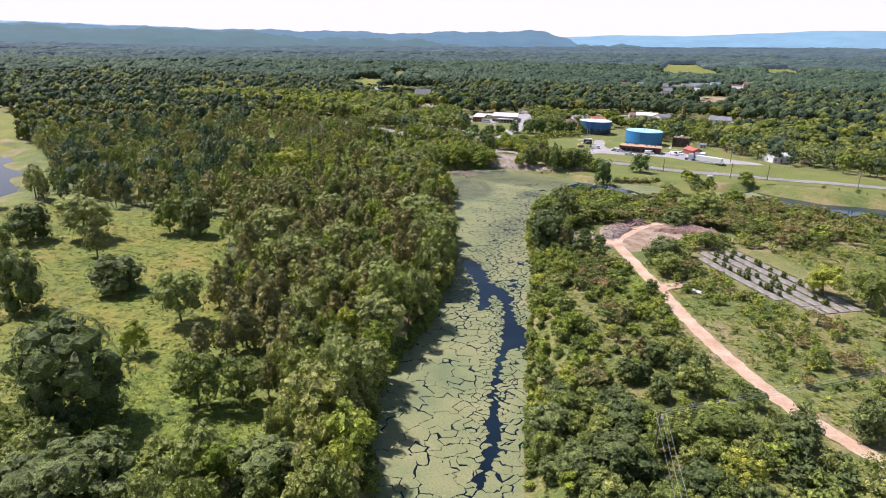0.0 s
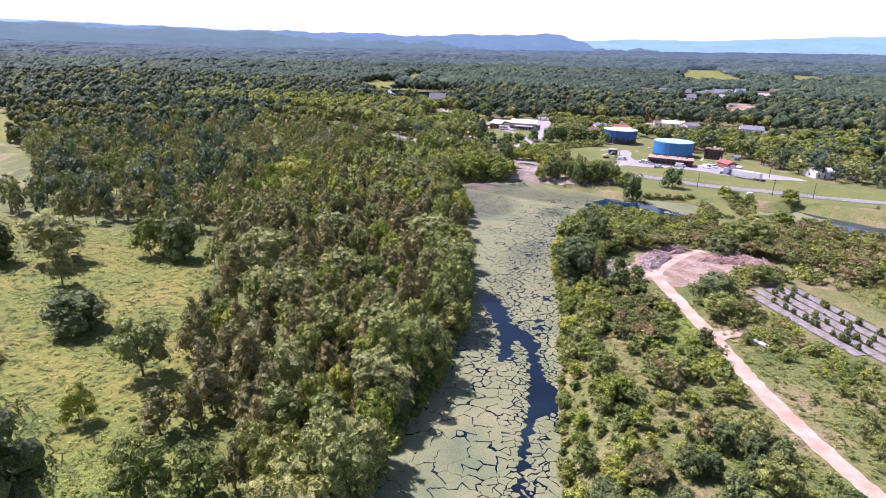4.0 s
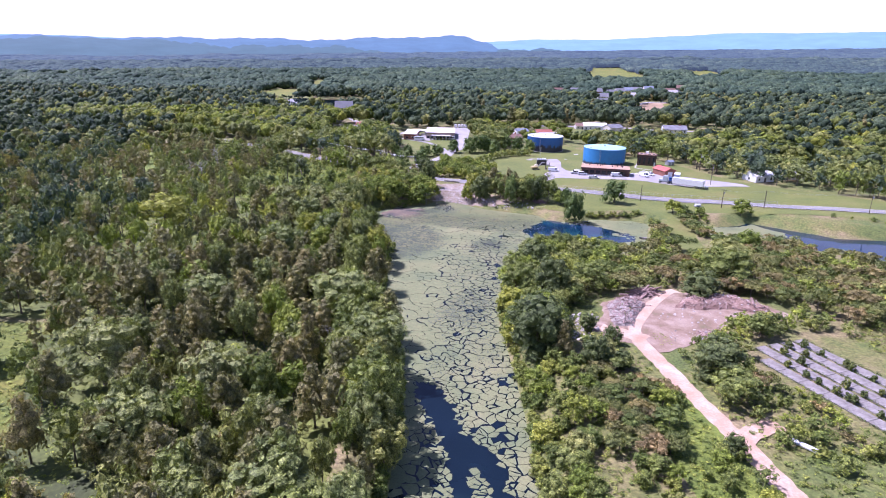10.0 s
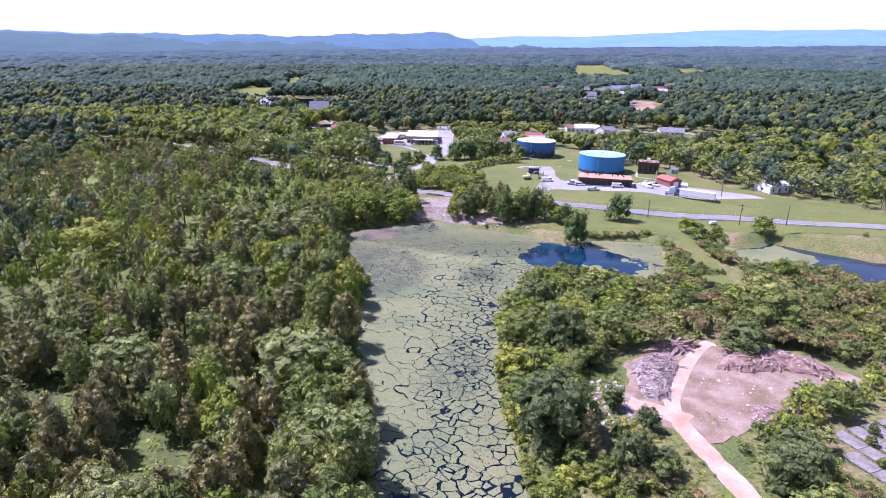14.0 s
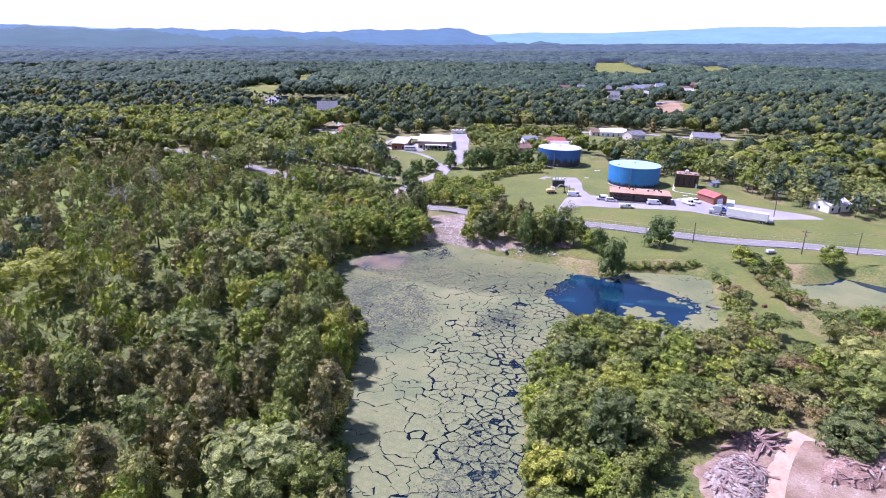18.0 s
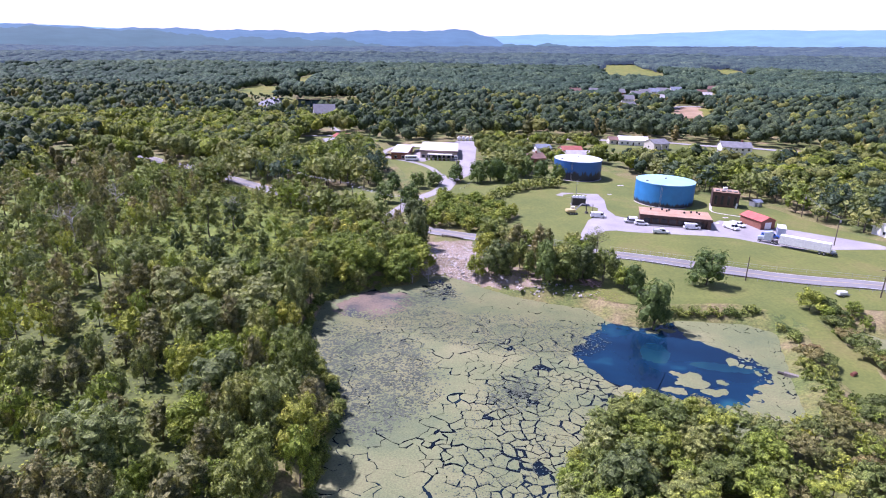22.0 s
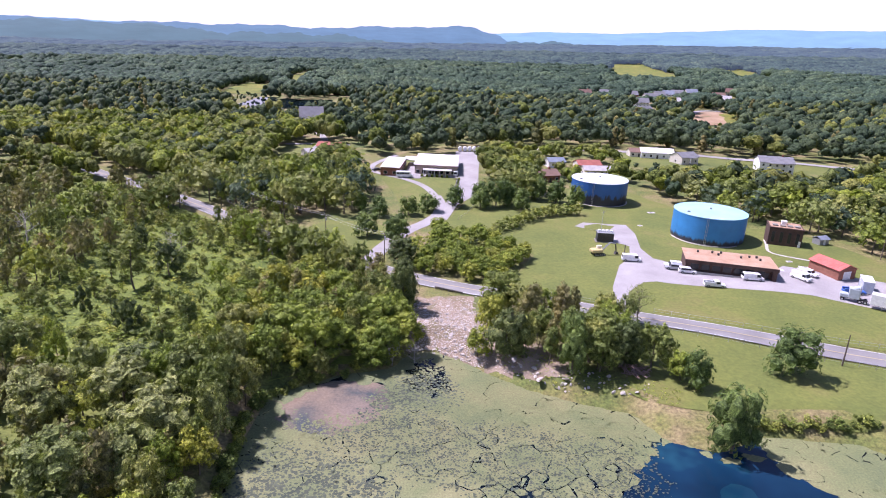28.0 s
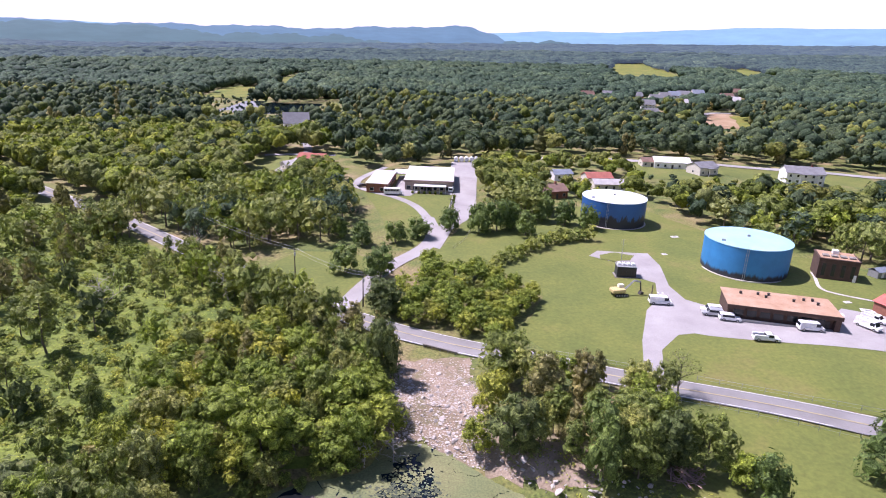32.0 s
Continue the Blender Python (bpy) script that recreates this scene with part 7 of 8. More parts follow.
def vehicle(x, y, turn, kind, paint, label, name="van"):
    """A parked vehicle, nose towards +x: van, suv, pickup or car."""
    v = empty(name, x, y, zat(x, y) + 0.17, turn, label, "vehicle", "parked vehicles")
    L, W, H, hood = {"van": (5.6, 2.0, 2.1, 0.75), "suv": (4.9, 1.9, 1.75, 1.25), "pickup": (5.6, 1.95, 1.8, 1.3), "car": (4.5, 1.8, 1.42, 1.25)}[kind]
    h1 = 0.95 if kind != "van" else 1.05
    low = [(-L / 2, 0.35), (L / 2 - 0.1, 0.35), (L / 2, 0.6), (L / 2 - 0.08, h1 - 0.1), (L / 2 - hood, h1), (-L / 2, h1)]
    body = prism([(a, b) for a, b in low], -W / 2, W / 2)
    bmesh.ops.bevel(body, geom=list(body.edges), offset=0.06, segments=1, affect="EDGES")
    part("body", body, paint, v)
    x0 = {"van": -L / 2 + 0.05, "suv": -L / 2 + 0.1, "pickup": -0.3, "car": -L / 2 + 0.75}[kind]
    x1 = L / 2 - hood
    cab = prism([(x0, h1 - 0.02), (x1 + 0.1, h1 - 0.02), (x1 - 0.5, H), (x0 + (0.1 if kind != "car" else 0.5), H)], -W / 2 + 0.1, W / 2 - 0.1)
    bmesh.ops.bevel(cab, geom=list(cab.edges), offset=0.07, segments=1, affect="EDGES")
    part("cab", cab, paint, v)
    part("windscreen", prism([(x1 + 0.02, h1 + 0.08), (x1 + 0.09, h1 + 0.08), (x1 - 0.36, H - 0.12), (x1 - 0.43, H - 0.12)], -W / 2 + 0.2, W / 2 - 0.2), GLASS, v)
    for s in (-1, 1):
        a, b = (x1 - 1.3, x1 - 0.3) if kind in ("van", "pickup") else (x0 + 0.5, x1 - 0.35)
        part("side_window", box(a, b, s * (W / 2 - 0.1) - 0.02, s * (W / 2 - 0.1) + 0.02, h1 + 0.1, H - 0.18), GLASS, v)
        part("headlight", box(L / 2 - 0.09, L / 2 + 0.01, s * (W / 2 - 0.3) - 0.15, s * (W / 2 - 0.3) + 0.15, 0.6, 0.76), GLASS, v)
        for wx in (-L / 2 + 1.0, L / 2 - 0.95):
            wheel(v, wx, s * (W / 2 - 0.1))
    part("rear_window", box(x0 - 0.03, x0 + 0.12, -W / 2 + 0.3, W / 2 - 0.3, h1 + 0.15, H - 0.25), GLASS, v)
    if kind == "pickup":
        part("bed_floor", box(-L / 2 + 0.12, x0 - 0.08, -W / 2 + 0.15, W / 2 - 0.15, h1 - 0.02, h1 + 0.02), DARK, v)
        for s in (-1, 1):
            part("tool_box", box(-L / 2 + 0.05, x0 - 0.05, s * (W / 2 - 0.2) - 0.2, s * (W / 2 - 0.2) + 0.2, h1, h1 + 0.5, 0.03), paint, v)
    if kind == "van":
        for i in range(3):
            part("roof_rack", box(-1.8 + i * 1.2, -1.7 + i * 1.2, -0.8, 0.8, H + 0.02, H + 0.1), STEEL, v)
    return v


VW = plain("vehicle_white", (0.78, 0.78, 0.78), 0.3)
VS = plain("vehicle_silver", (0.45, 0.46, 0.48), 0.35, 0.3)
for x, y, a, k, p, lb, nm in (
    (60.5, 408, -6, "van", VW, "white work van parked at the lawn edge", "van"), (71.5, 404, 172, "suv", VW, "white sport utility car beside the brick building", "car"), (71.0, 402, 170, "suv", VS, "silver sport utility car beside the brick building", "car"),
    (74.0, 399.2, -12, "suv", VW, "white sport utility car nose to the low wall", "car"), (77.5, 389.0, -8, "pickup", VW, "white utility pickup with tool boxes", "pickup_truck"), (90.2, 394.2, -6, "van", VW, "white panel van before the brick building", "van"),
    (105.2, 396.8, -62, "van", VW, "white van parked by the garage", "van"), (109.5, 401, -55, "pickup", VW, "white pickup parked by the garage", "pickup_truck"), (115.5, 389.0, -10, "pickup", BLUE, "blue pickup by the delivery truck", "pickup_truck"),
    (10.5, 517.5, 85, "van", VW, "white van at the corner of the low building", "van"), (-26, 520, 30, "car", plain("vehicle_black", (0.03, 0.03, 0.035), 0.3), "dark car on the loop drive", "car"), (19.5, 489.5, 70, "car", plain("vehicle_grey", (0.10, 0.10, 0.11), 0.3), "dark grey car by the lot trees", "car"),
):
    vehicle(x, y, a, k, p, lb, nm)


def bus(x, y, turn):
    b = empty("minibus", x, y, zat(x, y) + 0.1, turn, "white minibus beside the annex", "bus")
    part("body", box(-3.4, 3.0, -1.1, 1.1, 0.45, 2.8, 0.15), VW, b)
    part("nose", box(2.9, 3.9, -0.95, 0.95, 0.45, 1.5, 0.12), VW, b)
    for s in (-1, 1):
        for i in range(5):
            part("side_window", box(-3.0 + i * 1.15, -2.1 + i * 1.15, s * 1.1 - 0.02, s * 1.1 + 0.02, 1.6, 2.4), GLASS, b)
        for wx in (-2.2, 2.7):
            wheel(b, wx, s * 0.95, 0.42)
    part("windscreen", box(2.99, 3.03, -0.9, 0.9, 1.6, 2.5), GLASS, b)


bus(-13.0, 508.6, 2)


def truck():
    """A tractor with a long box trailer."""
    t = empty("semi_trailer", 119.6, 375.6, zat(119, 375) + 0.12, -38, "long white box trailer parked at the yard end", "trailer")
    L = 14.6
    part("box_body", box(-L / 2, L / 2, -1.28, 1.28, 1.2, 4.0, 0.05), WHITE, t)
    for i in range(12):
        for s in (-1, 1):
            part("rib", box(-L / 2 + 0.6 + i * 1.22, -L / 2 + 0.66 + i * 1.22, s * 1.28 - 0.02, s * 1.28 + 0.03, 1.3, 3.9), WHITE, t)
    part("frame", box(-L / 2 + 0.5, L / 2 - 0.3, -0.6, 0.6, 0.95, 1.2), DARK, t)
    part("rear_doors", box(L / 2, L / 2 + 0.05, -1.2, 1.2, 1.3, 3.9), WHITE, t)
    for wx in (L / 2 - 1.4, L / 2 - 2.7):
        for s in (-1, 1):
            wheel(t, wx, s * 1.0, 0.5, 0.5)
    for s in (-1, 1):
        part("landing_leg", box(-L / 2 + 2.6, -L / 2 + 2.8, s * 0.7 - 0.1, s * 0.7 + 0.1, 0.05, 1.2), STEEL, t)
    c = empty("truck_tractor", 111.4, 383.4, zat(111, 383) + 0.12, 148, "pale blue-grey truck tractor with a sleeper cab", "truck")
    CABP = plain("tractor_paint", (0.42, 0.47, 0.52), 0.35)
    part("cab", box(-1.4, 1.1, -1.2, 1.2, 1.0, 3.7, 0.15), CABP, c)
    part("hood", box(1.0, 2.9, -0.95, 0.95, 0.9, 2.0, 0.18), CABP, c)
    part("fairing", prism([(-1.2, 3.6), (0.7, 3.6), (-0.9, 4.1), (-1.2, 4.1)], -1.1, 1.1), CABP, c)
    part("windscreen", box(1.08, 1.13, -1.0, 1.0, 2.1, 3.2), GLASS, c)
    part("frame", box(-3.4, 2.6, -0.45, 0.45, 0.7, 1.0), DARK, c)
    for wx in (-2.9, -1.7, 2.2):
        for s in (-1, 1):
            wheel(c, wx, s * 0.95, 0.5, 0.4)
    for s in (-1, 1):
        part("exhaust", tube(-1.5, s * 1.0, 1.0, 4.2, 0.09, seg=8), STEEL, c)


truck()


def office_trailer():
    t = empty("storage_container", 120.3, 391.6, zat(120, 391) + 0.05, 65, "tall pale metal storage container beside the garage", "container")
    part("body", box(-3, 3, -1.3, 1.3, 0.2, 3.4, 0.04), plain("pale_container", (0.55, 0.58, 0.62), 0.5), t)
    part("roof", box(-3.1, 3.1, -1.4, 1.4, 3.4, 3.55), WHITE, t)
    for i in range(10):
        part("rib", box(-2.8 + i * 0.6, -2.7 + i * 0.6, -1.34, 1.34, 0.3, 3.3), plain("container_rib", (0.5, 0.53, 0.57), 0.5) if i == 0 else bpy.data.materials["container_rib"], t)
    s = empty("garden_shed", 131, 432, zat(131, 432), 20, "small grey shed at the wood edge", "shed")
    part("wall", box(-2, 2, -1.5, 1.5, 0, 2.1), GREY, s)
    for k in (-1, 1):
        part("roof", prism([(0, 0), (0, 0.1), (1.9, -0.85), (1.9, -0.95)], -2.2, 2.2), SHINGLE["blue"], s, m=pose(0, 0, 2.85, 0, 0, 90 * k))
    part("door", box(-0.5, 0.5, -1.56, -1.5, 0, 1.9), WHITE, s)


office_trailer()


def excavator(x, y, turn):
    e = empty("excavator", x, y, zat(x, y) + 0.02, turn, "yellow tracked excavator with dark boom on the lawn", "excavator")
    for s in (-1, 1):
        tr = part("track", box(-1.9, 1.9, s * 1.1 - 0.3, s * 1.1 + 0.3, 0.0, 0.8, 0.25), TYRE, e)
        for i in range(5):
            part("roller", tube(-1.4 + i * 0.7, 0, -0.32, 0.32, 0.24, seg=8), STEEL, tr, m=pose(0, s * 1.1, 0.4, 90, 0, 0))
    part("turntable", tube(0, 0, 0.7, 1.0, 0.9), DARK, e)
    part("house", box(-2.1, 1.0, -1.3, 1.3, 1.0, 2.0, 0.12), plain("machine_cream", (0.55, 0.44, 0.20), 0.45), e)
    cb = part("cab", box(-0.3, 1.2, 0.3, 1.3, 1.0, 2.8, 0.1), plain("cab_cream", (0.7, 0.66, 0.52), 0.5), e)
    part("cab_window", box(1.18, 1.22, 0.4, 1.2, 1.6, 2.6), GLASS, cb)
    part("cab_window", box(0.0, 1.0, 1.29, 1.33, 1.7, 2.6), GLASS, cb)
    part("counterweight", box(-2.5, -2.0, -1.25, 1.25, 1.0, 1.9, 0.15), YELLOW, e)
    for a, b, r, nm in (((0.9, -0.3, 1.6), (3.4, -0.3, 4.0), 0.28, "boom"), ((3.4, -0.3, 4.0), (5.2, -0.3, 3.6), 0.24, "boom"), ((5.2, -0.3, 3.8), (5.7, -0.3, 1.0), 0.2, "stick")):
        part(nm, rod(a, b, r, seg=4), DARK if nm == "stick" else GREY, e)
    part("bucket", prism([(5.1, 0.1), (6.1, 0.1), (6.2, 0.9), (5.6, 1.1)], -0.9, 0.3), DARK, e)


excavator(52.0, 413.5, 12)


def kiosk():
    k = empty("electrical_enclosure", 57.3, 427.5, zat(57, 427) + 0.05, -4, "dark grey louvred electrical enclosure with roof units", "electrical cabinet")
    part("body", box(-2.6, 2.6, -1.6, 1.6, 0.15, 3.0), plain("slate_panel", (0.045, 0.05, 0.06), 0.5, 0.2), k)
    part("base", box(-3, 3, -2, 2, -0.2, 0.15), SLAB, k)
    part("roof", box(-2.75, 2.75, -1.75, 1.75, 3.0, 3.15), GREY, k)
    for i in range(4):
        part("door", box(-2.45 + i * 1.25, -1.3 + i * 1.25, -1.66, -1.6, 0.3, 2.7), DARK, k)
        part("roof_unit", box(-2.3 + i * 1.25, -1.5 + i * 1.25, -0.5, 0.8, 3.15, 3.75, 0.05), WHITE, k)
    a = empty("antenna_mast", 57.0, 431.5, zat(57, 431), 0, "thin steel antenna mast behind the enclosure", "mast")
    part("mast", tube(0, 0, 0, 9.5, 0.09, 0.05, 8), STEEL, a)
    for i in range(3):
        part("arm", rod((-0.6, 0, 8.0 + i * 0.6), (0.6, 0, 8.0 + i * 0.6), 0.03), STEEL, a)
    part("footing", box(-0.5, 0.5, -0.5, 0.5, -0.2, 0.15), SLAB, a)


kiosk()
for i, (x, y) in enumerate(((14.2, 583), (17, 583.3), (19.6, 583.6), (22.2, 583.9), (24.8, 584.2))):
    g = empty("storage_tank", x, y, zat(x, y) + 0.15, 90, "white cylindrical storage tank at the lot end", "storage tank", "tanks at the lot end")
    part("shell", tube(0, 0, -1.6, 1.6, 1.1, seg=20, m=pose(0, 0, 1.5, 0, 90, 0)), WHITE, g)
    for s in (-1, 1):
        part("saddle", box(s - 0.15, s + 0.15, -0.8, 0.8, 0, 0.7), SLAB, g)

# walks and pads in the lawn
strip("footpath", [(113.2, 434), (111, 428), (107.5, 420.5), (111, 416.5), (118, 412.5)], 0.9, 0.16, PALE_CONC, across=2, step=1.0, label="pale concrete footpath between the buildings", category="path")
for x, y, w, d, a in ((85, 466, 2.6, 1.6, 10), (112, 407, 3.2, 2.0, -20), (102.5, 404.5, 3.6, 2.0, -15), (63, 415, 1.6, 1.0, 0), (75, 447, 1.6, 1.2, 20), (110, 412, 1.8, 1.2, 10)):
    s = empty("concrete_pad", x, y, zat(x, y) + 0.08, a, "small pale concrete pad set in the lawn", "slab")
    part("slab", box(-w / 2, w / 2, -d / 2, d / 2, -0.1, 0.12, 0.02), WHITE_ROOF, s)
    part("hatch", box(-w / 5, w / 5, -d / 5, d / 5, 0.12, 0.2), GREY, s)


# ---- poles, wires, fences ----
def utility_pole(x, y, h, turn, arm=True, name="utility_pole"):
    p = empty(name, x, y, zat(x, y) - 0.2, turn, "dark wooden utility pole beside the road", "utility pole", "utility poles")
    part("pole", tube(0, 0, 0, h, 0.17, 0.11, 8), CREOSOTE, p)
    if arm:
        part("crossarm", box(-1.2, 1.2, -0.06, 0.06, h - 0.7, h - 0.56), CREOSOTE, p)
        for s in (-1.1, -0.4, 0.4, 1.1):
            part("insulator", tube(s, 0, h - 0.56, h - 0.36, 0.05, seg=6), GREY, p)
        part("transformer", tube(0.3, -0.28, h - 2.2, h - 1.3, 0.24, seg=10), GREY, p)
    return p


POLES = [(-70, 451, 9.5), (-32, 419, 9.5), (-12.5, 404, 9.0), (9.5, 476, 8.5), (58.5, 409, 5.0), (89, 350.2, 7.5), (120, 338.5, 8.5), (138, 338, 8), (133.5, 382, 10.5), (143, 419, 9.5), (178, 330, 9)]
for x, y, h in POLES:
    utility_pole(x, y, h, -20, arm=h > 8)
p0 = utility_pole(31.0, 92.5, 10.0, 60)
wz = zat(31, 92.5) + 9.6


def wire(a, b, sag, label="thin overhead power wire"):
    a, b = np.array(a, float), np.array(b, float)
    n = 14
    pts = [a + (b - a) * i / n - np.array([0, 0, 4 * sag * (i / n) * (1 - i / n)]) for i in range(n + 1)]
    V, Q = limb_mesh(None, [(pts[i], pts[i + 1], 0.022, 0.022) for i in range(n)])
    tagged(new("power_wire", mesh_np("power_wire", V, Q, None, [STEEL])), label, "wire", group="overhead wires")


for o in (-0.9, 0.0, 0.9):
    wire((31 + o * 0.5, 92.5 + o * 0.8, wz), (150 + o, 152 + o * 2, wz + 2.5), 2.2)
    wire((31 + o * 0.8, 92.5 - o * 0.3, wz), (26 + o, 20, wz + 1.0), 1.6)
for (x0, y0, h0), (x1, y1, h1) in ((POLES[0], POLES[1]), (POLES[1], POLES[2]), (POLES[6], POLES[7]), (POLES[7], POLES[10]), (POLES[8], POLES[9])):
    for o in (-1, 1):
        wire((x0, y0 + o, zat(x0, y0) + h0 - 0.6), (x1, y1 + o, zat(x1, y1) + h1 - 0.6), 0.9)


def fence(line, gap, h, label, rails=2, wood=False):
    c = smooth_line(line, gap)
    f = empty("fence", *c[0], zat(*c[0]), 0, label, "fence")
    o = Vector((*c[0], zat(*c[0])))
    top = []
    for x, y in c:
        z = zat(x, y)
        part("post", tube(x - o.x, y - o.y, z - o.z - 0.2, z - o.z + h, 0.05, seg=6), CREOSOTE if wood else STEEL, f)
        top.append(Vector((x, y, z)) - o)
    for k in range(rails):
        zz = h * (0.98 - 0.55 * k)
        for a, b in zip(top, top[1:]):
            part("rail", rod(a + Vector((0, 0, zz)), b + Vector((0, 0, zz)), 0.028, seg=4), STEEL, f)


fence([(26, 373.5), (49, 364.8), (61, 361), (85, 352.5), (105, 345.2), (123, 341.2), (150, 336)], 3.2, 1.4, "wire fence with steel posts along the road")
fence([(30, 381), (44, 376.5)], 2.4, 1.1, "pale rail fence above the road")
fence([(56, 372.5), (85, 362.5), (123, 351.5), (150, 346)], 4.0, 1.2, "thin wire fence on the upper road verge")
fence([(10, 447), (14, 455), (18, 472), (22, 486)], 3.0, 1.3, "dark fence curving beside the parking lot", wood=True)
g = empty("guard_rail", 6, 383.2, zat(6, 383) + 0.05, -25, "short concrete bridge parapet over the outlet", "barrier")
part("beam", box(-4, 4, -0.15, 0.15, 0.35, 0.75, 0.03), SLAB, g)
for i in range(5):
    part("post", box(-3.8 + i * 1.85, -3.6 + i * 1.85, -0.1, 0.1, -0.3, 0.4), SLAB, g)


# ---- rocks, rubble, debris ----
def rock_mesh(seed, flat=0.7):
    rng = np.random.default_rng(seed)
    v = ICO_V * rng.uniform(0.6, 1.15, (len(ICO_V), 1)) * (1, rng.uniform(0.6, 1), flat * rng.uniform(0.5, 1))
    return mesh_np("rock", v * 0.5, None, ICO_F, [])


def plank_mesh(seed):
    rng = np.random.default_rng(seed)
    bm = box(-0.5, 0.5, -0.06, 0.06, -0.03, 0.03)
    for v in bm.verts:
        v.co += Vector(rng.normal(0, 0.012, 3))
    me = bpy.data.meshes.new("plank")
    bm.to_mesh(me)
    bm.free()
    return me


PALE_STONE = surface("pale_stone", [(0.3, (0.374, 0.324, 0.288)), (0.7, (0.533, 0.504, 0.475))], 1.2, 5.0, vary=0.15, bump=0.3)
WOOD_SCRAP = surface("scrap_wood", [(0.3, (0.17, 0.10, 0.085)), (0.55, (0.34, 0.235, 0.20)), (0.75, (0.52, 0.43, 0.39))], 1.6, 5.0, vary=0.25)
ROCKS = [rock_mesh(s) for s in range(8)]
SLABS = [rock_mesh(40 + s, 0.28) for s in range(6)]
PLANKS = [plank_mesh(70 + s) for s in range(4)]
for m in ROCKS + SLABS:
    m.materials.append(PALE_STONE)
for m in PLANKS:
    m.materials.append(WOOD_SCRAP)
rng = np.random.default_rng(55)


def strewn(parent, name, meshes, p, z, lo, hi, tumble=25.0, long=1.0):
    for i, ((x, y), zz) in enumerate(zip(p, z)):
        s = rng.uniform(lo, hi) if rng.random() < 0.8 else rng.uniform(hi, hi * 1.6)
        ob = part(name, meshes[int(rng.integers(len(meshes)))], None, parent)
        ob.matrix_basis = pose(x, y, zz, *(rng.normal(0, tumble, 2)), rng.uniform(0, 360)) @ Matrix.Diagonal((s * long, s, s, 1))


def grit(name, p, z, lo, hi, material, label, category="rubble"):
    V, F, base = [], [], 0
    for (x, y), zz in zip(p, z):
        s = rng.uniform(lo, hi)
        V.append(ICO_V * rng.uniform(0.5, 1.1, (12, 1)) * s * (1, 0.8, 0.5) + (x, y, zz))
        F.append(ICO_F + base)
        base += 12
    tagged(new(name, mesh_np(name, np.vstack(V), None, np.vstack(F), [material])), label, category, kind="stuff")


rip = tagged(new("riprap"), "tumbled pale stones covering the dam outlet", "stones", kind="structure")
p = scatter(rng, [(-3.5, 378), (-3.3, 356), (3, 354.6), (9, 352), (13, 351), (13, 378)], 1.0)
p = p[rng.random(len(p)) < np.clip(1.25 - (p[:, 1] - 352) / 16, 0.1, 1)]
strewn(rip, "stone", SLABS + ROCKS, p, height(p) + 0.1, 0.35, 1.0)
p = scatter(rng, [(13, 351), (24, 341.5), (42, 336.5), (46, 333), (47, 335), (30, 346), (16, 352)], 1.7)
strewn(rip, "stone", SLABS + ROCKS, p[rng.random(len(p)) < 0.42][:80], height(p) + 0.1, 0.4, 1.5)
p = scatter(rng, SPILL, 0.46)
p = p[rng.random(len(p)) < np.clip(1.3 - (p[:, 1] - 354) / 22, 0.15, 0.95) * np.where(p[:, 0] > 14, 0.25, 1)]
grit("outlet_gravel", p, height(p) + 0.1, 0.1, 0.32, ROCK, "small pale stones between the larger rocks")


def heap(name, poly, top, material, label):
    """A mound of debris inside an outline."""
    from mathutils.geometry import delaunay_2d_cdt
    r = np.random.default_rng(len(poly))
    ring = ragged(poly, 1.0, 0.25, r)
    lo, hi = np.min(ring, 0), np.max(ring, 0)
    X, Y = np.meshgrid(np.arange(lo[0], hi[0], 0.7), np.arange(lo[1], hi[1], 0.7))
    grid = np.column_stack([X.ravel(), Y.ravel()]) + r.uniform(-0.2, 0.2, (X.size, 2))
    grid = grid[edge_dist(grid, ring) < -0.4]
    vs, _, fs, *_ = delaunay_2d_cdt([Vector(q) for q in ring] + [Vector(q) for q in grid], [], [list(range(len(ring)))], 1, 1e-4)
    xy = np.array([tuple(v) for v in vs])
    d = -edge_dist(xy, ring)
    up = top * (1 - np.exp(-np.maximum(d, 0) / (0.5 * top + 0.6))) + r.uniform(-0.15, 0.15, len(xy)) * (d > 0.3)
    co = np.column_stack([xy, height(xy) + 0.1 + np.maximum(up, 0)])
    ob = tagged(new(name), label, "debris heap", group="debris heaps")
    part("mound", mesh_np("mound", co, None, np.array([f for f in fs if len(f) == 3]), [material]), None, ob)
    return ob, lambda q: height(q) + 0.1 + top * (1 - np.exp(-np.maximum(-edge_dist(q, ring), 0) / (0.5 * top + 0.6)))


PILE_A = [(40, 215), (41.5, 227), (46, 231.5), (50.5, 232), (51.5, 227), (47.5, 221), (44.5, 214)]
PILE_B = [(58, 225), (62, 230), (68, 234), (75, 232), (82, 224), (80, 220.5), (72, 224), (64, 223)]
PILE_C = [(49, 233.5), (51, 238), (56, 238.5), (58, 235), (54, 232.5)]
PILE_D = [(56, 206.5), (58, 210.5), (63, 211), (63, 208), (60, 206)]
GREY_RUBBLE = surface("grey_rubble", [(0.3, (0.190, 0.152, 0.128)), (0.5, (0.300, 0.252, 0.215)), (0.72, (0.430, 0.385, 0.345))], 0.9, 4.0, vary=0.3, bump=0.6)
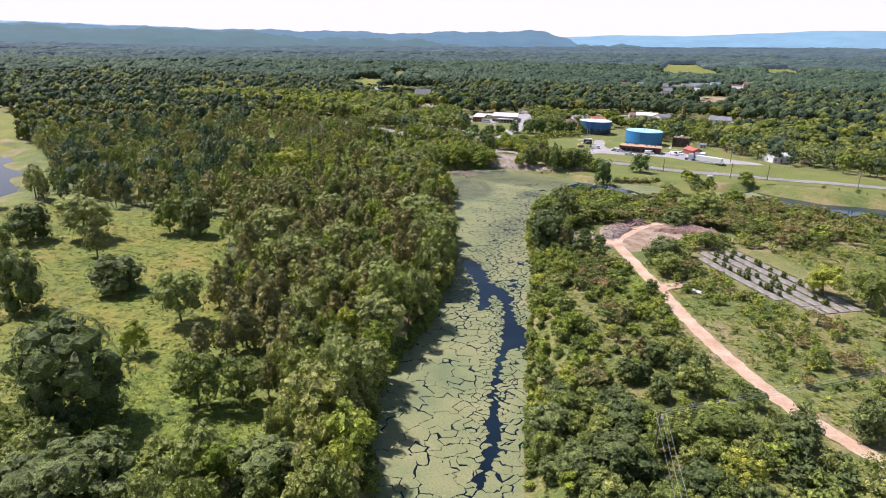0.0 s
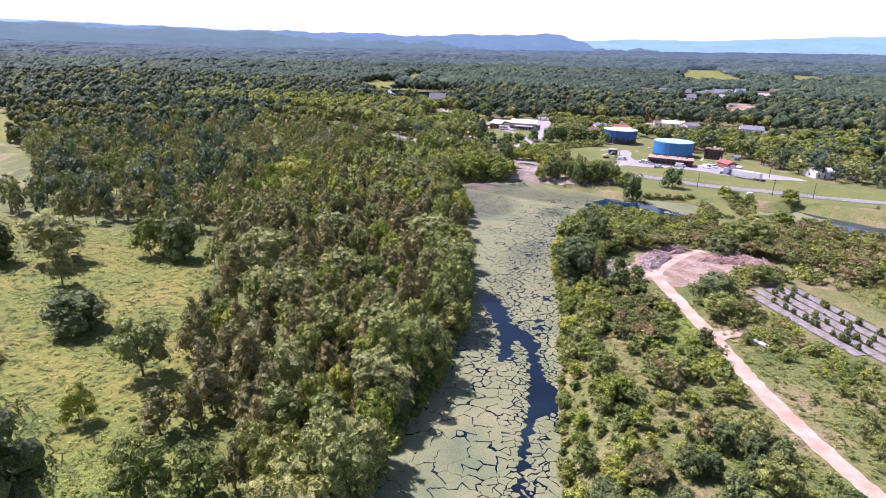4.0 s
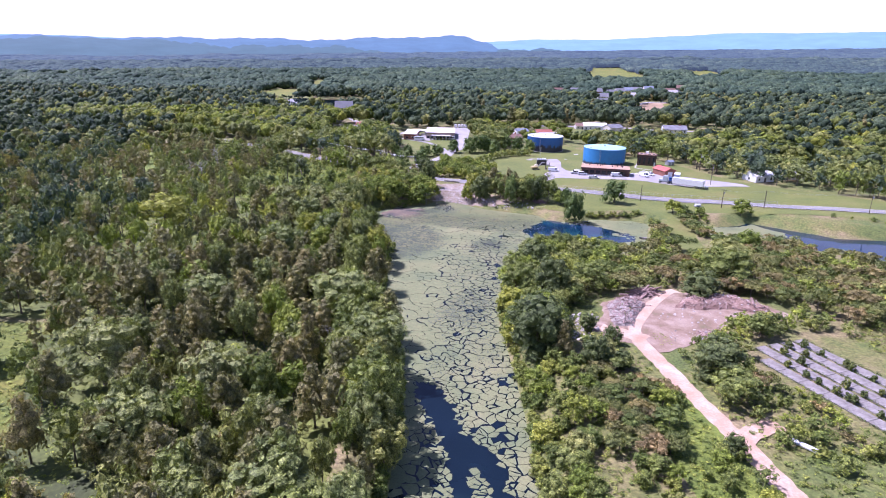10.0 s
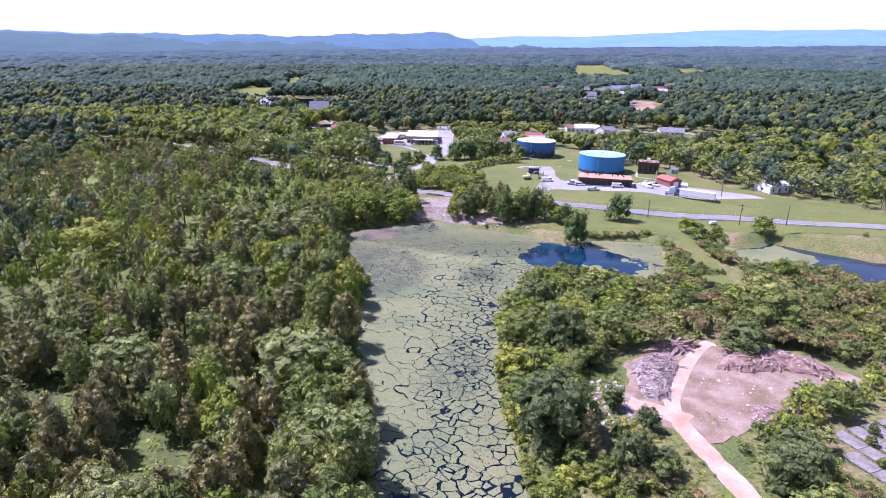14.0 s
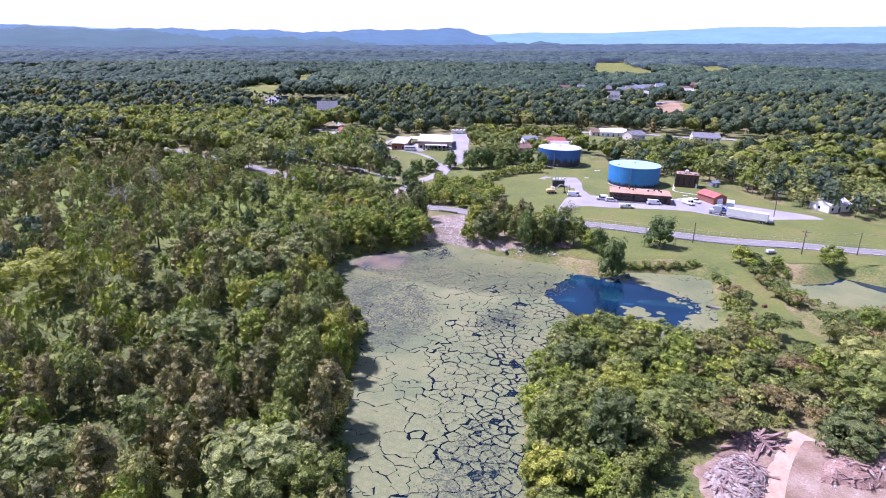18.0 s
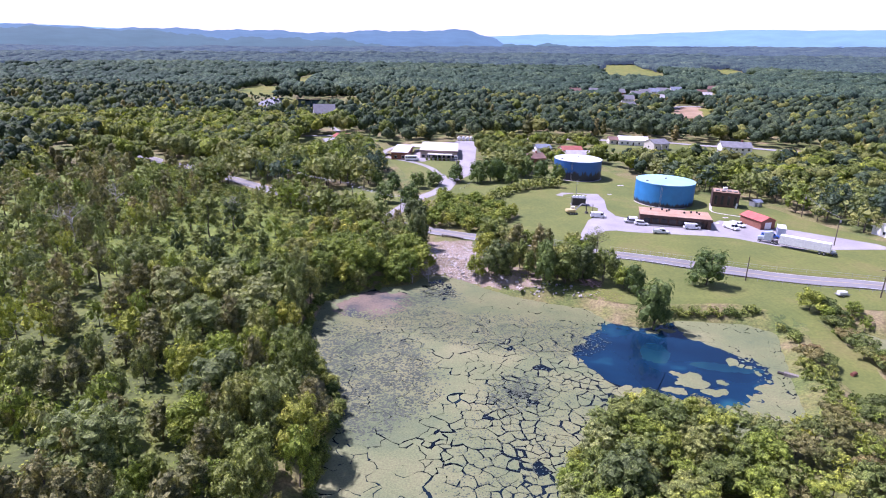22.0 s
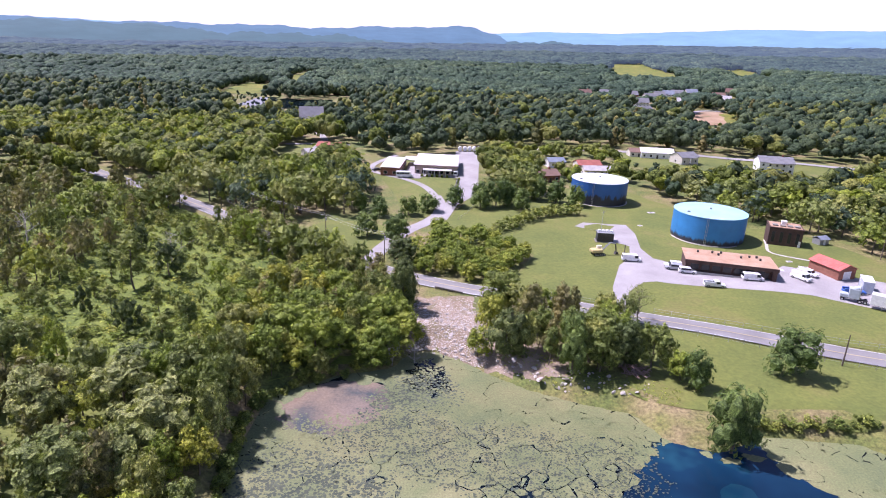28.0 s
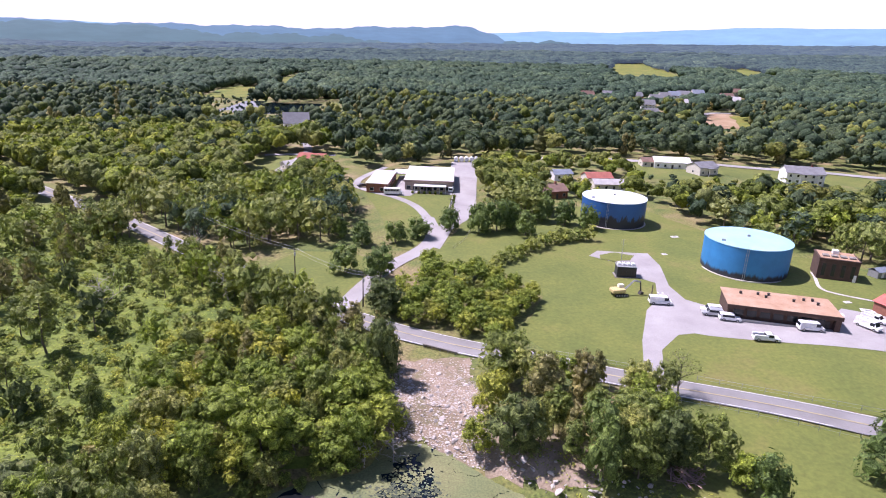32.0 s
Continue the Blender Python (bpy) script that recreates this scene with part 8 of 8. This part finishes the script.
for nm, poly, top, mt, lb, k1, k2, k3 in (
    ("debris_heap", PILE_A, 1.6, GREY_RUBBLE, "grey heap of shredded debris with weeds on it", 40, 160, 4), ("debris_heap", PILE_B, 1.9, RUBBLE, "reddish heap of broken boards and stumps", 40, 150, 5),
    ("log_pile", PILE_C, 1.6, WOOD_SCRAP, "tangled pile of purple-grey logs and boards", 6, 40, 9), ("debris_heap", PILE_D, 0.8, RUBBLE, "small heap of scrap and pale stones", 26, 30, 3)):
    ob, hz = heap(nm, poly, top, mt, lb)
    p = scatter(rng, poly, 1.0)
    p = p[rng.permutation(len(p))]
    strewn(ob, "chunk", ROCKS + SLABS, p[:k1], hz(p[:k1]) + 0.05, 0.35, 0.8)
    q = rng.permutation(scatter(rng, poly, 0.75))[:k2]
    strewn(ob, "board", PLANKS, q, hz(q) + 0.15, 0.8, 1.7 if nm != "log_pile" else 3.6, 14.0, 1.2)
    q = scatter(rng, poly, 0.5)
    grit("rubble", q, hz(q), 0.08, 0.3, mt, "loose small rubble on the heaps")
p = scatter(rng, [(50, 203), (52, 220), (58, 225), (72, 223), (80, 220), (70, 217), (60, 209)], 1.6)
p = p[rng.random(len(p)) < 0.5]
lit = tagged(new("litter"), "scattered pale stones and scraps on bare dirt", "debris", kind="structure")
strewn(lit, "scrap", SLABS, p, height(p) + 0.16, 0.2, 0.7)
slope = tagged(new("rubble_slope"), "broken pale concrete rubble tipped down the bank", "rubble", kind="structure")
p = scatter(rng, [(31, 222), (37, 221), (36, 208), (29, 206), (28, 213)], 1.25)
strewn(slope, "block", ROCKS + SLABS, p, height(p) + 0.1, 0.6, 1.4)

shore = tagged(new("shore_rocks"), "pale broken rocks along the grassy pond bank", "rock", kind="structure")
p = rng.permutation(np.vstack([scatter(rng, [(15, 349), (22, 343), (30, 340), (42, 337), (46, 341), (34, 345), (22, 352)], 1.5), scatter(rng, [(26, 341), (29, 339.5), (31, 341.5), (28, 343)], 0.9)]))[:70]
strewn(shore, "rock", ROCKS + SLABS, p, height(p) + 0.12, 0.25, 0.95)
brush = tagged(new("brush_pile"), "low brown pile of cut brush at the wood edge", "brush pile")
p = rng.permutation(scatter(rng, [(40.5, 346.5), (44, 348), (47, 346), (45, 342.8), (41.5, 343.5)], 0.62))[:70]
strewn(brush, "branch", PLANKS, p, height(p) + rng.uniform(0.1, 0.9, len(p)), 0.7, 1.8, 24.0, 1.3)
# old concrete lanes with planted joints
lanes = tagged(new("concrete_lanes"), "old grey concrete strips with weeds in the joints", "pavement", kind="structure")
ux, uy = 0.342, -0.94
for lane in range(5):
    ox, oy = 65.0 + lane * 0.94 * 3.75, 201.5 + lane * 0.342 * 3.75
    n0, n1 = (1, 8) if lane == 0 else (0, 10)
    for k in range(n0, n1):
        s = 2.35 + k * 4.75
        x, y = ox + ux * s, oy + uy * s
        slab = part("slab", box(-2.34, 2.34, -1.45, 1.45, -0.15, 0.18, 0.03), SLAB, lanes)
        slab.matrix_basis = pose(x, y, zat(x, y) + 0.02, rng.normal(0, 0.4), rng.normal(0, 0.4), math.degrees(math.atan2(uy, ux)) + rng.normal(0, 0.3))
for lane in range(4):
    ox, oy = 65.0 + (lane + 0.5) * 0.94 * 3.75, 201.5 + (lane + 0.5) * 0.342 * 3.75
    for k in range(13):
        s = rng.uniform(1, 46)
        x, y = ox + ux * s, oy + uy * s
        big = rng.random() < 0.55
        w = tagged(new("joint_shrub"), "dark little cedar growing in a concrete joint", "bush", group="joint shrubs")
        h = rng.uniform(1.6, 2.3) if big else rng.uniform(0.4, 0.9)
        w.matrix_basis = pose(x, y, zat(x, y) + 0.05, 0, 0, rng.uniform(0, 360)) @ Matrix.Diagonal((h * 0.8, h * 0.8, h, 1))
        part("stem", VARIANTS["shrub"][k % 7][1], None, w)
        cm = VARIANTS["shrub"][k % 7][0].copy()
        cm.materials[0] = LEAF["dark"]
        part("crown", cm, None, w)


V, Q, T, base = [], [], [], 0
for lane in range(-1, 5):
    ox, oy = 65.0 + (lane + 0.5) * 0.94 * 3.75, 201.5 + (lane + 0.5) * 0.342 * 3.75
    for k in range(150):
        s = rng.uniform(0, 47.5)
        x, y = ox + ux * s + rng.normal(0, 0.14), oy + uy * s + rng.normal(0, 0.14)
        lv, lq, *_ = LOW["shrub"][k % 7]
        q = lv.reshape(-1, 4, 3)[rng.choice(len(lv) // 4, 6, replace=False)].reshape(-1, 3)
        h = rng.uniform(0.3, 0.7)
        V.append(np.column_stack([x + q[:, 0] * 0.8, y + q[:, 1] * 0.8, zat(x, y) + 0.1 + np.maximum(q[:, 2], 0.02) * h]))
        Q.append(np.arange(24).reshape(-1, 4) + base)
        T.append(np.full(24, rng.random()))
        base += 24
tagged(new("joint_weeds", mesh_np("joint_weeds", np.vstack(V), np.vstack(Q), None, [LEAF_STUFF["dark"]], np.concatenate(T))), "dark weeds growing along the concrete joints", "weeds", kind="stuff")


def white_pipe():
    t = empty("white_tank", 57.9, 166.2, zat(57.9, 166.2) + 0.5, -52, "long white cylindrical tank lying in weeds", "tank")
    part("shell", tube(0, 0, -2.2, 2.2, 0.42, seg=16, m=pose(0, 0, 0, 0, 90, 0)), WHITE, t)
    for s in (-1.4, 1.4):
        part("support", box(s - 0.12, s + 0.12, -0.35, 0.35, -0.6, -0.25), SLAB, t)


white_pipe()
c = empty("cattle_trailer", 110.5, 340, zat(110, 340), 5, "small white trailer parked on the grass", "trailer")
part("bed", box(-1.6, 1.6, -0.9, 0.9, 0.5, 0.7, 0.03), GREY, c)
part("load", box(-1.2, 1.1, -0.7, 0.7, 0.7, 1.5, 0.12), WHITE, c)
part("drawbar", rod((1.6, 0, 0.55), (2.9, 0, 0.4), 0.05), GREY, c)
for s in (-1, 1):
    wheel(c, -0.3, s * 0.95, 0.32)
c = empty("yard_cart", 127, 372, zat(127, 372), 20, "small grey wheeled machine parked on gravel", "machine")
part("bed", box(-1.1, 1.1, -0.7, 0.7, 0.4, 0.8, 0.08), GREY, c)
part("engine", box(-0.4, 0.7, -0.5, 0.5, 0.8, 1.4, 0.1), WHITE, c)
for s in (-1, 1):
    wheel(c, -0.6, s * 0.7, 0.35)
    wheel(c, 0.7, s * 0.7, 0.25)
c = empty("rusty_drum", 88, 299, zat(88, 299) + 0.05, 30, "rusty red-brown drum lying in the grass", "drum")
RUST = surface("rust", [(0.3, (0.14, 0.05, 0.03)), (0.7, (0.26, 0.10, 0.06))], 2.0, 9.0)
part("shell", tube(0, 0, -0.7, 0.7, 0.42, seg=14, m=pose(0, 0, 0.42, 0, 90, 0)), RUST, c)
for s in (-0.3, 0.3):
    part("hoop", tube(0, 0, s - 0.03, s + 0.03, 0.45, seg=14, m=pose(0, 0, 0.42, 0, 90, 0)), RUST, c)
c = empty("outlet_pipe", 76, 300.6, 0.1, -35, "short concrete outlet box at the pool edge", "culvert")
part("box_wall", box(-1.4, 1.4, -0.5, 0.5, -0.3, 0.7, 0.04), SLAB, c)
part("pipe", tube(0, 0, -1.0, 1.0, 0.3, seg=12, m=pose(-1.6, 0, 0.25, 0, 90, 0)), DARK, c)


# ---- dead trees ----
def bare_tree(x, y, h, seed, label, wood=BARE):
    r = np.random.default_rng(seed)
    t = tagged(new("bare_tree"), label, "tree", group="bare trees")
    t.matrix_basis = pose(x, y, zat(x, y) - 0.1, 0, 0, seed * 40)
    segs = bole(r, h * 0.8, h * 0.02, 9, h * 0.4, 0.3)
    twigs = []
    for a, b, r0, r1 in list(segs):
        b = np.array(b)
        for _ in range(3):
            e = b + r.normal(0, 1, 3) * h * 0.10 + (0, 0, h * 0.06)
            twigs.append((b, e, r1 * 0.8, 0.015))
    V, Q = limb_mesh(r, segs)
    part("trunk", mesh_np("trunk", V, Q, None, [wood], smooth=True), None, t)
    V, Q = limb_mesh(r, twigs)
    tagged(part("branchwork", mesh_np("branchwork", V, Q, None, [wood], smooth=True), None, t), kind="stuff")
    return t


for x, y, h, s in ((-109, 366, 13, 1), (-116, 372, 11, 2), (-115, 403, 12, 3), (-20, 103, 8, 4), (-1.5, 350.5, 7, 5), (-6, 349, 6, 6), (-63, 432, 9, 7), (-45, 405, 10, 8), (-70, 395, 11, 9), (-24, 200, 8, 10)):
    bare_tree(x, y, h, s, "bare grey dead tree standing in the woods")
lone = bare_tree(50.5, 367.5, 9.0, 11, "dark-trunked tree with a thin grey-green crown at the roadside", BARK)
r = np.random.default_rng(8)
cv, cq, ct = crown(r, [(-2.5, 0.5, 6.4, 1.7, 0.8), (0.5, 0.8, 7.6, 1.9, 0.8), (2.8, -0.4, 5.6, 1.5, 0.7), (-1.0, -1.5, 6.8, 1.5, 0.8)], 420, 0.22, core=0)
part("crown", mesh_np("thin_crown", cv, cq, None, [LEAF["pale"]]), None, lone)
